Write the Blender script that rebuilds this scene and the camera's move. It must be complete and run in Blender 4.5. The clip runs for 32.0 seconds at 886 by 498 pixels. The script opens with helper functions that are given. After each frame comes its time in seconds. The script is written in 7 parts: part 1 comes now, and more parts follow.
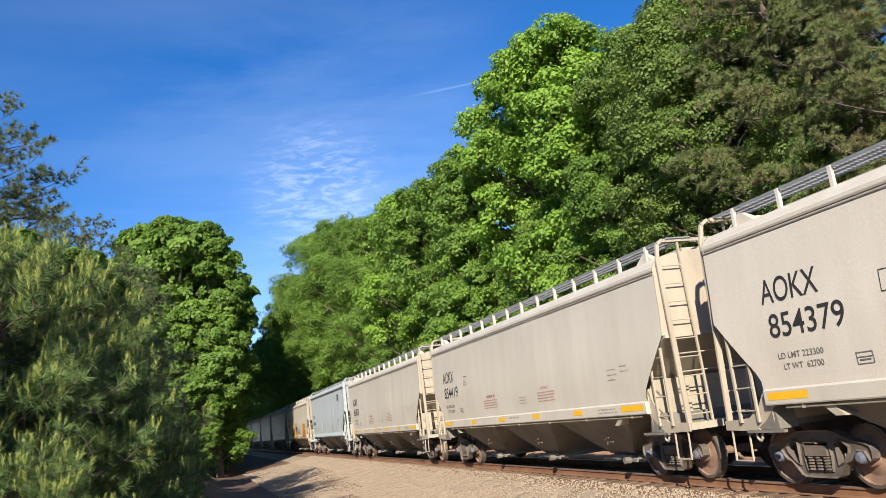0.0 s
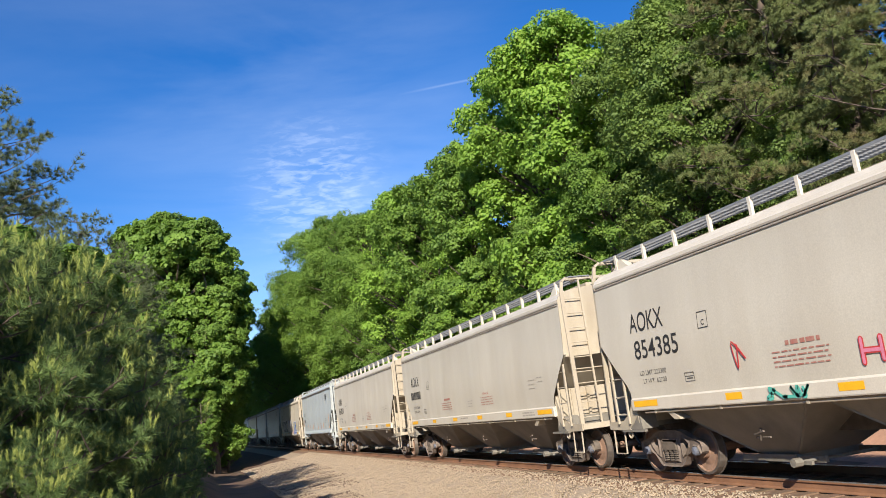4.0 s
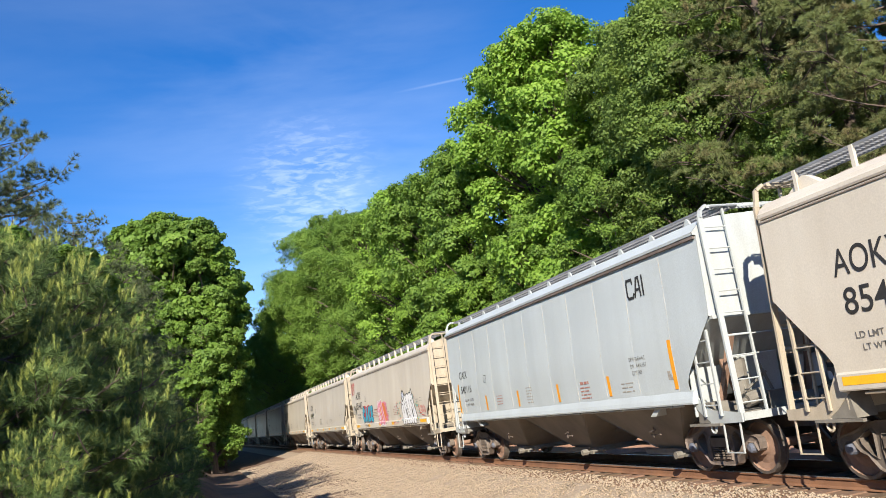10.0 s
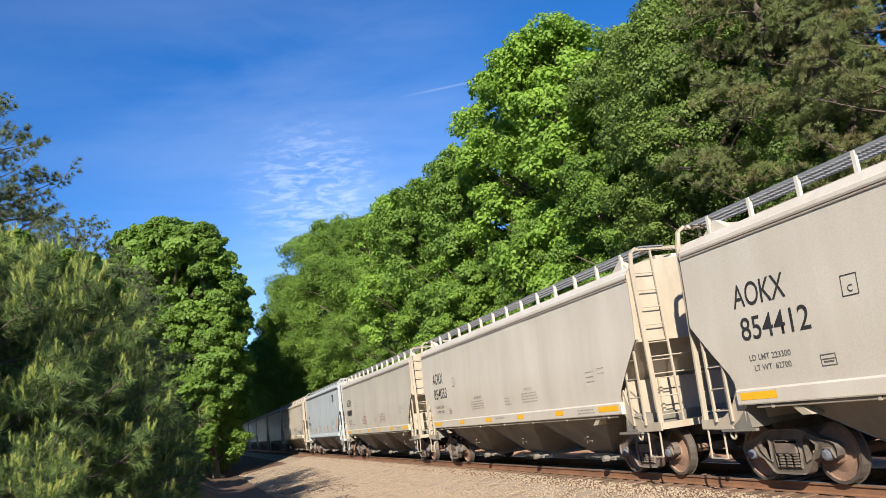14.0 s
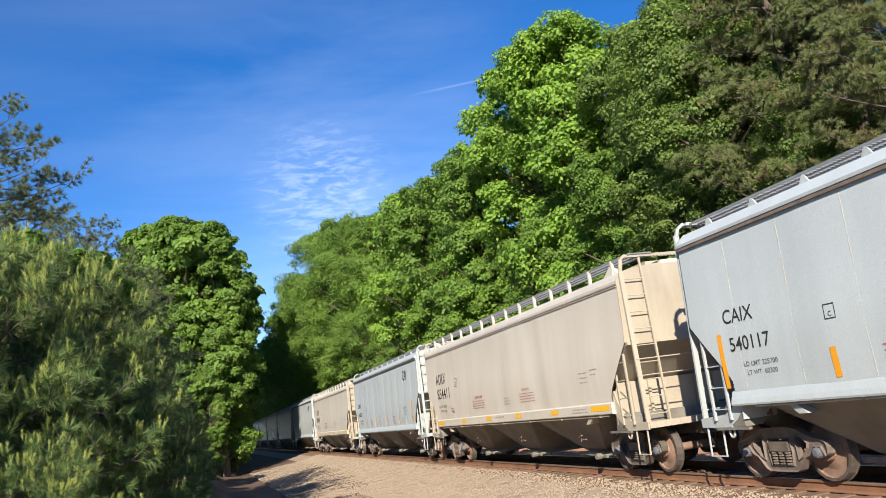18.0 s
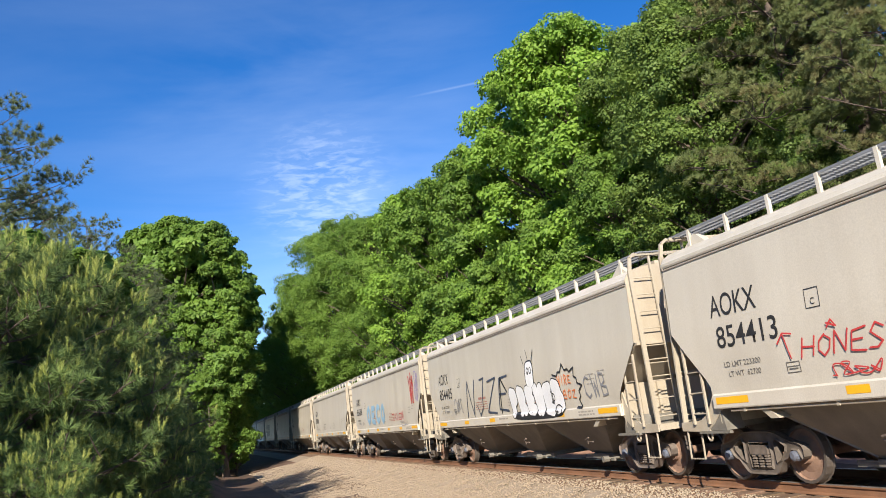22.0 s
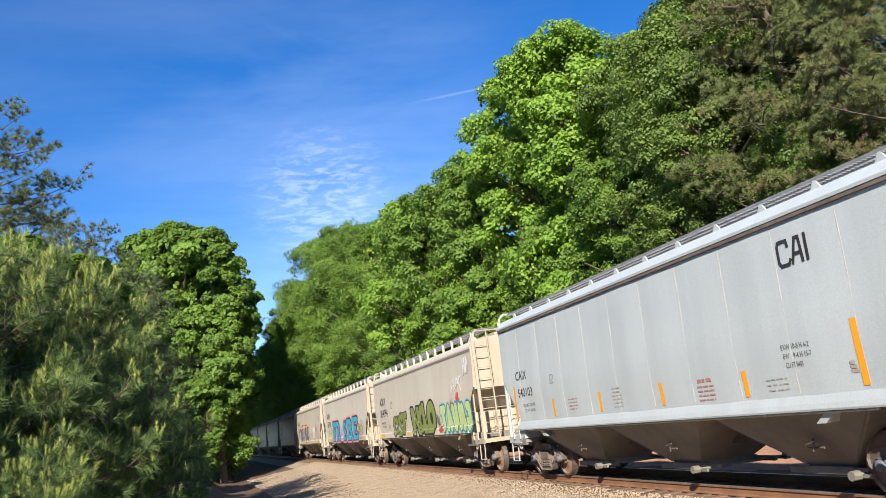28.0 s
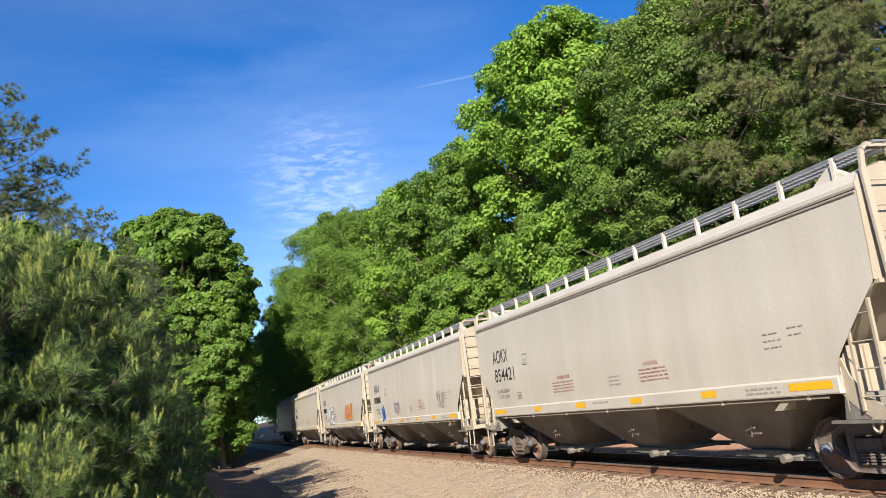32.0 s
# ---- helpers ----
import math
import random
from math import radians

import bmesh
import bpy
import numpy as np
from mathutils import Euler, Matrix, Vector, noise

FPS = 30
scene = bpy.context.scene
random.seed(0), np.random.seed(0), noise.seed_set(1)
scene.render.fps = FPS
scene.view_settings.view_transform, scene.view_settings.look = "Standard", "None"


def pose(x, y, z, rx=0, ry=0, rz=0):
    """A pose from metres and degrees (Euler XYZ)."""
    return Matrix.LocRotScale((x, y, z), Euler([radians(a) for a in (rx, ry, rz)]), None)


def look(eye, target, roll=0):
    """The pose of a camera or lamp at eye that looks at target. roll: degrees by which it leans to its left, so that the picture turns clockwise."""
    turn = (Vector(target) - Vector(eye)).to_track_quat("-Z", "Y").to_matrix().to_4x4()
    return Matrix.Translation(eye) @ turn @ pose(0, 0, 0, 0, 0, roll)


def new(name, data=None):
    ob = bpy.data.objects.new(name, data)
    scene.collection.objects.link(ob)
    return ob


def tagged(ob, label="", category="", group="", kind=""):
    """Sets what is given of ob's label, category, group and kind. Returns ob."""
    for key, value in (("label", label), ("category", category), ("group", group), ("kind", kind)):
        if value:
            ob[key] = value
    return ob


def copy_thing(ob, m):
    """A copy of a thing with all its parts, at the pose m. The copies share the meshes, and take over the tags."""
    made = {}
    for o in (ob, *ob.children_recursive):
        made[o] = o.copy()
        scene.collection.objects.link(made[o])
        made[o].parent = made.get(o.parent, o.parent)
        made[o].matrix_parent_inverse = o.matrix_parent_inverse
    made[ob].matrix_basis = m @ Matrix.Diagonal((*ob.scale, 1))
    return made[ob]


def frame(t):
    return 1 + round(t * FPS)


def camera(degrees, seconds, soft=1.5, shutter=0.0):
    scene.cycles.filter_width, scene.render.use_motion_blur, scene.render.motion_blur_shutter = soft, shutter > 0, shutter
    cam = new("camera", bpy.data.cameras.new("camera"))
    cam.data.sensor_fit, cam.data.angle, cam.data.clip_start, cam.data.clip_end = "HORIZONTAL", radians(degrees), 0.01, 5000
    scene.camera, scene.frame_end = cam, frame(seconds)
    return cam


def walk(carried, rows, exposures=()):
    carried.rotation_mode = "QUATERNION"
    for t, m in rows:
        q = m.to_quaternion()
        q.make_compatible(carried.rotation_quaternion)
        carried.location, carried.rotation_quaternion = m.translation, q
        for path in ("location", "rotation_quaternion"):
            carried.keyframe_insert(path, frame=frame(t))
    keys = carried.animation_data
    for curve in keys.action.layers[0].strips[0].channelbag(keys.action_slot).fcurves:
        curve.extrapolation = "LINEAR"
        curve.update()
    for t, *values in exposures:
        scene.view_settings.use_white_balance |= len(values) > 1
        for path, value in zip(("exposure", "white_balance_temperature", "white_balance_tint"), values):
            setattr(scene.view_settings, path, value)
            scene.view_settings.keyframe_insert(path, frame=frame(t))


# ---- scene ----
cam = camera(57.8, 32.0, soft=0.8)
EYE = (0.0, 0.0, 1.888)
# the hand-held camera: seconds and its turn in degrees
walk(cam, [
    (0, pose(*EYE, 102.032, 7.317, -16.614)),
    (0.5, pose(*EYE, 101.970, 7.256, -16.654)),
    (1, pose(*EYE, 101.931, 7.236, -16.686)),
    (1.5, pose(*EYE, 101.941, 7.156, -16.699)),
    (2, pose(*EYE, 101.873, 7.262, -16.733)),
    (2.5, pose(*EYE, 101.810, 7.448, -16.749)),
    (3, pose(*EYE, 101.804, 7.409, -16.709)),
    (3.5, pose(*EYE, 101.780, 7.355, -16.732)),
    (5.5, pose(*EYE, 101.725, 7.342, -16.969)),
    (6, pose(*EYE, 101.807, 7.414, -16.942)),
    (6.5, pose(*EYE, 101.750, 7.509, -16.992)),
    (7, pose(*EYE, 101.687, 7.702, -17.115)),
    (7.5, pose(*EYE, 101.631, 7.852, -17.185)),
    (8, pose(*EYE, 101.620, 7.862, -17.160)),
    (8.5, pose(*EYE, 101.596, 7.946, -17.079)),
    (9, pose(*EYE, 101.564, 7.856, -17.028)),
    (9.5, pose(*EYE, 101.582, 7.790, -16.992)),
    (10, pose(*EYE, 101.617, 7.750, -17.000)),
    (10.5, pose(*EYE, 101.696, 7.900, -17.013)),
    (11, pose(*EYE, 101.816, 8.069, -17.005)),
    (11.5, pose(*EYE, 101.878, 8.118, -16.995)),
    (12, pose(*EYE, 101.958, 8.162, -16.983)),
    (12.5, pose(*EYE, 101.960, 8.141, -17.022)),
    (13, pose(*EYE, 101.927, 7.914, -17.036)),
    (13.5, pose(*EYE, 101.953, 7.658, -16.974)),
    (14, pose(*EYE, 101.976, 7.604, -16.885)),
    (14.5, pose(*EYE, 102.032, 7.649, -16.755)),
    (16.5, pose(*EYE, 102.087, 7.665, -16.330)),
    (17, pose(*EYE, 102.048, 7.604, -16.255)),
    (17.5, pose(*EYE, 101.984, 7.601, -16.222)),
    (18, pose(*EYE, 101.952, 7.648, -16.205)),
    (18.5, pose(*EYE, 101.942, 7.646, -16.214)),
    (19, pose(*EYE, 101.978, 7.590, -16.238)),
    (19.5, pose(*EYE, 101.984, 7.453, -16.288)),
    (20, pose(*EYE, 102.079, 7.474, -16.255)),
    (20.5, pose(*EYE, 102.190, 7.500, -16.154)),
    (21, pose(*EYE, 102.213, 7.474, -16.102)),
    (21.5, pose(*EYE, 102.138, 7.398, -16.137)),
    (22, pose(*EYE, 102.051, 7.339, -16.250)),
    (22.5, pose(*EYE, 102.015, 7.355, -16.329)),
    (23, pose(*EYE, 102.038, 7.283, -16.317)),
    (23.5, pose(*EYE, 102.015, 7.116, -16.359)),
    (24, pose(*EYE, 101.947, 7.108, -16.359)),
    (24.5, pose(*EYE, 101.883, 7.158, -16.349)),
    (25, pose(*EYE, 101.945, 7.291, -16.336)),
    (25.5, pose(*EYE, 102.055, 7.293, -16.300)),
    (27.5, pose(*EYE, 102.423, 7.127, -16.383)),
    (28, pose(*EYE, 102.488, 7.182, -16.349)),
    (28.5, pose(*EYE, 102.420, 7.341, -16.394)),
    (29, pose(*EYE, 102.205, 7.437, -16.439)),
    (29.5, pose(*EYE, 101.989, 7.274, -16.451)),
    (30, pose(*EYE, 101.795, 7.305, -16.517)),
    (30.5, pose(*EYE, 101.631, 7.160, -16.500)),
    (31, pose(*EYE, 101.578, 7.035, -16.386)),
    (31.5, pose(*EYE, 101.542, 7.076, -16.345)),
    (32, pose(*EYE, 101.507, 7.233, -16.520)),
], exposures=[(0, 0.9), (3, 0.9), (6, 0.86), (8, 0.96), (9, 1.03), (10.5, 0.98), (13, 0.9), (17, 0.94), (22, 0.92), (25, 0.9), (28, 1.03), (30, 0.95), (32, 0.95)])

# ---- light ----
SUN_ELEV, SUN_AZ = 27.0, (-0.45, -0.893)          # where the sun stands: low, behind the camera and to its left
world = bpy.data.worlds.new("sky")
scene.world = world
world.use_nodes = True
PATCH, TRAIL = (0.160, 0.943, 0.288), ((0.2585, 0.8847, 0.388), (0.3311, 0.8578, 0.3932))   # where the rippled cloud and the vapour trail stand


def build_sky():
    nt = world.node_tree
    nt.nodes.clear()
    N, L = nt.nodes.new, nt.links.new
    out, bg, sky = N("ShaderNodeOutputWorld"), N("ShaderNodeBackground"), N("ShaderNodeTexSky")
    sky.sky_type, sky.sun_disc = "NISHITA", False
    sky.sun_elevation = radians(SUN_ELEV)
    sky.sun_rotation = math.atan2(SUN_AZ[0], SUN_AZ[1])
    sky.air_density, sky.dust_density, sky.ozone_density, sky.altitude = 1.0, 0.0, 6.0, 200
    bg.inputs["Strength"].default_value = 0.089
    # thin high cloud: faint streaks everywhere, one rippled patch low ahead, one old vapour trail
    tc, mix = N("ShaderNodeTexCoord"), N("ShaderNodeMixRGB")
    way = tc.outputs["Generated"]

    def math_node(op, a, b, clamp=False):
        n = N("ShaderNodeMath")
        n.operation, n.use_clamp = op, clamp
        for k, v in ((0, a), (1, b)):
            if isinstance(v, (int, float)):
                n.inputs[k].default_value = v
            else:
                L(v, n.inputs[k])
        return n.outputs[0]

    def wisps(scale, stretch, turn, lo, hi, top):
        mp, no, rm = N("ShaderNodeMapping"), N("ShaderNodeTexNoise"), N("ShaderNodeMapRange")
        mp.inputs["Scale"].default_value, mp.inputs["Rotation"].default_value = stretch, turn
        L(way, mp.inputs["Vector"])
        L(mp.outputs["Vector"], no.inputs["Vector"])
        no.inputs["Scale"].default_value, no.inputs["Detail"].default_value, no.inputs["Roughness"].default_value, no.inputs["Distortion"].default_value = scale, 6, 0.55, 0.4
        rm.inputs["From Min"].default_value, rm.inputs["From Max"].default_value, rm.inputs["To Max"].default_value = lo, hi, top
        L(no.outputs["Fac"], rm.inputs["Value"])
        return rm.outputs["Result"]

    def near(direction, inner, outer):
        d, rm = N("ShaderNodeVectorMath"), N("ShaderNodeMapRange")
        d.operation = "DISTANCE"
        L(way, d.inputs[0])
        d.inputs[1].default_value = Vector(direction).normalized()
        rm.interpolation_type = "SMOOTHSTEP"
        rm.inputs["From Min"].default_value, rm.inputs["From Max"].default_value, rm.inputs["To Min"].default_value, rm.inputs["To Max"].default_value = inner, outer, 1.0, 0.0
        L(d.outputs["Value"], rm.inputs["Value"])
        return rm.outputs["Result"]

    haze = wisps(1.5, (1.0, 1.4, 5.0), (0.2, 0.35, 0.4), 0.42, 0.95, 0.10)
    patch = math_node("MULTIPLY", math_node("ADD", wisps(9.0, (1.0, 1.0, 3.0), (0.3, 0.5, 0.2), 0.38, 0.75, 0.17), wisps(66.0, (0.6, 1.0, 2.2), (0.3, 0.9, 0.2), 0.46, 0.64, 0.21)), near(PATCH, 0.02, 0.115))
    veil = math_node("MULTIPLY", wisps(2.5, (1.0, 1.0, 4.0), (0.3, 0.5, 0.2), 0.3, 0.8, 0.22), near(PATCH, 0.05, 0.36))
    dot = N("ShaderNodeVectorMath")
    dot.operation = "DOT_PRODUCT"
    L(way, dot.inputs[0])
    a, b = Vector(TRAIL[0]), Vector(TRAIL[1])
    dot.inputs[1].default_value = a.cross(b).normalized()
    thin = math_node("SUBTRACT", 1.0, math_node("MULTIPLY", math_node("ABSOLUTE", dot.outputs["Value"], 0.0), 480.0), True)
    trail = math_node("MULTIPLY", math_node("MULTIPLY", thin, near(b, 0.01, 0.085)), 0.11)
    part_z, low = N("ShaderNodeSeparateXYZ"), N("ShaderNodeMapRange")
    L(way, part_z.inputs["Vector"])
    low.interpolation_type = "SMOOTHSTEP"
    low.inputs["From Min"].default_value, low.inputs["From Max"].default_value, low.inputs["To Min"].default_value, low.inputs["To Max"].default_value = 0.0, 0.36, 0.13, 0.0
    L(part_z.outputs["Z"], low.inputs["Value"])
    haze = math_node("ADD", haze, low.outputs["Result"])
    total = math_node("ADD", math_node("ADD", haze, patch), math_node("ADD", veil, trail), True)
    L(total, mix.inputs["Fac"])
    hs = N("ShaderNodeHueSaturation")
    hs.inputs["Saturation"].default_value = 1.22
    hs.inputs["Hue"].default_value = 0.508
    L(sky.outputs["Color"], hs.inputs["Color"])
    L(hs.outputs["Color"], mix.inputs["Color1"])
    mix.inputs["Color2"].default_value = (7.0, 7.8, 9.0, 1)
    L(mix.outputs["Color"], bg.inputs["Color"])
    L(bg.outputs["Background"], out.inputs["Surface"])


build_sky()
sun = new("sun", bpy.data.lights.new("sun", "SUN"))
sun.data.energy, sun.data.angle, sun.data.color = 5.0, radians(0.55), (1.0, 0.91, 0.78)
sun.matrix_basis = look((SUN_AZ[0] * 50, SUN_AZ[1] * 50, 50 * math.tan(radians(SUN_ELEV))), (0, 0, 0))

# ---- materials ----


def mat(name, base, dark=None, rough=0.6, metal=0.0, scale=3.0, stretch=(1, 1, 1), amount=0.5, bump=0.1, fine=40.0, island=0.0, rnd=0.0, translucent=0.0, lo=0.35, hi=0.7):
    """Two-scale procedural paint: a coarse stain towards the second colour, a fine grain, and relief."""
    m = bpy.data.materials.new(name)
    m.use_nodes = True
    nt = m.node_tree
    N, L = nt.nodes.new, nt.links.new
    p = nt.nodes["Principled BSDF"]
    p.inputs["Metallic"].default_value = metal
    tc, mp = N("ShaderNodeTexCoord"), N("ShaderNodeMapping")
    mp.inputs["Scale"].default_value = stretch
    L(tc.outputs["Object"], mp.inputs["Vector"])
    n1, n2 = N("ShaderNodeTexNoise"), N("ShaderNodeTexNoise")
    n1.inputs["Scale"].default_value, n1.inputs["Detail"].default_value, n1.inputs["Roughness"].default_value = scale, 6, 0.6
    n2.inputs["Scale"].default_value, n2.inputs["Detail"].default_value = fine, 3
    n1.noise_dimensions = "4D"
    info = N("ShaderNodeObjectInfo")
    mul = N("ShaderNodeMath")
    mul.operation = "MULTIPLY"
    mul.inputs[1].default_value = 37.0
    L(info.outputs["Random"], mul.inputs[0])
    L(mul.outputs[0], n1.inputs["W"])
    L(mp.outputs["Vector"], n1.inputs["Vector"])
    L(tc.outputs["Object"], n2.inputs["Vector"])
    rm = N("ShaderNodeMapRange")
    rm.inputs["From Min"].default_value, rm.inputs["From Max"].default_value = lo, hi
    rm.inputs["To Max"].default_value = amount
    L(n1.outputs["Fac"], rm.inputs["Value"])
    mix = N("ShaderNodeMixRGB")
    mix.inputs["Color1"].default_value = (*base, 1)
    mix.inputs["Color2"].default_value = (*(dark or [c * 0.6 for c in base]), 1)
    L(rm.outputs["Result"], mix.inputs["Fac"])
    g = N("ShaderNodeMapRange")
    g.inputs["To Min"].default_value, g.inputs["To Max"].default_value = 0.82, 1.16
    L(n2.outputs["Fac"], g.inputs["Value"])
    mu = N("ShaderNodeMixRGB")
    mu.blend_type, mu.inputs["Fac"].default_value = "MULTIPLY", 1.0
    L(mix.outputs["Color"], mu.inputs["Color1"])
    L(g.outputs["Result"], mu.inputs["Color2"])
    col = mu.outputs["Color"]
    if island or rnd:
        h = N("ShaderNodeHueSaturation")
        if island:
            geo = N("ShaderNodeNewGeometry")
            src = geo.outputs["Random Per Island"]
        else:
            src = info.outputs["Random"]
        v = N("ShaderNodeMapRange")
        amt = island or rnd
        v.inputs["To Min"].default_value, v.inputs["To Max"].default_value = 1 - amt, 1 + amt
        L(src, v.inputs["Value"])
        L(v.outputs["Result"], h.inputs["Value"])
        hu = N("ShaderNodeMapRange")
        hu.inputs["To Min"].default_value, hu.inputs["To Max"].default_value = 0.5 + 0.03 * amt, 0.5 - 0.05 * amt
        L(src, hu.inputs["Value"])
        L(hu.outputs["Result"], h.inputs["Hue"])
        L(col, h.inputs["Color"])
        col = h.outputs["Color"]
    L(col, p.inputs["Base Color"])
    rr = N("ShaderNodeMapRange")
    rr.inputs["To Min"].default_value, rr.inputs["To Max"].default_value = max(rough - 0.12, 0.05), min(rough + 0.12, 1)
    L(n2.outputs["Fac"], rr.inputs["Value"])
    L(rr.outputs["Result"], p.inputs["Roughness"])
    if bump:
        b = N("ShaderNodeBump")
        b.inputs["Strength"].default_value, b.inputs["Distance"].default_value = bump, 0.02
        L(n2.outputs["Fac"], b.inputs["Height"])
        L(b.outputs["Normal"], p.inputs["Normal"])
    if translucent:
        tr, ms = N("ShaderNodeBsdfTranslucent"), N("ShaderNodeMixShader")
        ms.inputs["Fac"].default_value = translucent
        L(col, tr.inputs["Color"])
        L(p.outputs["BSDF"], ms.inputs[1])
        L(tr.outputs["BSDF"], ms.inputs[2])
        L(ms.outputs["Shader"], nt.nodes["Material Output"].inputs["Surface"])
    return m


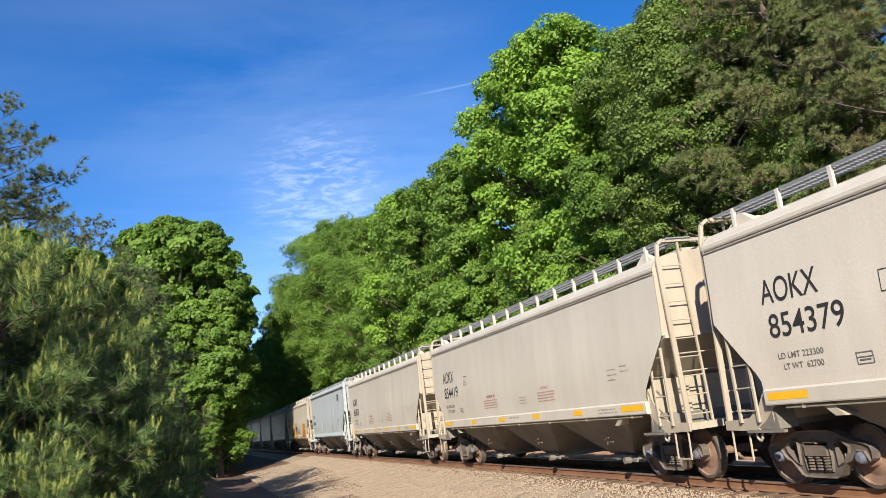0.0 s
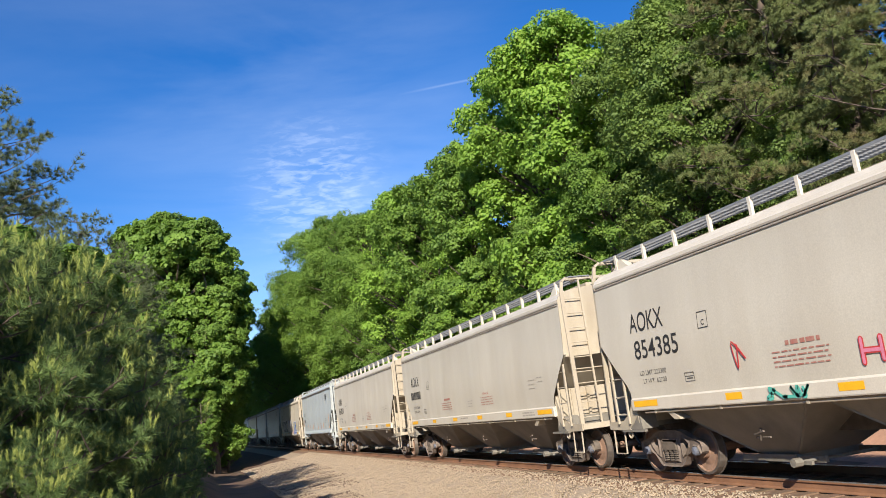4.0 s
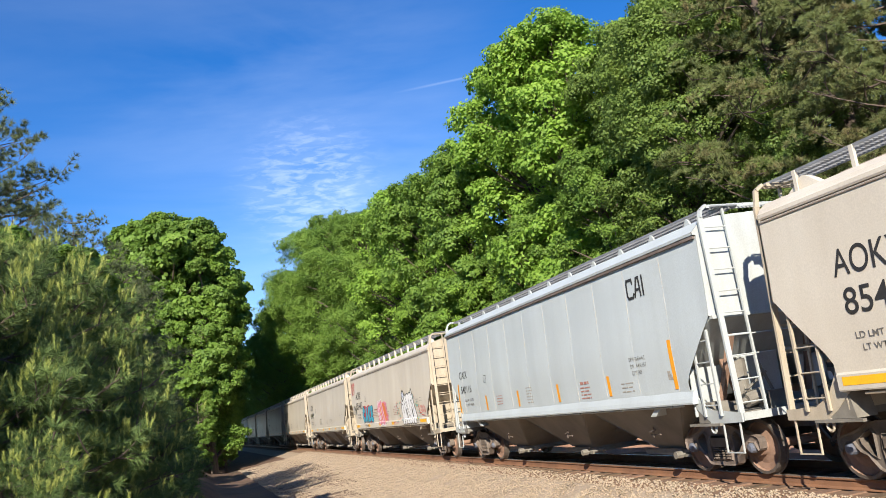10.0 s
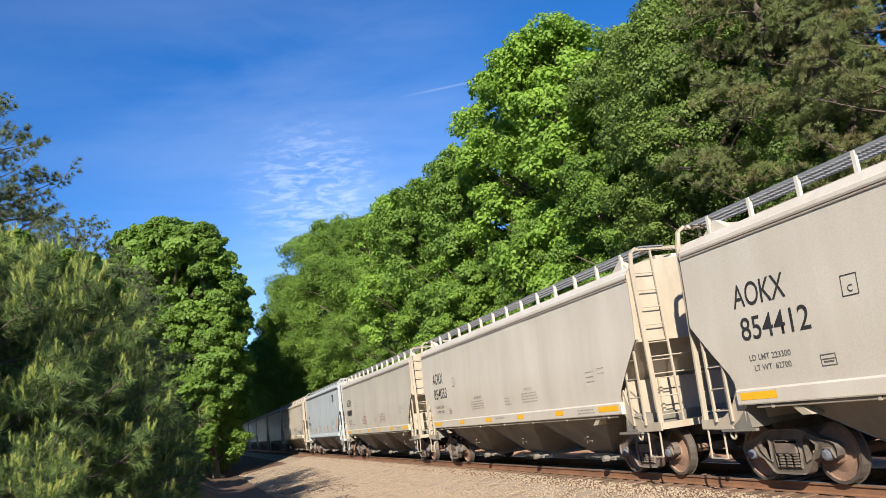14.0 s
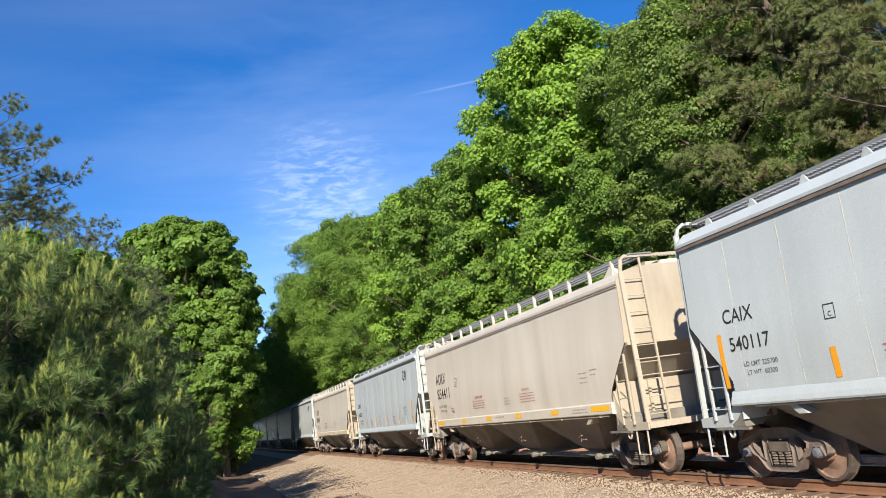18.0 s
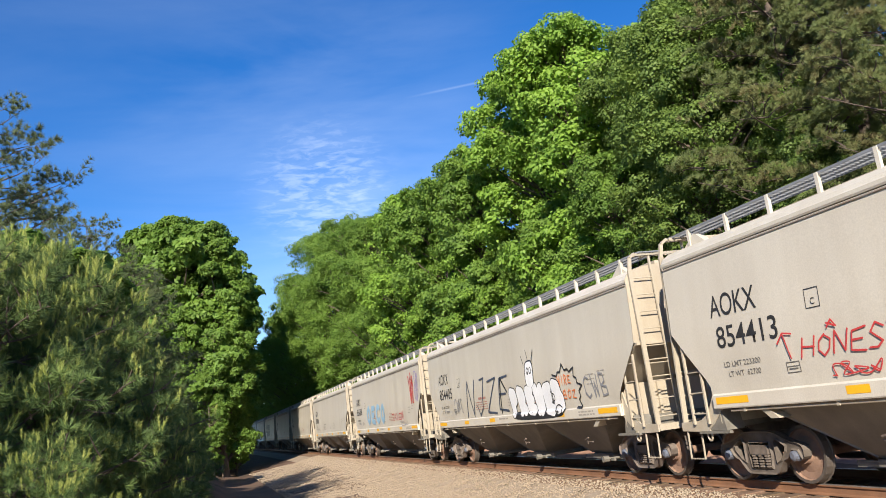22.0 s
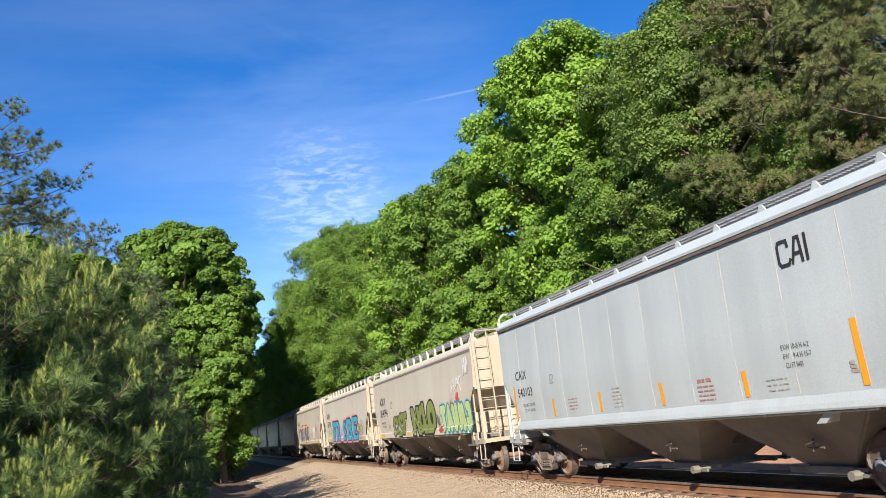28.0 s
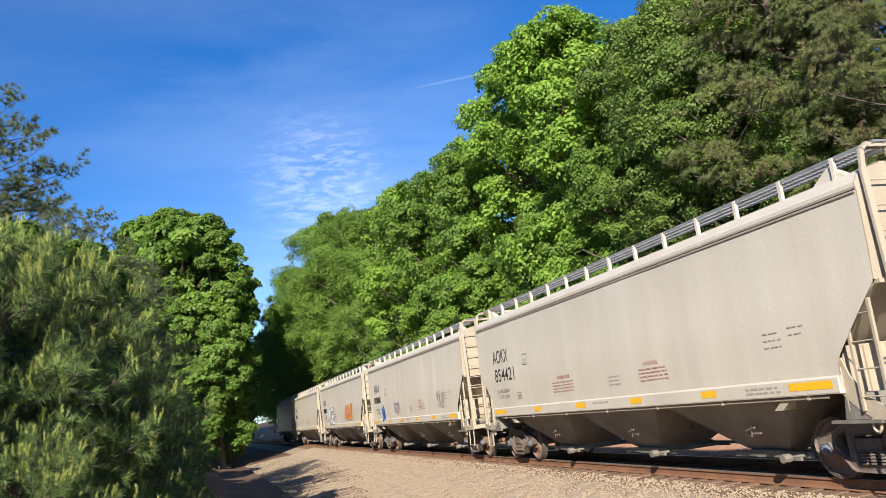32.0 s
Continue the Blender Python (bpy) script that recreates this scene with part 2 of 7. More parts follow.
M = dict(
    beige=mat("beige_paint", (0.57, 0.525, 0.44), (0.45, 0.395, 0.315), rough=0.42, scale=0.9, stretch=(1.6, 1, 0.22), amount=0.6, bump=0.04, rnd=0.07),
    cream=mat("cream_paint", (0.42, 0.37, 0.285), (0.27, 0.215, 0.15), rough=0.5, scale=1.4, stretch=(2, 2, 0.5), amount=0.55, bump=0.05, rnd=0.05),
    grey=mat("grey_paint", (0.45, 0.495, 0.50), (0.37, 0.40, 0.40), rough=0.45, scale=0.9, stretch=(2, 1, 0.2), amount=0.6, bump=0.04, rnd=0.05),
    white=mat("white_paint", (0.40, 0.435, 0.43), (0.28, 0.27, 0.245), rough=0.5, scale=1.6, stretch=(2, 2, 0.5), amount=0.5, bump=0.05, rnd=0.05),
    # brown of the eave strip, with the recess shadow in its colour
    seam=mat("eave_shade_brown", (0.27, 0.24, 0.21), (0.20, 0.14, 0.09), rough=0.7, scale=5, amount=0.8),
    # hopper colour: dusty, and darkened for the shade under the car body
    dusty=mat("dusty_shaded_hopper_paint", (0.24, 0.215, 0.175), (0.11, 0.095, 0.075), rough=0.8, scale=1.2, stretch=(1, 1, 0.4), amount=0.7),
    gatepaint=mat("grimy_pale_paint", (0.20, 0.185, 0.155), (0.09, 0.078, 0.062), rough=0.7, scale=3, amount=0.7),
    steel=mat("dirty_cast_steel", (0.16, 0.13, 0.105), (0.055, 0.042, 0.032), rough=0.75, scale=4, amount=0.8, bump=0.2, rnd=0.2),
    rustw=mat("rusty_wheel_plate", (0.29, 0.18, 0.125), (0.13, 0.08, 0.055), rough=0.8, scale=3, amount=0.8, bump=0.15),
    tread=mat("worn_tread_steel", (0.17, 0.145, 0.125), (0.09, 0.07, 0.055), rough=0.5, metal=0.5, scale=6, amount=0.6),
    blue=mat("blue_cap_paint", (0.12, 0.145, 0.20), (0.11, 0.09, 0.075), rough=0.6, scale=9, amount=0.8),
    grate=mat("galvanised_grating", (0.26, 0.27, 0.28), (0.14, 0.14, 0.14), rough=0.6, metal=0.3, scale=4, amount=0.6),
    yellow=mat("yellow_reflector", (0.85, 0.45, 0.02), (0.62, 0.33, 0.03), rough=0.4, scale=5, amount=0.4, bump=0),
    orange=mat("orange_stripe", (0.80, 0.33, 0.02), (0.6, 0.27, 0.04), rough=0.4, scale=5, amount=0.4, bump=0),
    black=mat("black_stencil", (0.018, 0.018, 0.018), (0.05, 0.045, 0.04), rough=0.6, scale=12, amount=0.5, bump=0),
    worn=mat("worn_black_stencil", (0.10, 0.095, 0.085), (0.22, 0.20, 0.175), rough=0.6, scale=12, amount=0.6, bump=0),
    red=mat("red_stencil", (0.38, 0.13, 0.10), (0.42, 0.28, 0.22), rough=0.6, scale=12, amount=0.7, bump=0),
    faded=mat("faded_stencil", (0.30, 0.27, 0.23), (0.41, 0.37, 0.31), rough=0.6, scale=12, amount=0.6, bump=0),
    rail=mat("rusty_rail", (0.25, 0.125, 0.065), (0.13, 0.065, 0.038), rough=0.75, scale=2, amount=0.7),
    railtop=mat("polished_railhead", (0.42, 0.38, 0.34), (0.22, 0.15, 0.10), rough=0.3, metal=0.7, scale=3, amount=0.5),
    tie=mat("creosoted_tie", (0.13, 0.082, 0.05), (0.22, 0.145, 0.09), rough=0.9, scale=5, stretch=(1, 6, 6), amount=0.7, bump=0.4, rnd=0.3),
    ballast=mat("ballast_bed", (0.38, 0.30, 0.215), (0.23, 0.17, 0.115), rough=0.9, scale=9, amount=0.9, bump=0.9, fine=22),
    oiled=mat("oiled_ballast", (0.25, 0.15, 0.09), (0.11, 0.068, 0.045), rough=0.9, scale=9, amount=0.9, bump=0.9, fine=22),
    stone=mat("granite_ballast", (0.37, 0.295, 0.207), (0.24, 0.18, 0.12), rough=0.85, scale=3, amount=0.7, bump=0.2, island=0.13),
    soil=mat("red_clay_soil", (0.15, 0.082, 0.05), (0.05, 0.036, 0.023), rough=0.95, scale=0.9, amount=0.9, bump=0.8, fine=12),
    clay=mat("cut_clay_bank", (0.40, 0.225, 0.145), (0.24, 0.13, 0.085), rough=0.95, scale=1.4, amount=0.9, bump=0.9, fine=10),
    bark=mat("bark", (0.13, 0.10, 0.075), (0.06, 0.045, 0.035), rough=0.9, scale=4, stretch=(3, 3, 0.5), amount=0.8, bump=0.8, fine=14),
    pinebark=mat("pine_bark", (0.12, 0.09, 0.07), (0.055, 0.042, 0.034), rough=0.9, scale=4, stretch=(3, 3, 0.6), amount=0.8, bump=0.8, fine=14),
    leaf=mat("broad_leaves", (0.27, 0.435, 0.06), (0.165, 0.295, 0.043), rough=0.65, scale=0.35, amount=0.8, bump=0, island=0.14, translucent=0.45),
    leaf2=mat("darker_leaves", (0.20, 0.33, 0.05), (0.10, 0.19, 0.032), rough=0.65, scale=0.4, amount=0.8, bump=0, island=0.14, translucent=0.45),
    leaf3=mat("deep_green_leaves", (0.18, 0.27, 0.05), (0.09, 0.155, 0.032), rough=0.65, scale=0.4, amount=0.8, bump=0, island=0.16, translucent=0.4),
    weld=mat("faded_weld_line", (0.37, 0.36, 0.33), (0.28, 0.235, 0.185), rough=0.85, scale=5, amount=0.8),
    needle=mat("pine_needles", (0.13, 0.205, 0.054), (0.05, 0.092, 0.026), rough=0.75, scale=0.7, amount=0.75, bump=0, island=0.3, translucent=0.2),
    needle2=mat("brownish_pine_needles", (0.15, 0.19, 0.06), (0.20, 0.13, 0.065), rough=0.7, scale=0.6, amount=0.75, bump=0, island=0.2, translucent=0.15, lo=0.48, hi=0.70),
    needle3=mat("sunlit_pine_needles", (0.135, 0.175, 0.075), (0.07, 0.10, 0.045), rough=0.7, scale=0.7, amount=0.7, bump=0, island=0.25, translucent=0.2),
    candle=mat("new_pine_shoots", (0.38, 0.43, 0.11), (0.25, 0.32, 0.07), rough=0.5, scale=1, amount=0.7, bump=0, island=0.25, translucent=0.25),
    wood=mat("weathered_post", (0.16, 0.13, 0.10), (0.08, 0.065, 0.05), rough=0.9, scale=5, stretch=(4, 4, 0.6), amount=0.8, bump=0.5),
)

# ---- mesh helpers ----


def part(name, bm, material, parent=None, label="", smooth=False):
    """Links a bmesh (or a finished mesh) as one mesh object under a thing."""
    if isinstance(bm, bpy.types.Mesh):
        me = bm
    else:
        bmesh.ops.recalc_face_normals(bm, faces=bm.faces)
        me = bpy.data.meshes.new(name)
        bm.to_mesh(me)
        bm.free()
    if material and not me.materials:
        me.materials.append(material)
    if smooth:
        for p in me.polygons:
            p.use_smooth = True
    ob = new(name, me)
    ob.parent = parent
    if label:
        ob["label"] = label
    return ob


def box(bm, x0, x1, y0, y1, z0, z1):
    v = [bm.verts.new((x, y, z)) for x in (x0, x1) for y in (y0, y1) for z in (z0, z1)]
    for f in ((0, 1, 3, 2), (4, 6, 7, 5), (0, 4, 5, 1), (2, 3, 7, 6), (0, 2, 6, 4), (1, 5, 7, 3)):
        bm.faces.new([v[i] for i in f])
    return v


def beam(bm, p, q, w, h=None, n=4, up=(0, 0, 1)):
    """A bar from p to q: n = 4 gives a w x h rectangle, more sides a round of radius w."""
    p, q = Vector(p), Vector(q)
    d = (q - p).normalized()
    u = Vector(up)
    if abs(d.dot(u)) > 0.95:
        u = Vector((1, 0, 0))
    s = d.cross(u).normalized()
    u = s.cross(d)
    if n == 4:
        h = h or w
        ring = [(-w / 2, -h / 2), (w / 2, -h / 2), (w / 2, h / 2), (-w / 2, h / 2)]
    else:
        ring = [(w * math.cos(2 * math.pi * i / n), w * math.sin(2 * math.pi * i / n)) for i in range(n)]
    a = [bm.verts.new(p + s * x + u * y) for x, y in ring]
    b = [bm.verts.new(q + s * x + u * y) for x, y in ring]
    for i in range(n):
        j = (i + 1) % n
        bm.faces.new((a[i], a[j], b[j], b[i]))
    bm.faces.new(a[::-1])
    bm.faces.new(b)


def slab(bm, pts, axis, a, b):
    """A polygon of 2D points, thickened along an axis ('y': points are x, z; 'x': points are y, z)."""
    def at(p, t):
        return (p[0], t, p[1]) if axis == "y" else (t, p[0], p[1])
    u = [bm.verts.new(at(p, a)) for p in pts]
    v = [bm.verts.new(at(p, b)) for p in pts]
    bm.faces.new(u)
    bm.faces.new(v[::-1])
    for i in range(len(pts)):
        j = (i + 1) % len(pts)
        bm.faces.new((u[i], v[i], v[j], u[j]))


def lathe(bm, prof, n=32, centre=(0, 0, 0)):
    """Rings of (y, radius) turned about the y axis."""
    rings = []
    for y, r in prof:
        rings.append([bm.verts.new((centre[0] + r * math.cos(2 * math.pi * i / n), centre[1] + y, centre[2] + r * math.sin(2 * math.pi * i / n))) for i in range(n)])
    for a, b in zip(rings, rings[1:]):
        for i in range(n):
            j = (i + 1) % n
            bm.faces.new((a[i], a[j], b[j], b[i]))
    bm.faces.new(rings[0][::-1])
    bm.faces.new(rings[-1])


def quads_mesh(name, co, material, k=4):
    """A mesh of many loose polygons of k corners, from an array of corners."""
    co = np.asarray(co, dtype=np.float32).reshape(-1, 3)
    n = len(co) // k
    me = bpy.data.meshes.new(name)
    me.vertices.add(n * k)
    me.vertices.foreach_set("co", co.ravel())
    me.loops.add(n * k)
    me.loops.foreach_set("vertex_index", np.arange(n * k, dtype=np.int32))
    me.polygons.add(n)
    me.polygons.foreach_set("loop_start", np.arange(0, n * k, k, dtype=np.int32))
    me.update(calc_edges=True)
    me.materials.append(material)
    return me


# ---- the line of the track ----
TRACK_X, GRADE, BEND_AT, BEND = 10.364, 0.00778, 120.0, 0.0005


def track(s, side=0.0, z=0.0):
    """A point of the track: s metres ahead, side metres to the right of its centre, z above the rail."""
    th = BEND * max(s - BEND_AT, 0.0)
    x = TRACK_X - (1 - math.cos(th)) / BEND
    y = s if s < BEND_AT else BEND_AT + math.sin(th) / BEND
    return Vector((x + side * math.cos(th), y + side * math.sin(th), z + GRADE * s))


def track_pose(s):
    """The pose of a car at s: its own x points the way it runs, towards the camera."""
    th = BEND * max(s - BEND_AT, 0.0)
    return Matrix.Translation(track(s)) @ pose(0, 0, 0, 0, 0, -90 + math.degrees(th)) @ pose(0, 0, 0, 0, math.degrees(math.atan(GRADE)))


# ---- hopper cars ----
WHEEL_R, AXLE = 0.483, 0.89


EAVE, RIDGE = dict(a=4.10, b=4.33), dict(a=4.61, b=4.70)
NOW = ["a"]


def side_y(z):
    """Half the width of the bulging side sheet at a height."""
    return 1.575 + 0.035 * math.sin(math.pi * min(max((z - 1.4) / 1.8, 0), 1)) - 0.04 * max((z - 2.4) / 1.7, 0) ** 1.6


def end_x(z, top):
    """How far the side sheet reaches towards the end: a long slant under the end wall."""
    if z >= 2.82:
        return top
    if z <= 1.8:
        return top - 0.95
    return top - 0.95 * (2.82 - z) / 1.02


def dent(x, z, top, seams, seed):
    """How far the thin side sheet is buckled in or out at a place."""
    d = -0.020 * (0.5 + noise.noise((x * 0.75 + seed, z * 0.22 + 0.1 * x, seed * 1.7))) + 0.002 * noise.noise((x * 2.2, z * 0.8, seed)) - 0.004
    if seams:
        d += 0.009 * math.sin(math.pi * ((x / 1.40 + 0.5) % 1.0))
    return d * max(min(1, (z - 1.45) * 3, (EAVE[NOW[0]] - z) * 4, (end_x(z, top) - abs(x)) * 2), 0)


SKIN = dict(a=(8.16, False, 2.1), b=(7.60, True, 6.7))


def skin_y(x, z):
    """The near side's own surface on the kind of car that is being lettered."""
    return side_y(z) + dent(x, z, *SKIN[NOW[0]]) + 0.008


def side_sheet(sign, top, seams, seed):
    bm = bmesh.new()
    zs = [1.45, 1.6, 1.75, 1.9, 2.15, 2.4, 2.6, 2.82, 3.1, 3.4, 3.7, 3.95, EAVE[NOW[0]]]
    nx = 96
    grid = []
    for z in zs:
        e = end_x(z, top)
        row = []
        for i in range(nx + 1):
            x = -e + 2 * e * i / nx
            row.append(bm.verts.new((x, sign * (side_y(z) + dent(x, z, top, seams, seed)), z)))
        grid.append(row)
    for a, b in zip(grid, grid[1:]):
        for i in range(nx):
            bm.faces.new((a[i], a[i + 1], b[i + 1], b[i]))
    return bm


def seam_line(x, top, s):
    """One weld seam up the side sheet."""
    bm = bmesh.new()
    zs = [z for z in (1.60, 1.9, 2.2, 2.6, 3.1, 3.6, EAVE[NOW[0]] - 0.10) if abs(x) < end_x(z, top) - 0.05]
    w = 0.006
    a = [bm.verts.new((x - w, s * (skin_y(x, z) - 0.010), z)) for z in zs]
    b = [bm.verts.new((x + w, s * (skin_y(x, z) - 0.010), z)) for z in zs]
    c = [bm.verts.new((x, s * (skin_y(x, z) - 0.003), z)) for z in zs]
    for i in range(len(zs) - 1):
        bm.faces.new((a[i], c[i], c[i + 1], a[i + 1]))
        bm.faces.new((c[i], b[i], b[i + 1], c[i + 1]))
    return bm


def sweep_x(bm, prof, x0, x1, close=True):
    a = [bm.verts.new((x0, y, z)) for y, z in prof]
    b = [bm.verts.new((x1, y, z)) for y, z in prof]
    n = len(prof)
    for i in range(n if close else n - 1):
        j = (i + 1) % n
        bm.faces.new((a[i], a[j], b[j], b[i]))
    if close:
        bm.faces.new(a[::-1])
        bm.faces.new(b)


def roof_profile(kind):
    if kind == "a":
        right = [(1.53, 0.02), (1.545, 0.05), (1.545, 0.11), (1.52, 0.13), (1.49, 0.19), (1.34, 0.29), (1.05, 0.36), (0.6, 0.41), (0.34, 0.42), (0.34, 0.48), (0, 0.50)]
    else:
        right = [(1.52, 0.0), (1.59, -0.01), (1.60, 0.04), (1.54, 0.09), (1.36, 0.34), (1.05, 0.42), (0.6, 0.46), (0.34, 0.47), (0.34, 0.48), (0, 0.50)]
    k = (RIDGE[kind] - EAVE[kind]) / 0.5
    right = [(y, EAVE[kind] + h * (k if h > 0.12 else 1.0)) for y, h in right]
    return right + [(-y, z) for y, z in right[-2::-1]]


def end_panel(sign, top, kind):
    """The upright end wall, and the slope sheet that runs in under it."""
    bm = bmesh.new()
    pr = roof_profile(kind)
    half = [(side_y(z) - 0.004, z) for z in (2.84, 3.3, 3.7, EAVE[kind] - 0.02)] + [q for q in pr[1:8]]
    pts = half + [(-y, z) for y, z in half[::-1]]
    slab(bm, pts, "x", sign * (top - 0.012), sign * (top + 0.018))
    box(bm, sign * (top - 0.02), sign * (top + 0.07), -1.55, 1.55, 2.78, 2.84)
    return bm


def slope_sheet(sign, top):
    bm = bmesh.new()
    prof = [(top - 0.02, 2.80), (top - 2.35, 1.15), (top - 2.55, 1.15), (top - 0.17, 2.93)]
    slab(bm, [(sign * x, z) for x, z in prof], "y", -1.54, 1.54)
    return bm


def hopper(x):
    """One discharge hopper: four slopes down to a short mouth."""
    bm = bmesh.new()
    w, m = 2.07, 0.52
    a = [bm.verts.new((x + sx * w, sy * 1.53, 1.42)) for sx, sy in ((-1, -1), (1, -1), (1, 1), (-1, 1))]
    b = [bm.verts.new((x + sx * m, sy * 0.62, 0.40)) for sx, sy in ((-1, -1), (1, -1), (1, 1), (-1, 1))]
    for i in range(4):
        j = (i + 1) % 4
        bm.faces.new((a[i], a[j], b[j], b[i]))
    bm.faces.new(b)
    for sx in (-1, 1):        # stiffening flange along each slope's edge
        beam(bm, (x + sx * (w - 0.2), -1.45, 1.34), (x + sx * (m + 0.02), -0.65, 0.44), 0.03, 0.05)
    return bm


def gate(x):
    bm = bmesh.new()
    box(bm, x - 0.50, x + 0.50, -0.72, 0.72, 0.28, 0.40)
    for y in (-0.66, 0.66):
        beam(bm, (x - 0.95, y, 0.33), (x + 1.15, y, 0.33), 0.07, 0.10)
    beam(bm, (x + 0.95, -1.12, 0.33), (x + 0.95, 1.12, 0.33), 0.028, n=8)
    for s in (-1, 1):
        beam(bm, (x + 0.95, s * 1.02, 0.33), (x + 0.95, s * 1.17, 0.33), 0.075, n=8)
        beam(bm, (x + 0.75, s * 0.95, 0.31), (x + 1.15, s * 0.95, 0.31), 0.05, 0.06)
    return bm


def gate_lever(x):
    bm = bmesh.new()
    beam(bm, (x + 0.15, -1.17, 0.80), (x + 0.45, -1.22, 0.86), 0.035, 0.03)
    beam(bm, (x + 0.26, -1.16, 0.70), (x + 0.36, -1.2, 0.90), 0.03, 0.03)
    beam(bm, (x + 0.12, -1.13, 0.74), (x + 0.50, -1.14, 0.75), 0.02, n=6)
    return bm


def grating(y0, y1, half, z=4.70):
    """Running board: lengthwise bearers with many cross bars."""
    bm = bmesh.new()
    for k in range(4):
        y = y0 + (y1 - y0) * k / 3
        box(bm, -half, half, y - 0.008, y + 0.008, z, z + 0.045)
    n = int(half * 2 / 0.085)
    for i in range(n + 1):
        x = -half + 2 * half * i / n
        box(bm, x - 0.010, x + 0.010, y0, y1, z + 0.02, z + 0.045)
    return bm


def ladder_rung(length):
    bm = bmesh.new()
    beam(bm, (0, 0, 0), (0, length, 0), 0.013, n=6)
    me = bpy.data.meshes.new("rung")
    bm.to_mesh(me)
    bm.free()
    return me


def wheelset_mesh():
    bm = bmesh.new()
    for s in (-1, 1):
        y = s * 0.79
        prof = [(-0.135, 0.10), (-0.135, 0.15), (-0.05, 0.17), (-0.012, 0.30), (-0.02, 0.415), (-0.07, 0.425), (-0.07, WHEEL_R - 0.005),
                (0.055, WHEEL_R + 0.004), (0.062, WHEEL_R + 0.025), (0.08, WHEEL_R + 0.025), (0.085, WHEEL_R), (0.08, 0.42), (0.03, 0.40), (0.02, 0.2), (0.05, 0.10)]
        prof = [(p * -s, r) for p, r in prof]
        before = len(bm.faces)
        lathe(bm, prof if s < 0 else prof[::-1], 22, (0, y, 0))
        bm.faces.ensure_lookup_table()
        for f in bm.faces[before:]:
            r = max(math.hypot(v.co.x, v.co.z) for v in f.verts)
            f.material_index = 1 if r > 0.47 else 0
    lathe(bm, [(-1.0, 0.07), (-0.7, 0.075), (-0.68, 0.085), (0, 0.08), (0.68, 0.085), (0.7, 0.075), (1.0, 0.07)], 14)
    bmesh.ops.recalc_face_normals(bm, faces=bm.faces)
    me = bpy.data.meshes.new("wheelset")
    bm.to_mesh(me)
    bm.free()
    me.materials.append(M["rustw"])
    me.materials.append(M["tread"])
    return me


def sideframe_bm():
    """The cast side frame of a truck: one outline with three windows, 0.16 thick."""
    bm = bmesh.new()
    half = [(0.0, 0.90), (0.30, 0.895), (0.48, 0.86), (0.66, 0.78), (0.82, 0.725), (1.00, 0.69), (1.09, 0.65), (1.12, 0.58), (1.11, 0.47), (1.06, 0.43), (1.01, 0.50), (0.97, 0.57), (0.82, 0.58), (0.77, 0.50), (0.71, 0.44), (0.60, 0.40), (0.50, 0.29), (0.42, 0.20), (0.34, 0.165), (0.0, 0.16)]
    outer = half + [(-x, z) for x, z in half[-2:0:-1]]
    holes = [[(-0.27, 0.27), (0.27, 0.27), (0.30, 0.50), (0.27, 0.70), (-0.27, 0.70), (-0.30, 0.50)]]
    for s in (-1, 1):
        holes.append([(s * 0.42, 0.36), (s * 0.52, 0.41), (s * 0.66, 0.56), (s * 0.68, 0.64), (s * 0.58, 0.71), (s * 0.46, 0.76), (s * 0.41, 0.70)])
    edges = []
    for loop in [outer] + holes:
        vs = [bm.verts.new((x, -0.08, z)) for x, z in loop]
        edges += [bm.edges.new((vs[i], vs[(i + 1) % len(vs)])) for i in range(len(vs))]
    bmesh.ops.triangle_fill(bm, edges=edges, use_beauty=True)
    got = bmesh.ops.extrude_face_region(bm, geom=bm.faces[:])
    for v in got["geom"]:
        if isinstance(v, bmesh.types.BMVert):
            v.co.y = 0.08
    bmesh.ops.recalc_face_normals(bm, faces=bm.faces[:])
    for y in (-0.08, 0.08):
        web = [f for f in bm.faces if all(abs(v.co.y - y) < 1e-4 for v in f.verts)]
        bmesh.ops.inset_region(bm, faces=web, thickness=0.028, depth=-0.035)
    return bm


def spring_bm():
    bm = bmesh.new()
    for k in range(5):
        z = 0.275 + k * 0.045
        lathe_z(bm, [(z, 0.05), (z + 0.010, 0.078), (z + 0.028, 0.078), (z + 0.038, 0.05)], 8)
    return bm


def lathe_z(bm, prof, n):
    rings = [[bm.verts.new((r * math.cos(2 * math.pi * i / n), r * math.sin(2 * math.pi * i / n), z)) for i in range(n)] for z, r in prof]
    for a, b in zip(rings, rings[1:]):
        for i in range(n):
            j = (i + 1) % n
            bm.faces.new((a[i], a[j], b[j], b[i]))


def mesh_of(name, bm, material):
    bmesh.ops.recalc_face_normals(bm, faces=bm.faces)
    me = bpy.data.meshes.new(name)
    bm.to_mesh(me)
    bm.free()
    me.materials.append(material)
    return me


WHEELSET = wheelset_mesh()
SIDEFRAME = mesh_of("sideframe", sideframe_bm(), M["steel"])
SPRING = mesh_of("spring", spring_bm(), M["steel"])


def cap_mesh():
    bm = bmesh.new()
    lathe(bm, [(-0.07, 0.0001), (-0.07, 0.05), (-0.05, 0.085), (0.06, 0.095), (0.06, 0.0001)], 12)
    return mesh_of("bearing_cap", bm, M["blue"])


BEARING_CAP = cap_mesh()


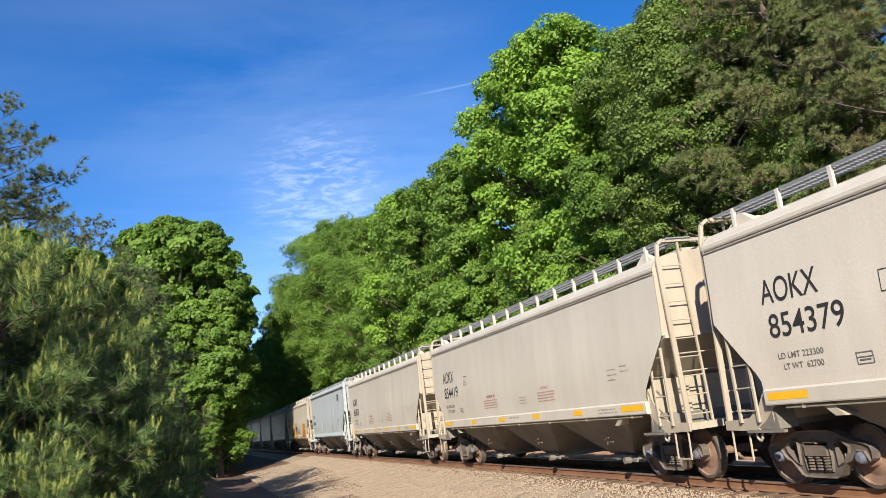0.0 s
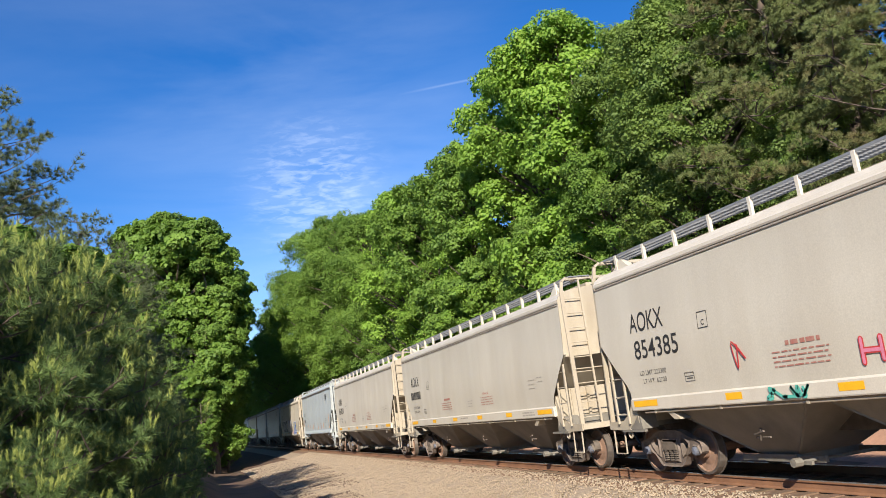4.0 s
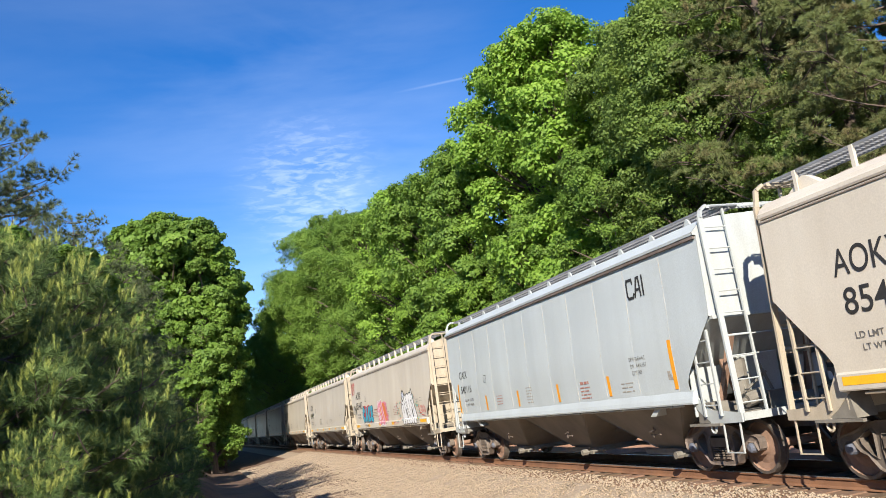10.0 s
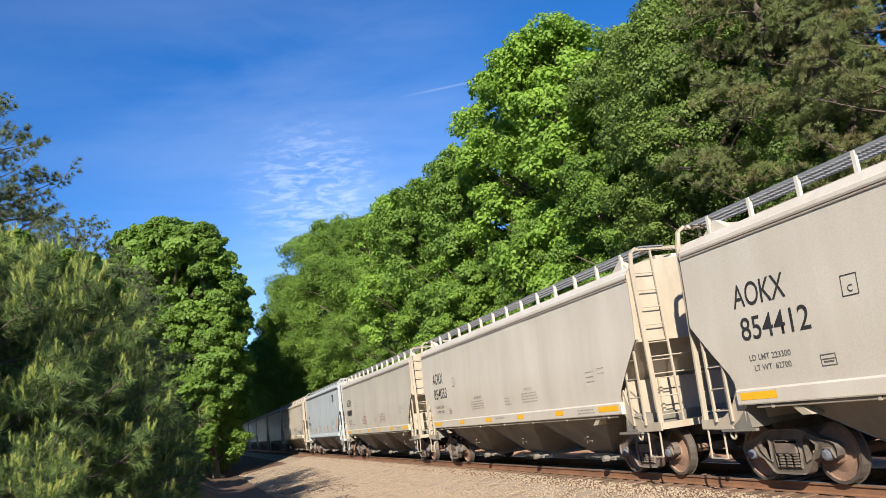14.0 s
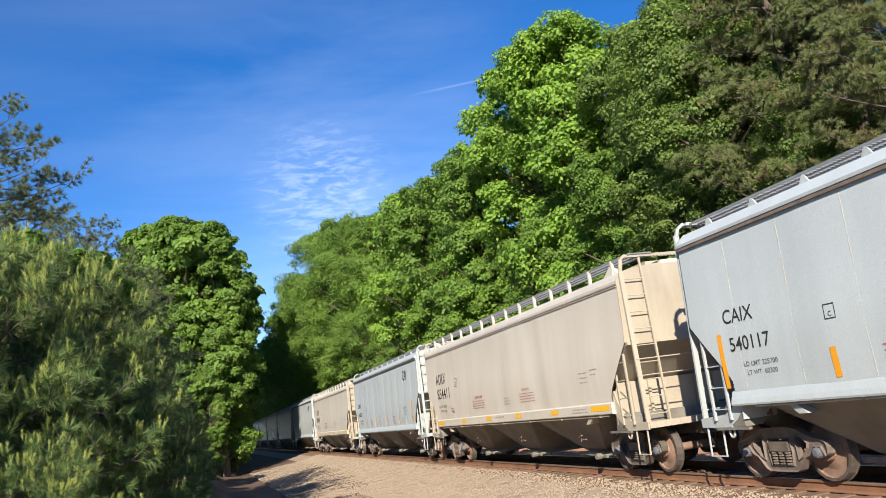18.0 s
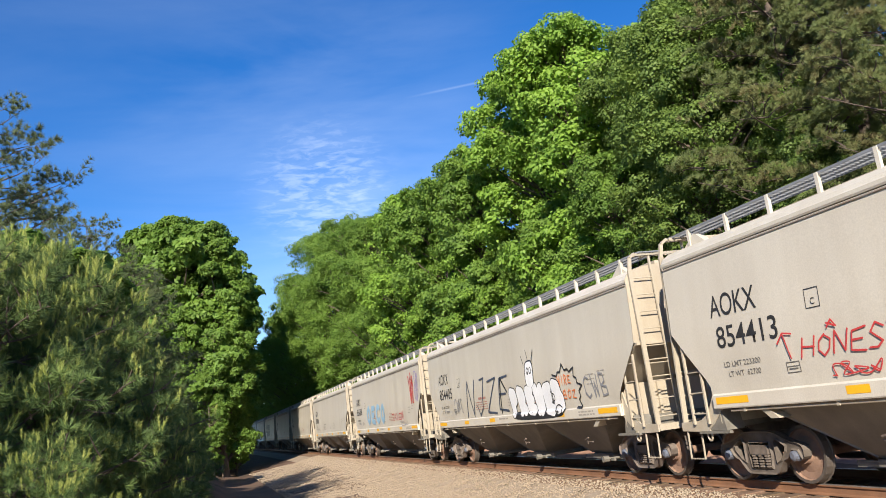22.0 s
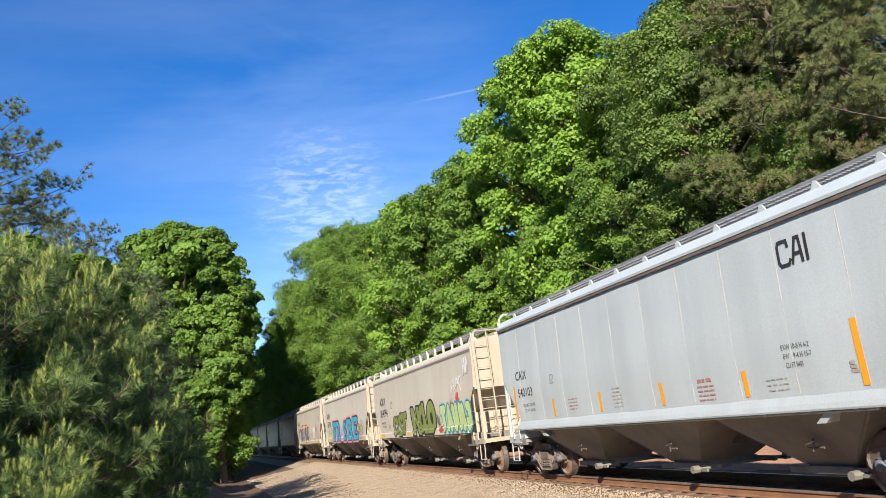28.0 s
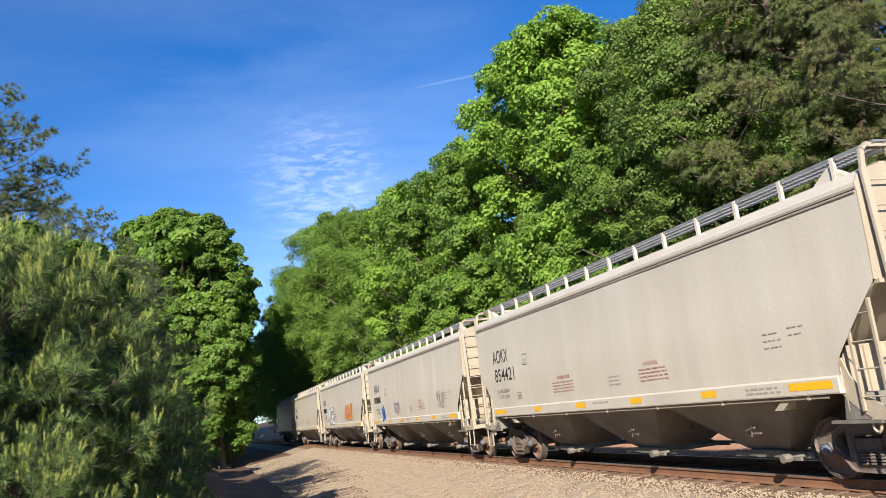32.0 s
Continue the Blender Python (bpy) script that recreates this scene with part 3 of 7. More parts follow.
def add_truck(car, x):
    bm = bmesh.new()
    box(bm, -0.24, 0.24, -1.09, 1.09, 0.50, 0.66)
    box(bm, -0.3, 0.3, -0.35, 0.35, 0.74, 0.84)
    for s in (-1, 1):
        box(bm, s * 0.52 - 0.04, s * 0.52 + 0.04, -0.78, 0.78, 0.42, 0.52)
    truck = part("truck", bm, M["steel"], car, "dusty cast-steel freight truck")
    truck.location = (x, 0, 0)
    for s in (-1, 1):
        sf = part("sideframe", SIDEFRAME, None, truck)
        sf.location = (0, s * 0.99, 0)
        for k in (-1, 0, 1) if s < 0 else ():
            sp = part("spring", SPRING, None, truck)
            sp.location = (k * 0.17, s * 1.02, 0)
        for a in (-1, 1):
            c = part("bearing_cap", BEARING_CAP, None, truck, "blue-painted roller bearing end cap")
            c.location = (a * AXLE, s * 1.05, WHEEL_R)
            if s > 0:
                c.rotation_euler = (0, 0, math.pi)
    for a in (-1, 1):
        w = part("wheelset", WHEELSET, None, truck, "rusty wheel pair with bright worn treads")
        w.location = (a * AXLE, 0, WHEEL_R)


def add_ladder(car, foot, head, width, n, material, across, split=True):
    """A ladder of two stiles (one mesh) with every rung its own piece. across: the way from stile to stile."""
    foot, head, ac = Vector(foot), Vector(head), Vector(across).normalized()
    bm = bmesh.new()
    for k in (0, 1):
        beam(bm, foot + ac * width * k, head + ac * width * k, (0.10 if n > 6 else 0.045) if k == 0 else 0.04, 0.045)
    if not split:
        for i in range(n):
            c = foot.lerp(head, (i + 0.5) / n)
            beam(bm, c, c + ac * width, 0.013, n=6)
        return part("ladder", bm, material, car)
    lad = part("ladder", bm, material, car)
    rot = ac.to_track_quat("Y", "Z").to_euler()
    me = RUNGS.setdefault((round(width, 2), material.name), None)
    if me is None:
        me = ladder_rung(width)
        me.materials.append(material)
        RUNGS[(round(width, 2), material.name)] = me
    for i in range(n):
        r = part("rung", me, None, lad)
        r.location = foot.lerp(head, (i + 0.5) / n)
        r.rotation_euler = rot


RUNGS, STENCILS = {}, {}


def stencil(name, text, x, z, h, material, car, width=None, label=""):
    """Lettering laid on the bulging side that faces the camera; x is its left end."""
    key = (text, x, z, h, material.name, width)
    if key in STENCILS:
        return part(name, STENCILS[key], None, car, label)
    cu = bpy.data.curves.new(name, "FONT")
    cu.body, cu.size = text, h * 1.38
    cu.offset = 0.006 * h if h > 0.2 else 0.003 * h
    tmp = bpy.data.objects.new(name, cu)
    me = bpy.data.meshes.new_from_object(tmp)
    bpy.data.objects.remove(tmp)
    bpy.data.curves.remove(cu)
    xs = [v.co.x for v in me.vertices]
    k = width / (max(xs) - min(xs)) if width else 1.0
    for v in me.vertices:
        zz, xx = z + v.co.y, x + (v.co.x - min(xs)) * k
        v.co = (xx, -skin_y(xx, zz), zz)
    me.materials.clear()
    me.materials.append(material)
    STENCILS[key] = me
    return part(name, me, None, car, label)


def bars(name, x, z, w, rows, material, car, pitch=0.075, seed=0, thick=0.028, y=None):
    """Small print that cannot be read: rows of plain bars."""
    r = random.Random(seed)
    bm = bmesh.new()
    for k in range(rows):
        zz = z - k * pitch
        a = x
        while a < x + w - 0.04:
            b = min(a + r.uniform(0.06, 0.22), x + w)
            vs = [bm.verts.new((px, -(y or skin_y(px, pz)), pz)) for px, pz in ((a, zz), (b, zz), (b, zz + thick), (a, zz + thick))]
            bm.faces.new(vs)
            a = b + r.uniform(0.02, 0.05)
    return part(name, bm, material, car)


def stripe(name, x0, x1, z0, z1, material, car, y=None, label=""):
    bm = bmesh.new()
    n = 5
    lo, hi = [], []
    for i in range(n + 1):
        z = z0 + (z1 - z0) * i / n
        yy = -(y if y else skin_y((x0 + x1) / 2, z))
        lo.append(bm.verts.new((x0, yy, z)))
        hi.append(bm.verts.new((x1, yy, z)))
    for i in range(n):
        bm.faces.new((lo[i], hi[i], hi[i + 1], lo[i + 1]))
    return part(name, bm, material, car, label)


def build_car(kind, seed):
    """A covered hopper car with its parts. kind a: beige with a flat sill and posts; kind b: grey with welded seams."""
    a = kind == "a"
    NOW[0] = kind
    top = 8.16 if a else 7.60
    half = 9.12 if a else 8.69
    tx = half - 2.2
    body, trim = (M["beige"], M["cream"]) if a else (M["grey"], M["white"])
    car = new("hopper_car")
    for s in (-1, 1):
        part("side_sheet", side_sheet(s, top, not a, seed + s), body, car, smooth=True)
        # end wall and slope sheet share the trim paint, darker than the side sheet
        part("end_wall", end_panel(s, top, kind), trim, car, "end wall in the darker trim paint")
        part("slope_sheet", slope_sheet(s, top), trim, car, "slope sheet in the same trim paint as the end wall")
    if not a:
        for k in range(10):
            part("weld_seam", seam_line((k - 4.5) * 1.40, top, -1), M["weld"], car)
    bm = bmesh.new()
    sweep_x(bm, roof_profile(kind), -top, top)
    part("roof", bm, body, car)
    # eave line: dark colour painted in for the shadow gap under the top chord
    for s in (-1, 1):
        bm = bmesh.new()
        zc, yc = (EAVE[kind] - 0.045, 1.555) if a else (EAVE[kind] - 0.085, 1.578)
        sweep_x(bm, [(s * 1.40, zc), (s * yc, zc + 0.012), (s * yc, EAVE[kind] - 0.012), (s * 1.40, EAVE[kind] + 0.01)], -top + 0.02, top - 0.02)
        part("top_chord", bm, M["seam"] if a else M["steel"], car, "dark strip painting in the shadow gap under the eave")
    if a:
        for x in (-top + 0.75, top - 0.75):
            for s in (-1, 1):
                bm = bmesh.new()
                slab(bm, [(x - 0.42, 4.40), (x + 0.36, 4.40), (x + 0.06, 4.62), (x - 0.02, 4.64)], "y", s * 1.05, s * 1.2)
                part("roof_saddle", bm, body, car)
    # side sills
    for s in (-1, 1):
        bm = bmesh.new()
        e = top - 0.98
        if a:
            sweep_x(bm, [(s * 1.50, 1.36), (s * 1.615, 1.36), (s * 1.625, 1.38), (s * 1.625, 1.59), (s * 1.59, 1.62), (s * 1.50, 1.62)], -e, e)
        else:
            sweep_x(bm, [(s * 1.50, 1.34), (s * 1.64, 1.34), (s * 1.65, 1.37), (s * 1.63, 1.45), (s * 1.58, 1.58), (s * 1.50, 1.60)], -e - 0.12, e + 0.12)
        part("side_sill", bm, body, car)
        bm = bmesh.new()
        beam(bm, (-e + 0.4, s * 1.56, 1.315), (e - 0.3, s * 1.56, 1.315), 0.02, n=8)
        for k in range(7):
            x = -e + 0.8 + k * (2 * e - 1.5) / 6
            box(bm, x - 0.03, x + 0.03, s * 1.53, s * 1.59, 1.29, 1.37)
        part("air_pipe", bm, trim, car)
    # running boards on their brackets
    for s in (-1, 1):
        part("running_board", grating(s * 0.62 if s > 0 else -1.20, 1.20 if s > 0 else -0.62, top + 0.15, 4.72 if a else 4.76), M["grate"], car, "grey steel grating walkway")
    bmp = bmesh.new()
    if a:
        box(bmp, -0.035, 0.035, -0.01, 0.01, 0, 0.37)
        box(bmp, -0.01, 0.01, 0.01, 0.07, 0, 0.34)
    else:
        slab(bmp, [(-0.14, 0.0), (0.14, 0.0), (0.02, 0.19), (-0.02, 0.19)], "y", -0.02, 0.02)
    bracket = mesh_of("board_bracket", bmp, trim if not a else body)
    nb = 14 if a else 12
    for s in (-1, 1):
        for i in range(0, nb, 1 if s < 0 else 6):
            ob = part("board_bracket", bracket, None, car)
            ob.location = (-top + 0.62 + (2 * top - 1.24) * i / (nb - 1), s * (1.23 if a else 1.19), 4.38 if a else 4.57)
            ob.rotation_euler = (0, 0, 0 if s < 0 else math.pi)
    # hatch cover along the middle
    bm = bmesh.new()
    for k in range(5):
        x0 = -top + 0.6 + k * (2 * top - 1.2) / 5
        box(bm, x0 + 0.03, x0 + (2 * top - 1.2) / 5 - 0.03, -0.33, 0.33, RIDGE[kind] - 0.02, RIDGE[kind] + 0.08)
    part("hatch_cover", bm, trim, car)
    # hoppers, gates
    for x in (-4.15, 0, 4.15):
        part("hopper", hopper(x), M["dusty"], car, "dusty sloping discharge hopper, with underbody shade in its colour")
        part("outlet_gate", gate(x), M["gatepaint"], car)
        part("gate_lever", gate_lever(x), M["steel"], car)
    # centre sill, end platforms, couplers
    bm = bmesh.new()
    box(bm, -half + 0.55, half - 0.55, -0.22, 0.22, 0.74, 1.06)
    part("centre_sill", bm, M["steel"], car)
    for s in (-1, 1):
        e0, e1 = s * (top - 0.97), s * (top + 0.30)
        bm = bmesh.new()
        box(bm, min(s * (top - 0.55), e1), max(s * (top - 0.55), e1), -1.45, 1.45, 1.00, 1.10)
        box(bm, e1 - 0.03, e1 + 0.03, -1.50, 1.50, 1.0, 1.13)
        part("end_platform", bm, trim, car)
        for q in (-1, 1):
            bm = bmesh.new()
            if a:
                pl = [(-0.10, 1.36), (-0.06, 1.80), (0.02, 1.86), (0.12, 1.60), (0.32, 1.32), (0.62, 1.16), (1.27, 1.14), (1.27, 0.98), (0.45, 0.96), (0.20, 1.10)]
            else:
                pl = [(-0.10, 1.36), (-0.02, 1.62), (0.06, 1.50), (0.22, 1.34), (0.50, 1.20), (1.27, 1.14), (1.27, 0.98), (0.45, 0.96), (0.20, 1.10)]
            slab(bm, [(e0 + s * x, z) for x, z in pl], "y", q * 1.50, q * 1.53)
            cx, cz = e0 + s * 0.42, 0.90        # towing loop under the corner
            for k in range(10):
                u, v = 6.2832 * k / 10, 6.2832 * (k + 1) / 10
                beam(bm, (cx + 0.07 * math.cos(u), q * 1.515, cz + 0.10 * math.sin(u)), (cx + 0.07 * math.cos(v), q * 1.515, cz + 0.10 * math.sin(v)), 0.022, n=5)
            part("corner_gusset", bm, trim, car)
        # the upright web over the truck, which takes the sun between the cars
        xw = s * (top - 0.98)
        if a:
            bm = bmesh.new()
            slab(bm, [(-1.52, 1.10), (1.52, 1.10), (1.55, 1.70), (1.36, 2.02), (-1.36, 2.02), (-1.55, 1.70)], "x", xw - 0.012, xw + 0.012)
            for q in (-1, 1):
                box(bm, xw - 0.03, xw + 0.03 + s * 0.05, q * 0.62 - 0.03, q * 0.62 + 0.03, 1.11, 2.0)
                box(bm, xw - 0.02, xw + 0.02 + s * 0.03, q * 1.08 - 0.006, q * 1.08 + 0.006, 1.11, 2.0)
            part("end_web", bm, trim, car)
        else:
            for y0, y1 in ((-1.55, -0.86), (-0.46, 0.46), (0.86, 1.55)):
                bm = bmesh.new()
                zt = 1.98 if abs(y0 + y1) > 0.5 else 2.15
                slab(bm, [(y0, 1.10), (y1, 1.10), (y1 + 0.03, zt), (y0 + 0.03, zt)], "x", xw - 0.012, xw + 0.012)
                part("end_web", bm, trim, car)
            for q in (-1, 1):
                bm = bmesh.new()
                beam(bm, (xw, q * 1.02, 1.1), (xw + s * 0.55, q * 0.86, 2.52), 0.11, 0.09)
                beam(bm, (xw + s * 0.12, q * 0.55, 1.1), (xw - s * 0.1, q * 0.75, 2.2), 0.09, 0.05)
                part("end_brace", bm, M["rustw"], car, "rust-streaked sloping end brace")
        bm = bmesh.new()
        bx = s * (tx + 0.42)
        for q in (-1, 1):
            vs = [bm.verts.new((bx + dx, q * y, z)) for z, w in ((1.34, 0.20), (0.98, 0.27)) for dx in (-w, w) for y in (1.15, 1.52)]
            for f in ((0, 1, 3, 2), (4, 6, 7, 5), (0, 4, 5, 1), (2, 3, 7, 6), (0, 2, 6, 4), (1, 5, 7, 3)):
                bm.faces.new([vs[k] for k in f])
            box(bm, bx - 0.5, bx + 0.42, q * 1.53 - 0.05, q * 1.53 + 0.02, 0.93, 0.975)
        box(bm, bx - 0.16, bx + 0.16, -1.14, 1.14, 1.0, 1.3)
        part("body_bolster", bm, M["gatepaint"], car, "pale dusty bolster above the truck")
        if not a or s < 0:
            bm = bmesh.new()
            beam(bm, (s * (top - 0.62), -0.72, 1.12), (s * (top - 0.62), -0.72, 2.05), 0.15, n=12)
            part("brake_cylinder" if s > 0 else "air_reservoir", bm, M["gatepaint"], car)
        bm = bmesh.new()
        beam(bm, (s * (half - 0.62), 0, 0.88), (s * (half - 0.12), 0, 0.88), 0.14, 0.17)
        box(bm, min(s * (half - 0.16), s * (half + 0.02)), max(s * (half - 0.16), s * (half + 0.02)), -0.17, 0.13, 0.74, 1.02)
        part("coupler", bm, M["steel"], car)
        bm = bmesh.new()
        beam(bm, (s * (half - 0.5), -0.3, 0.82), (s * (half - 0.15), -0.34, 0.5), 0.03, n=6)
        beam(bm, (s * (half - 0.15), -0.34, 0.5), (s * half, -0.2, 0.42), 0.03, n=6)
        part("brake_hose", bm, M["black"], car)
        # brake gear on the end platform: a bell-shaped chamber, a bracket and rods
        if not a or s < 0:
            bm = bmesh.new()
            xg = s * (top - 0.18)
            beam(bm, (xg, -1.02, 1.30), (xg, -0.62, 1.38), 0.13, n=10)
            beam(bm, (xg, -1.20, 1.27), (xg, -1.02, 1.30), 0.055, n=8)
            box(bm, xg - 0.22, xg + 0.10, -0.60, -0.18, 1.10, 1.42)
            box(bm, xg - 0.30, xg + 0.16, -1.25, -0.80, 1.10, 1.15)
            beam(bm, (xg + s * 0.1, -1.1, 1.45), (xg - s * 0.35, -0.2, 1.75), 0.025, n=6)
            beam(bm, (xg - s * 0.1, -0.9, 1.12), (xg - s * 0.5, -0.6, 1.95), 0.022, n=6)
            beam(bm, (xg, -0.4, 1.42), (xg - s * 0.2, -0.5, 2.1), 0.03, 0.05)
            part("brake_gear", bm, M["gatepaint"], car, "grimy cast brake gear and rods")
        # ladders on the end and beside the corner, both sides
        for q in (-1, 1):
            add_ladder(car, (s * (top + 0.24), q * 1.47, 1.1), (s * (top + 0.11), q * 1.44, EAVE[kind] + 0.28), 0.52, 9, trim, (0, -q, 0), q < 0)
            add_ladder(car, (s * (top - 0.20), q * 1.56, 1.1), (s * (top - 0.20), q * 1.55, 2.62), 0.46, 4, trim, (-s, 0, 0), q < 0)
            # roof hand-hold: bent tube over the end
            bm = bmesh.new()
            ze, zr = EAVE[kind] + 0.27, RIDGE[kind] + 0.13
            p0, p1, p2 = (s * (top + 0.11), q * 1.44, ze), (s * (top + 0.10), q * 1.39, zr - 0.09), (s * (top + 0.09), q * 1.26, zr)
            for u, v in ((p0, p1), (p1, p2)):
                beam(bm, u, v, 0.075, 0.05)
            beam(bm, (s * (top + 0.10), q * 0.92, ze), (s * (top + 0.09), q * 0.92, zr), 0.04, 0.045)
            beam(bm, (s * (top + 0.09), q * 0.92, zr - 0.03), (s * (top - 0.30), q * 0.92, zr - 0.06), 0.04, 0.04)
            part("roof_handhold", bm, trim, car)
            bm = bmesh.new()
            xs = s * (top + 0.18)
            beam(bm, (xs, q * 1.5, 1.0), (xs, q * 1.52, 0.46), 0.03, 0.02)
            beam(bm, (xs - s * 0.45, q * 1.5, 1.0), (xs - s * 0.45, q * 1.52, 0.46), 0.03, 0.02)
            beam(bm, (xs, q * 1.52, 0.47), (xs - s * 0.45, q * 1.52, 0.47), 0.035, 0.02)
            part("stirrup_step", bm, trim, car)
        bm = bmesh.new()
        xa, xb, zc = top - 0.02, top + 0.13, RIDGE[kind] + 0.13
        for x in (xa, xb):
            box(bm, min(s * x, s * (x - 0.02)), max(s * x, s * (x - 0.02)), -1.27, 1.27, zc - 0.06, zc)
        for k in range(30):
            y = -1.25 + 2.5 * k / 29
            box(bm, min(s * xa, s * xb), max(s * xa, s * xb), y - 0.008, y + 0.008, zc - 0.03, zc - 0.004)
        part("crossover_board", bm, trim, car, "narrow crossing board over the end wall")
        bm = bmesh.new()
        for z in (2.1, 2.45):
            beam(bm, (s * (top + 0.2), -1.5, z), (s * (top + 0.2), 1.5, z), 0.014, n=6)
        part("grab_rail", bm, trim, car)
        add_truck(car, s * tx)
    # reflective stripes and print on the camera's side
    if a:
        for x, w in ((-7.08, 0.9), (-3.98, 0.44), (-1.38, 0.48), (1.24, 0.46), (3.82, 0.46), (6.15, 0.92)):
            stripe("reflector_stripe", x, x + w, 1.44, 1.56, M["yellow"], car, 1.629)
        bars("small_print", 5.1, 1.50, 0.85, 2, M["faded"], car, 0.07, 1, 0.035, 1.629)
        bars("small_print", -0.5, 1.50, 0.8, 1, M["faded"], car, 0.06, 2, 0.04, 1.629)
    else:
        for x, z1 in ((-6.84, 2.58), (-4.24, 2.08), (-1.68, 2.08), (0.98, 2.08), (3.60, 2.08), (6.18, 2.58)):
            stripe("reflector_stripe", x, x + 0.12, 1.64, z1, M["orange"], car)
    return car


# ---- ground ----


def lateral(x, y):
    """How far a place lies to the right of the track's centre, and the rail's height there."""
    s = y
    th = BEND * max(s - BEND_AT, 0.0)
    return x - (TRACK_X - (1 - math.cos(th)) / BEND), GRADE * max(min(s, 900), -900)


BANK = [(-400, 6.0), (-60, 2.5), (-30, 1.2), (-15, 0.45), (-12, 0.10), (-10.5, -0.15), (-9.2, -0.95), (-7.5, -1.10), (-6.4, -0.95), (-4.8, -0.80), (-3.0, -0.70), (-1.8, -0.45), (1.8, -0.45),
        (3.4, -0.75), (5.7, -0.72), (7.0, -0.02), (8.6, 0.75), (11.0, 1.5), (16, 2.4), (40, 5.0), (400, 9.0)]


def ground_z(x, y):
    u, zr = lateral(x, y)
    for (a, za), (b, zb) in zip(BANK, BANK[1:]):
        if u < b:
            k = min(max((u - a) / (b - a), 0), 1)
            z = za + (zb - za) * k
            break
    else:
        z = BANK[-1][1]
    amp = 0.03 if -7 < u < 3.2 else 0.16
    return zr + z + amp * noise.noise((x * 0.5, y * 0.5, 0.3)) + (0.5 * noise.noise((x * 0.06, y * 0.06, 5.0)) if abs(u) > 14 else 0)


def grid_mesh(name, xs, ys, fn, material):
    bm = bmesh.new()
    rows = [[bm.verts.new((x, y, fn(x, y))) for x in xs] for y in ys]
    for a, b in zip(rows, rows[1:]):
        for i in range(len(xs) - 1):
            bm.faces.new((a[i], a[i + 1], b[i + 1], b[i]))
    return part(name, bm, material, smooth=True)


def spread(lo, hi, n, power=2.2):
    return [lo * abs(t) ** power if t < 0 else hi * t ** power for t in np.linspace(-1, 1, n)]


xs = sorted(set([round(-1.2 + v, 2) for v in np.arange(0, 22, 0.45)] + [round(v, 1) for v in spread(-2000, 2000, 60, 3.0)]))
ys = sorted(set([round(v, 1) for v in np.arange(-4, 110, 0.9)] + [round(v, 1) for v in spread(-1500, 3000, 80, 2.6)]))
ground = grid_mesh("ground", xs, ys, ground_z, M["soil"])
ground.data.materials.append(M["clay"])
for f in ground.data.polygons:
    u = lateral(f.center.x, f.center.y)[0]
    if 5.4 + 0.8 * noise.noise((f.center.y * 0.3, 0, 0)) < u < 13.0 + 3 * noise.noise((f.center.y * 0.2, 4, 0)):
        f.material_index = 1
tagged(ground, "red clay soil and leaf litter beside the railway", "ground", kind="structure")

# the gravel bed under and beside the track
BED = [(-6.6, -0.93), (-6.2, -0.86), (-4.8, -0.70), (-3.0, -0.52), (-2.2, -0.35), (-1.75, -0.25), (-1.3, -0.195), (1.3, -0.195), (1.75, -0.27), (3.2, -0.70), (3.6, -0.80)]


def bed_mesh():
    bm = bmesh.new()
    ss = sorted(set(list(range(-760, -20, 20)) + [round(v, 1) for v in np.arange(-20, 130, 0.8)] + list(range(130, 900, 8))))
    us = []
    for (a, za), (b, zb) in zip(BED, BED[1:]):
        n = max(1, int((b - a) / 0.4))
        us += [(a + (b - a) * k / n, za + (zb - za) * k / n) for k in range(n)]
    us.append(BED[-1])
    rows = []
    for s in ss:
        row = []
        for u, z in us:
            p = track(s, u + 0.25 * noise.noise((s * 0.25, u, 2)) * (abs(u) > 5), z)
            p.z += 0.05 * noise.noise((p.x * 1.3, p.y * 1.3, 1.0)) * (abs(u) > 1.8)
            row.append(bm.verts.new(p))
        rows.append(row)
    for a, b in zip(rows, rows[1:]):
        for i in range(len(us) - 1):
            f = bm.faces.new((a[i], a[i + 1], b[i + 1], b[i]))
            f.material_index = 1 if abs(us[i][0] + us[i + 1][0]) < 3.2 else 2 if us[i][0] < -3.4 and a[i].co.y > 40 + 3 * us[i][0] + 18 * noise.noise((a[i].co.y * 0.2, us[i][0], 3)) + 8 else 0
    return bm


bed = tagged(part("ballast_bed", bed_mesh(), M["ballast"], smooth=True), "pale granite ballast bed under the railway track", "ballast", kind="structure")
bed.data.materials.append(M["oiled"])
bed.data.materials.append(M["soil"])


def bed_z(u):
    for (a, za), (b, zb) in zip(BED, BED[1:]):
        if a <= u <= b:
            return za + (zb - za) * (u - a) / (b - a)
    return -0.9


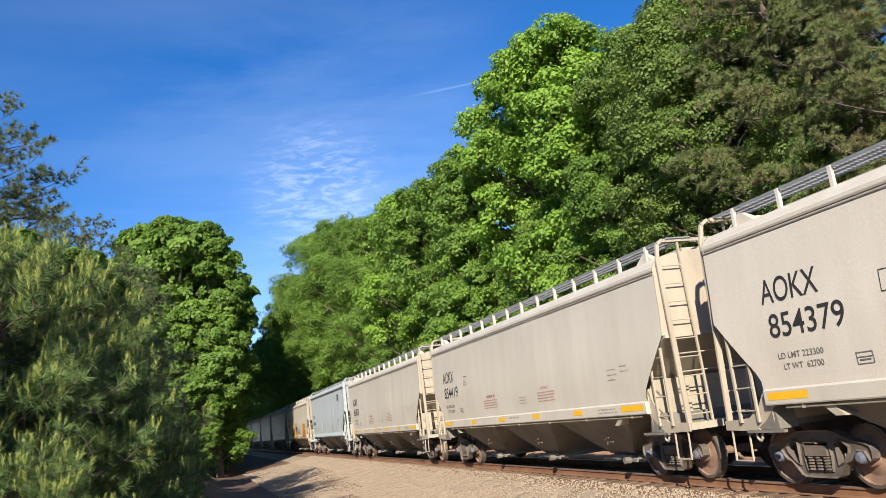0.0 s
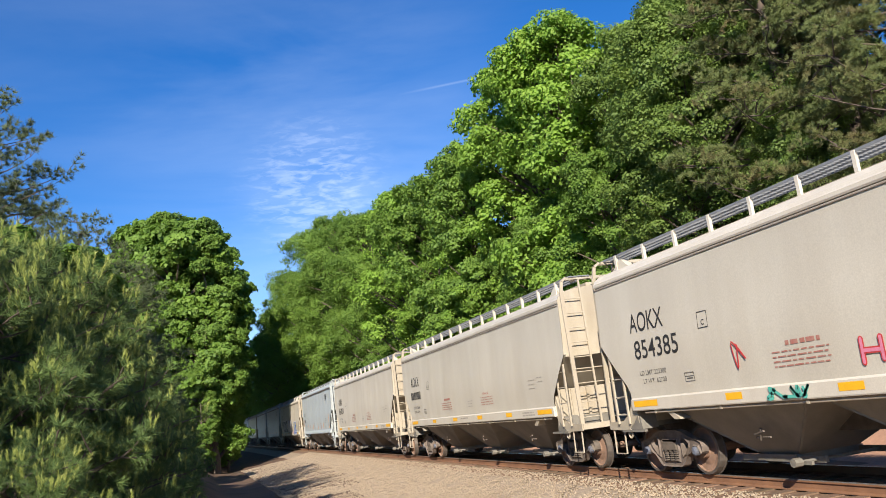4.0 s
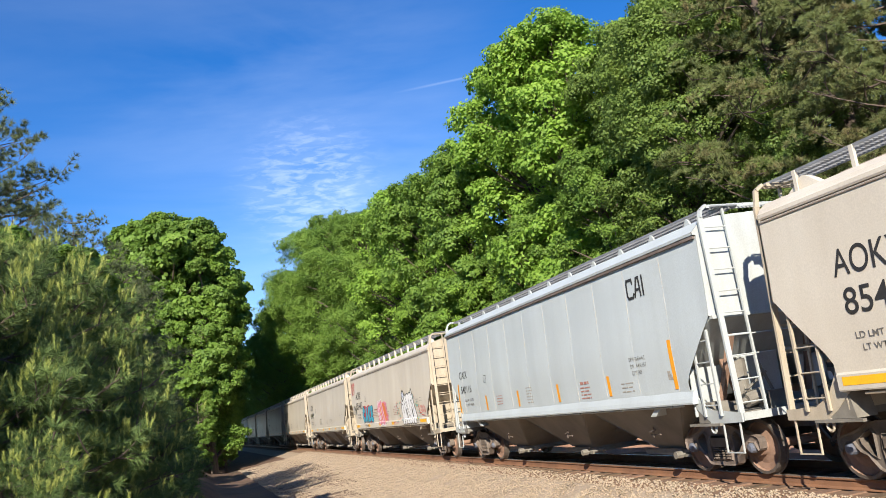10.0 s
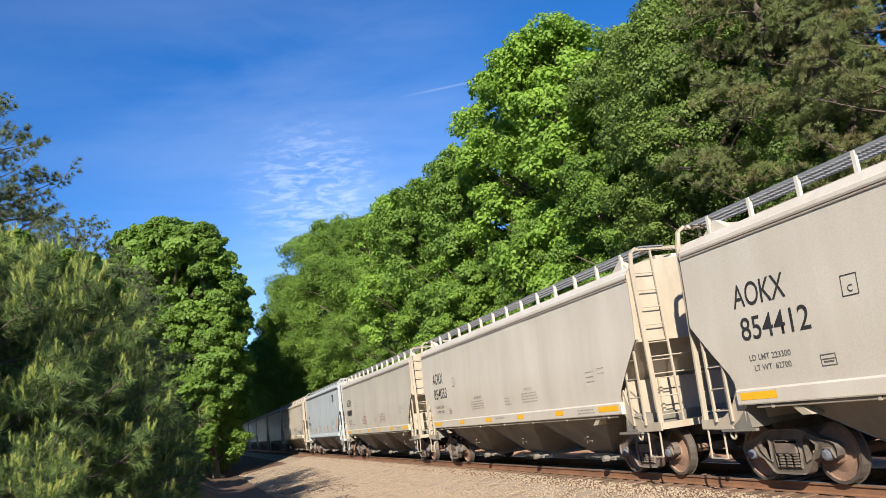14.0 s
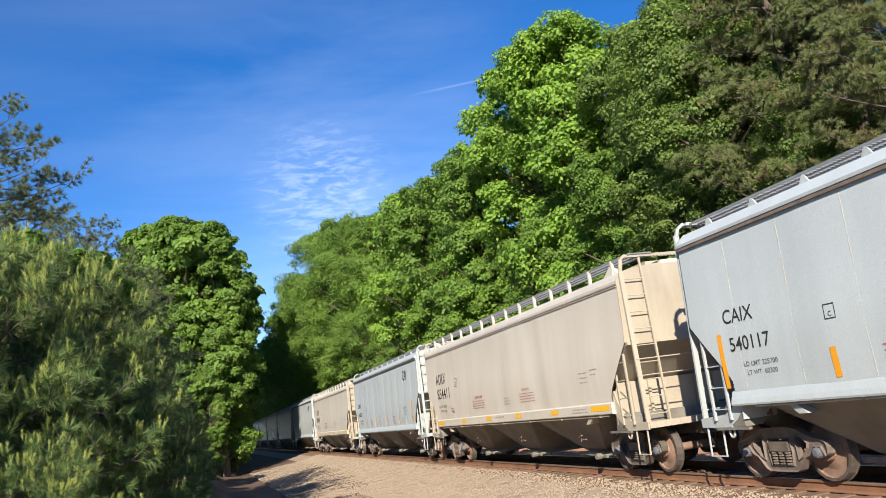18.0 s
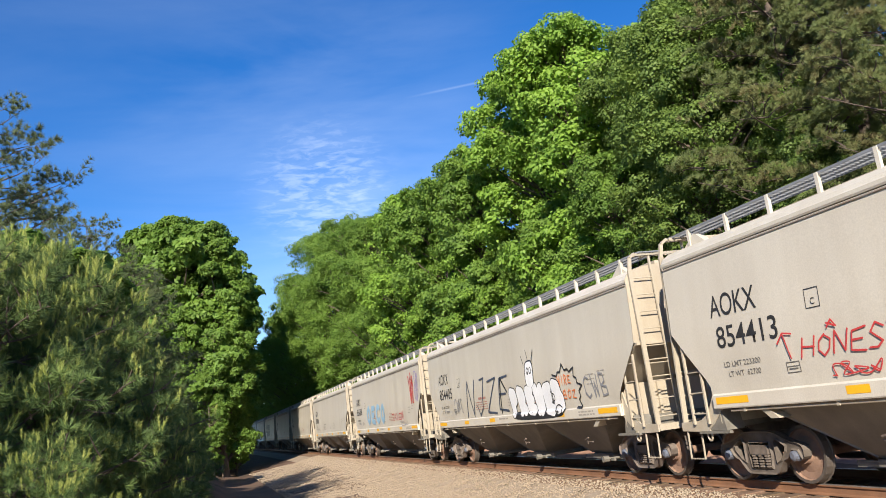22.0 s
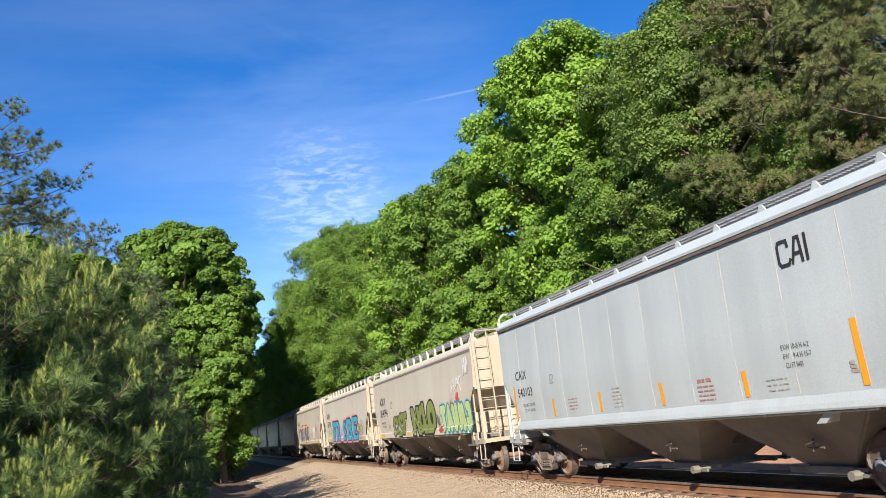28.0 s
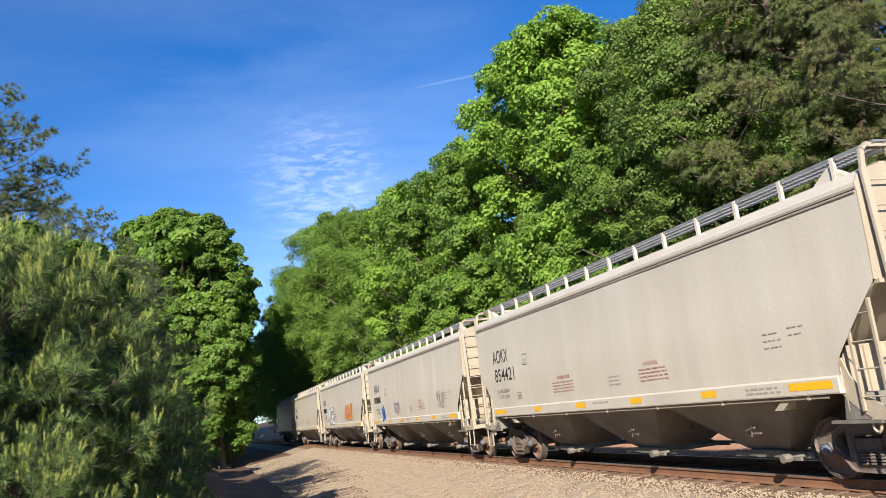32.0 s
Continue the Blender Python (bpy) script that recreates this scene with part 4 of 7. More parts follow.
def stones():
    """Loose ballast stones on the part of the bed that the camera looks at."""
    rng = np.random.default_rng(5)
    n = 56000
    s = 8 + 62 * rng.random(n) ** 1.5
    u = -7.0 + 5.8 * rng.random(n)
    base = np.array([(1, 0, 0), (-1, 0, 0), (0, 1, 0), (0, -1, 0), (0, 0, 1), (0, 0, -1)], float)
    tri = [(0, 2, 4), (2, 1, 4), (1, 3, 4), (3, 0, 4), (2, 0, 5), (1, 2, 5), (3, 1, 5), (0, 3, 5)]
    co = np.zeros((n, 6, 3), np.float32)
    for i in range(n):
        p = track(s[i], u[i], bed_z(u[i]) + 0.012)
        p.z += 0.05 * noise.noise((p.x * 1.3, p.y * 1.3, 1.0)) * (abs(u[i]) > 1.8)
        co[i] = p
    r = rng.uniform(0.016, 0.038, (n, 1, 1)) * (1 + 0.25 * rng.random((n, 1, 1)))
    shape = base[None] * rng.uniform(0.55, 1.2, (n, 6, 3))
    ang = rng.random(n) * 6.283
    c, sn = np.cos(ang), np.sin(ang)
    tilt = rng.uniform(-0.6, 0.6, n)
    ct, st = np.cos(tilt), np.sin(tilt)
    x = shape[..., 0] * c[:, None] - shape[..., 1] * sn[:, None]
    y = shape[..., 0] * sn[:, None] + shape[..., 1] * c[:, None]
    z = shape[..., 2] * 0.8
    x, z = x * ct[:, None] - z * st[:, None], x * st[:, None] + z * ct[:, None]
    co += np.stack([x, y, z], -1) * r
    faces = (np.arange(n)[:, None, None] * 6 + np.array(tri)[None]).reshape(-1, 3)
    me = bpy.data.meshes.new("ballast_stones")
    me.vertices.add(n * 6)
    me.vertices.foreach_set("co", co.astype(np.float32).ravel())
    me.loops.add(len(faces) * 3)
    me.loops.foreach_set("vertex_index", faces.astype(np.int32).ravel())
    me.polygons.add(len(faces))
    me.polygons.foreach_set("loop_start", np.arange(0, len(faces) * 3, 3, dtype=np.int32))
    me.update(calc_edges=True)
    me.materials.append(M["stone"])
    tagged(new("ballast_stones", me), "loose pale granite ballast stones", "ballast", kind="stuff")


stones()

# rails
RAIL = [(-0.075, -0.172), (0.075, -0.172), (0.075, -0.16), (0.012, -0.14), (0.010, -0.045), (0.036, -0.035), (0.038, -0.008), (0.030, 0.0), (-0.030, 0.0), (-0.038, -0.008), (-0.036, -0.035), (-0.010, -0.045), (-0.012, -0.14), (-0.075, -0.16)]


def rail(side):
    bm = bmesh.new()
    rings = []
    for s in list(range(-760, 120, 40)) + list(range(120, 900, 12)):
        rings.append([bm.verts.new(track(s, side + u, z)) for u, z in RAIL])
    n = len(RAIL)
    for a, b in zip(rings, rings[1:]):
        for i in range(n):
            j = (i + 1) % n
            f = bm.faces.new((a[i], a[j], b[j], b[i]))
            f.material_index = 1 if i in (6, 7, 8) else 0
    ob = part("rail", bm, M["rail"])
    ob.data.materials.append(M["railtop"])
    return tagged(ob, "rust-brown steel rail with a polished head on wooden ties", "rail", "pair of rails", "structure")


for s in (-0.755, 0.755):
    rail(s)

# ---- trees ----


def unit(rng, n):
    v = rng.normal(size=(n, 3))
    return v / np.linalg.norm(v, axis=1, keepdims=True)


def leaf_quads(rng, pos, nrm, size, aspect=0.62):
    """Pointed leaves: a bent diamond each at pos, facing about nrm."""
    n = len(pos)
    t = unit(rng, n)
    t -= nrm * (t * nrm).sum(1, keepdims=True)
    t /= np.linalg.norm(t, axis=1, keepdims=True) + 1e-9
    b = np.cross(nrm, t)
    L = (size * rng.uniform(0.65, 1.3, n))[:, None]
    w = L * aspect
    drop = nrm * L * 0.18
    return np.stack([pos - t * L * 0.5 - drop, pos + b * w * 0.5, pos + t * L * 0.55 - drop, pos - b * w * 0.5], 1)


def limb(bm, p, q, r0, r1, n=7, bend=0.12, rng=None):
    """A tapered, slightly crooked limb in four steps."""
    p, q = np.array(p, float), np.array(q, float)
    d = q - p
    L = np.linalg.norm(d)
    side = np.cross(d, rng.normal(size=3))
    side /= np.linalg.norm(side) + 1e-9
    rings = []
    for k in range(5):
        t = k / 4
        c = p + d * t + side * L * bend * math.sin(math.pi * t) * 0.5
        r = r0 + (r1 - r0) * t
        u = np.cross(d, (0.3, 0.9, 0.2))
        u /= np.linalg.norm(u)
        v = np.cross(d, u)
        v /= np.linalg.norm(v)
        rings.append([bm.verts.new(c + u * r * math.cos(6.2832 * i / n) + v * r * math.sin(6.2832 * i / n)) for i in range(n)])
    for a, b in zip(rings, rings[1:]):
        for i in range(n):
            j = (i + 1) % n
            bm.faces.new((a[i], a[j], b[j], b[i]))
    bm.faces.new(rings[-1])


def broadleaf(height, radius, base, lobes, leaves, size, seed, material, shape=0.5, aspect=0.7):
    """A broad-leaved tree: trunk, limbs, and a crown of leafy clumps that leave gaps between them."""
    rng = np.random.default_rng(seed)
    tree = new("broadleaf_tree")
    bm = bmesh.new()
    limb(bm, (0, 0, -0.6), (rng.normal() * 0.3, rng.normal() * 0.3, height * 0.9), 0.016 * height, 0.03, 9, 0.03, rng)
    # large boughs carry many small leafy clumps on their outside
    cen, rad = [], []
    boughs = []
    for k in range(max(lobes // 9, 8)):
        t = rng.random() ** 0.8
        z = base + (height - base) * t
        dome = math.sqrt(max(1 - (max(t - shape, 0) / (1.02 - shape)) ** 2.2, 0)) * (0.62 + 0.38 * min(t / 0.4, 1))
        a, rr, r = rng.random() * 6.2832, radius * dome * rng.random() ** 0.33, radius * rng.uniform(0.17, 0.33)
        c = np.array([math.cos(a) * max(rr - r * 0.45, 0), math.sin(a) * max(rr - r * 0.45, 0), min(z, height - r * 0.8)])
        boughs.append((c, r))
        limb(bm, (0, 0, max(base * 0.6, c[2] - 0.5 * math.hypot(c[0], c[1]) - 0.8)), c, 0.006 * height, 0.02, 5, 0.2, rng)
    for k in range(lobes):
        c, r = boughs[k % len(boughs)]
        d = unit(rng, 1)[0]
        out = np.array([c[0], c[1], 0.4 * radius])
        out /= np.linalg.norm(out) + 1e-6
        if d @ out < rng.uniform(-0.9, 0.4):
            d = d - 2 * (d @ out) * out
        cen.append(c + d * r * rng.uniform(0.7, 1.15) * np.array([1, 1, 0.85]))
        rad.append(radius * rng.uniform(0.075, 0.165))
    cen, rad = np.array(cen), np.array(rad)
    part("trunk", bm, M["bark"], tree)
    inner = int(leaves * 0.16)
    pick = rng.integers(0, len(boughs), inner)
    bc, br = np.array([c for c, r in boughs]), np.array([r for c, r in boughs])
    inside = bc[pick] + unit(rng, inner) * (br[pick] * rng.random(inner) ** 0.33)[:, None] * np.array([1, 1, 0.85])
    spine = np.zeros((inner // 3, 3))
    spine[:, 2] = base + (height * 0.9 - base) * rng.random(inner // 3)
    spine += unit(rng, inner // 3) * (radius * 0.45 * rng.random(inner // 3))[:, None] * np.array([1, 1, 0.5])
    inside = np.concatenate([inside, spine])
    per = rng.multinomial(leaves, rad ** 2 / (rad ** 2).sum())
    pos, nrm = [], []
    for c, r, n in zip(cen, rad, per):
        d = unit(rng, n)
        out = np.array([c[0], c[1], 0.55 * radius])
        out /= np.linalg.norm(out) + 1e-6
        under = (d @ out) < rng.uniform(-0.7, 0.15, n)
        d[under] *= -1
        q = r * (0.75 + 0.45 * rng.random(n) ** 2)
        pos.append(c + d * q[:, None] * np.array([1.12, 1.12, 0.72]))
        m = d * 0.8 + out * 0.35 + np.array([0, 0, 0.25]) + rng.normal(size=(n, 3)) * 0.42
        nrm.append(m / np.linalg.norm(m, axis=1, keepdims=True))
    pos.append(inside)
    nrm.append(unit(rng, len(inside)))
    pos, nrm = np.concatenate(pos), np.concatenate(nrm)
    part("crown", quads_mesh("crown", leaf_quads(rng, pos, nrm, size, aspect), material), None, tree)
    return tree


def tuft_blades(rng, base, axis, n, length, width, open_angle, stem=0.9):
    """Needles standing off a shoot: thin triangles along a stem that is so many needles long."""
    k = len(base)
    ax = np.repeat(axis, n, 0)
    b = np.repeat(base, n, 0)
    along = rng.random((k * n, 1))
    d = unit(rng, k * n)
    d -= ax * (d * ax).sum(1, keepdims=True)
    d /= np.linalg.norm(d, axis=1, keepdims=True) + 1e-9
    oa = open_angle * rng.uniform(0.6, 1.2, (k * n, 1))
    way = ax * np.cos(oa) + d * np.sin(oa)
    p = b + ax * along * length * stem
    L = length * rng.uniform(0.75, 1.15, (k * n, 1))
    side = np.cross(way, unit(rng, k * n))
    side /= np.linalg.norm(side, axis=1, keepdims=True) + 1e-9
    return np.stack([p - side * width / 2, p + side * width / 2, p + way * L], 1)


def pine(height, radius, base, whorls, per, needle_len, width, blades, seed, needles, shoots=True, twig=5, cone=1.0, bark="pinebark"):
    """A pine: trunk, whorls of rising boughs with twigs, a round needle tuft on each twig's end, pale upright shoots at the tips."""
    rng = np.random.default_rng(seed)
    tree = new("pine_tree")
    bm = bmesh.new()
    limb(bm, (0, 0, -0.5), (0.02 * height * rng.normal(), 0.02 * height * rng.normal(), height), 0.013 * height + 0.02, 0.015, 9, 0.03, rng)
    tb, ta, sb, sa = [], [], [], []
    for w in range(whorls):
        t = (w + rng.uniform(0.1, 0.9)) / whorls
        z = base + (height - base) * t
        reach = radius * ((1 - t) ** cone * 0.85 + 0.15) * rng.uniform(0.75, 1.15)
        for k in range(per):
            a = 6.2832 * (k + rng.random() * 0.8) / per + w * 1.3
            rise = rng.uniform(0.15, 0.5)
            p = np.array([0, 0, z])
            long = reach * rng.uniform(0.8, 1.12)
            q = p + long * np.array([math.cos(a), math.sin(a), rise])
            limb(bm, p, q, 0.004 * height * (1 - 0.7 * t) + 0.006, 0.006, 5, 0.15, rng)
            n = max(3, int(twig * reach / radius * 3))
            for j in range(n):
                f = rng.uniform(0.3, 1.0) if j else 1.0
                c = p + (q - p) * f
                d = (q - p) / np.linalg.norm(q - p) * 0.9 + rng.normal(size=3) * 0.6 + np.array([0, 0, 0.4])
                d /= np.linalg.norm(d)
                ln = rng.uniform(0.12, 0.30) * radius * (1.15 - 0.5 * f)
                e = c + d * ln
                if j % 2 == 0:
                    limb(bm, c, e, 0.010, 0.005, 4, 0.1, rng)
                for m in np.arange(0.45, 1.0, max(needle_len * 0.9 / ln, 0.2)):
                    tb.append(c + d * ln * m)
                    ta.append(d)
                tb.append(e)
                ta.append(d)
                if rng.random() < 0.25 + 0.6 * t:
                    for g in range(rng.integers(1, 4)):
                        sb.append(e + rng.normal(size=3) * 0.25 * needle_len)
                        u = d * 0.3 + np.array([0, 0, 0.95]) + rng.normal(size=3) * 0.14
                        sa.append(u / np.linalg.norm(u))
    part("trunk", bm, M[bark], tree)
    tb, ta, sb, sa = map(np.array, (tb, ta, sb, sa))
    part("foliage", quads_mesh("foliage", tuft_blades(rng, tb, ta, blades, needle_len, width, 1.05, 0.35), needles, 3), None, tree)
    if shoots:
        part("shoot_growth", quads_mesh("shoot_growth", tuft_blades(rng, sb, sa, 46, needle_len * 0.38, width * 1.1, 0.55, 2.6), M["candle"], 3), None, tree, "pale upright new shoots")
    return tree


def clump_pine(height, radius, base, boughs, blades, needle_len, width, seed, material):
    """A full-grown pine: a bare trunk, long level boughs, and on each a flat bank of round needle tufts with gaps between the banks."""
    rng = np.random.default_rng(seed)
    tree = new("pine_tree")
    bm = bmesh.new()
    limb(bm, (0, 0, -0.6), (rng.normal() * 0.3, rng.normal() * 0.3, height), 0.014 * height, 0.05, 9, 0.03, rng)
    tb, ta = [], []
    for i in range(boughs):
        t = (i + rng.random()) / boughs
        z = base + (height - base) * t
        env = radius * (1 - max(t - 0.4, 0) ** 1.4 * 1.55) * (0.75 + 0.25 * min(t / 0.3, 1)) * rng.uniform(0.65, 1.1)
        a = 2.4 * i + rng.normal() * 0.3
        way = np.array([math.cos(a), math.sin(a), rng.uniform(0.0, 0.35)])
        limb(bm, (0, 0, z), np.array([0, 0, z]) + way * env * 0.9, 0.0024 * height, 0.012, 5, 0.18, rng)
        side = np.array([-way[1], way[0], 0])
        for j in range(int(5 + 9 * env / radius)):
            f = rng.uniform(0.30, 1.0)
            c = np.array([0, 0, z]) + way * env * f + side * rng.normal() * 0.16 * env + np.array([0, 0, rng.uniform(0.0, 0.35)])
            r = rng.uniform(0.22, 0.48)
            if j % 3 == 0:
                limb(bm, np.array([0, 0, z]) + way * env * f * 0.85, c, 0.03, 0.012, 4, 0.2, rng)
            for m in range(11):
                d = unit(rng, 1)[0]
                d[2] = abs(d[2]) * 0.8 + 0.05
                tb.append(c + d * r * np.array([1.25, 1.25, 0.7]))
                u = d + way * 0.35 + np.array([0, 0, 0.25])
                ta.append(u / np.linalg.norm(u))
    part("trunk", bm, M["pinebark"], tree)
    tb, ta = np.array(tb), np.array(ta)
    part("foliage", quads_mesh("foliage", tuft_blades(rng, tb, ta, blades, needle_len, width, 1.0, 0.4), material, 3), None, tree)
    return tree


def put(tree, x, y, rz=0.0, scale=1.0, sink=0.1):
    tree.matrix_basis = Matrix.Translation((x, y, ground_z(x, y) - sink)) @ pose(0, 0, 0, 0, 0, rz) @ Matrix.Scale(scale, 4)
    return tree


def place_copy(proto, x, y, rz, scale):
    m = Matrix.Translation((x, y, ground_z(x, y) - 0.1)) @ pose(0, 0, 0, 0, 0, rz)
    ob = copy_thing(proto, m)
    ob.scale = (scale, scale, scale)
    return ob


GREEN = "tall broad-leaved tree with fresh bright green foliage at the wood's edge"
OAKS = [tagged(broadleaf(22, 5.0, 3.6, 560, 46000, 0.235, 11 + i, M["leaf"] if i % 2 == 0 else M["leaf2"], 0.42), GREEN, "tree", "trees along the railway") for i in range(4)]
OAKS.append(tagged(broadleaf(22, 5.0, 3.6, 560, 68000, 0.17, 15, M["leaf3"], 0.42), "tall broad-leaved tree with deep green foliage at the wood's edge", "tree", "trees along the railway"))
OAKS += [tagged(broadleaf(22, 5.0, 3.0, 900, 95000, 0.155, 17 + i, M["leaf2"], 0.42), GREEN, "tree", "trees along the railway") for i in range(2)]
ROW = [  # x, y, height of the top above the rail's zero
    (16.8, 172, 24, 5), (16.2, 150, 25, 6), (15.9, 122, 26.0, 5), (15.9, 99, 26.6, 6), (16.2, 84, 24.4, 5), (16.6, 71, 21.0, 6), (17.0, 62, 20.0, 2), (18.0, 55.5, 20.7, 3),
    (18.5, 49, 19.3, 1), (21.4, 43.8, 23.6, 0), (20.5, 38, 22.6, 2), (22.4, 33.5, 19.8, 4), (25.0, 36.5, 21.4, 2), (22.0, 28.0, 19.6, 4), (19.5, 25.0, 16.5, 4), (26.5, 30.5, 23.5, 4), (18.0, 110, 25, 5), (19, 78, 23, 6), (21, 63, 22, 0), (23, 50, 22, 1),
    (19.5, 26.5, 12, 4), (19.0, 32, 13, 1), (18.8, 40, 13, 3), (18.0, 48, 14, 2), (17.6, 57, 14, 0), (17.2, 67, 15, 6), (17.0, 79, 15, 5), (16.8, 93, 15, 6), (20.5, 21.0, 11, 4), (17.2, 200, 26, 5), (27, 41, 20, 1), (25.5, 47, 20.5, 1), (31, 36, 19, 4), (32, 29, 17, 4), (30, 22, 14, 4), (29, 17, 12, 4),
]
first = set()
for i, (x, y, h, k) in enumerate(ROW):
    sc = (h - ground_z(x, y)) / 22.0
    if k not in first:
        first.add(k)
        put(OAKS[k], x, y, 40 * i, sc)
    else:
        place_copy(OAKS[k], x, y, 77 * i, sc)

# pines above the train
DARKPINE = tagged(clump_pine(20, 4.4, 2.5, 60, 52, 0.21, 0.0115, 31, M["needle2"]), "tall pine with brownish green needles behind the track", "tree", "pines behind the track")
for i, (x, y, h) in enumerate([(24.5, 25, 24), (20.5, 21.5, 21), (23.0, 21, 24), (21.0, 17.0, 20), (27, 28, 24), (24.0, 16.5, 22)]):
    sc = (h - ground_z(x, y)) / 20.0
    put(DARKPINE, x, y, 0, sc) if i == 0 else place_copy(DARKPINE, x, y, 61 * i, sc)

# left of the track
MAPLE = tagged(broadleaf(17.5, 2.75, 1.6, 800, 70000, 0.165, 51, M["leaf2"], 0.5), "slender broad-leaved tree with dense green leaves beside the railway", "tree", "trees along the railway")
put(MAPLE, -1.35, 74, 0, (22.6 - ground_z(-1.35, 74)) / 17.5)
for i, (x, y, h) in enumerate([(1.7, 72.2, 21.4), (0.27, 86, 21), (-4.6, 78, 18.0), (2.5, 82, 18.9), (1.2, 93, 22.6), (0.6, 70, 9.0), (2.6, 75, 8.0)]):
    place_copy(MAPLE, x, y, 80 * i + 30, (h - ground_z(x, y)) / 17.5)
BACKTREE = tagged(broadleaf(17.5, 4.0, 2.4, 380, 36000, 0.38, 57, M["leaf2"], 0.5), "broad-leaved tree added to fill and shade the wood beside the railway", "tree", "trees along the railway")
# many of these stand hidden or out of view, added to cast shade
for i, (x, y, h) in enumerate([(-0.8, 72, 21), (0.0, 79, 23), (0.3, 88, 25), (0.5, 96, 27), (0.5, 105, 29), (0.0, 118, 32), (1.0, 130, 34), (1.5, 145, 36), (1.5, 162, 38), (2.0, 180, 38), (2.0, 205, 38), (-4.5, 70, 10), (-4.5, 82, 19), (-4.0, 87, 25), (-4.0, 98, 28), (-3.0, 112, 30), (-2.5, 126, 33),
                              (-3.9, 21, 7.5), (-3.5, 27, 8.5),
                              (-8.5, 20, 8), (-9.0, 26, 9.5), (-9.0, 33, 11), (-9.0, 41, 13), (-8.0, 49, 10), (-7.5, 58, 10), (-6.0, 67, 10), (-14.0, 24, 12), (-6.5, 12.0, 11), (-6.9, 0.0, 8.2),
                              (13.5, 225, 24), (11.5, 246, 24), (9.5, 270, 25), (8.0, 300, 26), (2.0, 232, 28), (0.0, 262, 28), (4.0, 330, 28)]):
    sc = (h - ground_z(x, y)) / 17.5
    put(BACKTREE, x, y, 0, sc) if i == 0 else place_copy(BACKTREE, x, y, 80 * i + 30, sc)

NEARPINE = tagged(pine(4.6, 1.8, 0.1, 21, 6, 0.155, 0.0068, 36, 71, M["needle"], True, 7, 0.6), "dense young pine with pale new shoots beside the camera", "tree", "young pines")
put(NEARPINE, -1.55, 9.6, 0, 0.88)
# the three left of x -3 are unseen, added to shade the other pines
for i, (x, y, sc) in enumerate([(-1.35, 11.8, 0.80), (-2.6, 11.0, 0.88), (-1.12, 13.6, 0.66), (-2.2, 13.5, 0.9), (-1.3, 10.2, 0.55), (-1.75, 7.7, 0.80), (-1.14, 6.0, 0.44), (-4.3, 3.4, 1.1), (-3.6, 6.2, 0.78), (-5.2, 5.5, 0.95), (-1.8, 19.5, 0.8), (-1.8, 24, 0.8), (-1.7, 28.5, 0.85), (-1.5, 33, 0.85), (-1.2, 37.5, 0.9), (-1.1, 42, 0.9)]):
    place_copy(NEARPINE, x, y, 100 * i + 50, sc)
TALLPINE = tagged(pine(13.5, 3.6, 3.0, 19, 5, 0.21, 0.012, 46, 91, M["needle3"], False, 6, 0.5), "tall thin pine with open tufted branches", "tree", "pines left of the track")
put(TALLPINE, -4.75, 21.5, 0, 0.775)
for i, (x, y, sc) in enumerate([(-3.6, 31, 0.74), (-5.8, 33, 0.8), (-2.4, 37, 0.70)]):
    place_copy(TALLPINE, x, y, 75 * i + 20, sc)

# a weathered post at the foot of the slope
bm = bmesh.new()
beam(bm, (0, 0, -0.4), (0.03, 0, 2.2), 0.085, n=10)
post = tagged(part("post", bm, M["wood"]), "weathered grey wooden post standing beside the young pines", "post")
post.location = (-0.42, 16.0, ground_z(-0.42, 16.0))
PROTO = {"a": build_car("a", 3.1), "b": build_car("b", 7.7)}
CLASS_B = {3, 8, 10, 11, 13, 20, 22, 24, 26, 34, 35}
LENGTH = {"a": 18.3, "b": 17.44}
AHEAD = {"a": 0.3, "b": 0.6}
TRIM_LEN = {1: 0.17, 2: 0.16, 27: -0.4, 28: -0.6, 29: -0.4, 32: 0.7, 33: 0.8, 34: 0.6}
NUDGE = {9: -0.17, 36: 0.08, 1: 0.35, 2: 0.35, 3: 0.34, 11: -0.1, 13: 0.1, 20: 0.2, 22: 0.12, 24: 0.25, 26: 0.2, 30: -0.4, 31: -0.45, 34: 0.35, 35: 0.57, 38: -0.27, 39: -0.2, 40: -0.42, 41: -0.25, 42: -0.25, 43: -0.25, 44: -0.25}
N_CARS = 45
NUMBERS = {0: "854379", 1: "854419", 2: "854036", 3: "540131", 4: "854404", 5: "854385", 7: "854031", 8: "540107", 9: "85439", 10: "540115", 11: "540118",
           12: "854418", 13: "540116", 14: "854403", 15: "854029", 16: "854016", 17: "854412", 18: "854033", 20: "540126", 21: "854382",
           22: "540117", 23: "854411", 24: "540129", 25: "854410", 26: "540133", 27: "854413", 28: "854405", 29: "854386", 30: "854026",
           31: "854148", 32: "854407", 34: "540113", 35: "540103", 36: "854394", 37: "854381", 38: "854397", 39: "854423", 40: "854421"}


def travelled(t):
    return 21.64 * t + 0.0183 * t * t


def car_places():
    """For each car its kind and the s of its middle at 0 s."""
    out = []
    s = 13.42
    for i in range(N_CARS):
        k = "b" if i in CLASS_B else "a"
        n = LENGTH[k] + TRIM_LEN.get(i, 0)
        if i == 0:
            out.append((k, s - n / 2 - AHEAD[k]))
        else:
            out.append((k, s + n / 2 - AHEAD[k] - NUDGE.get(i, 0.0)))
            s += n
    return out


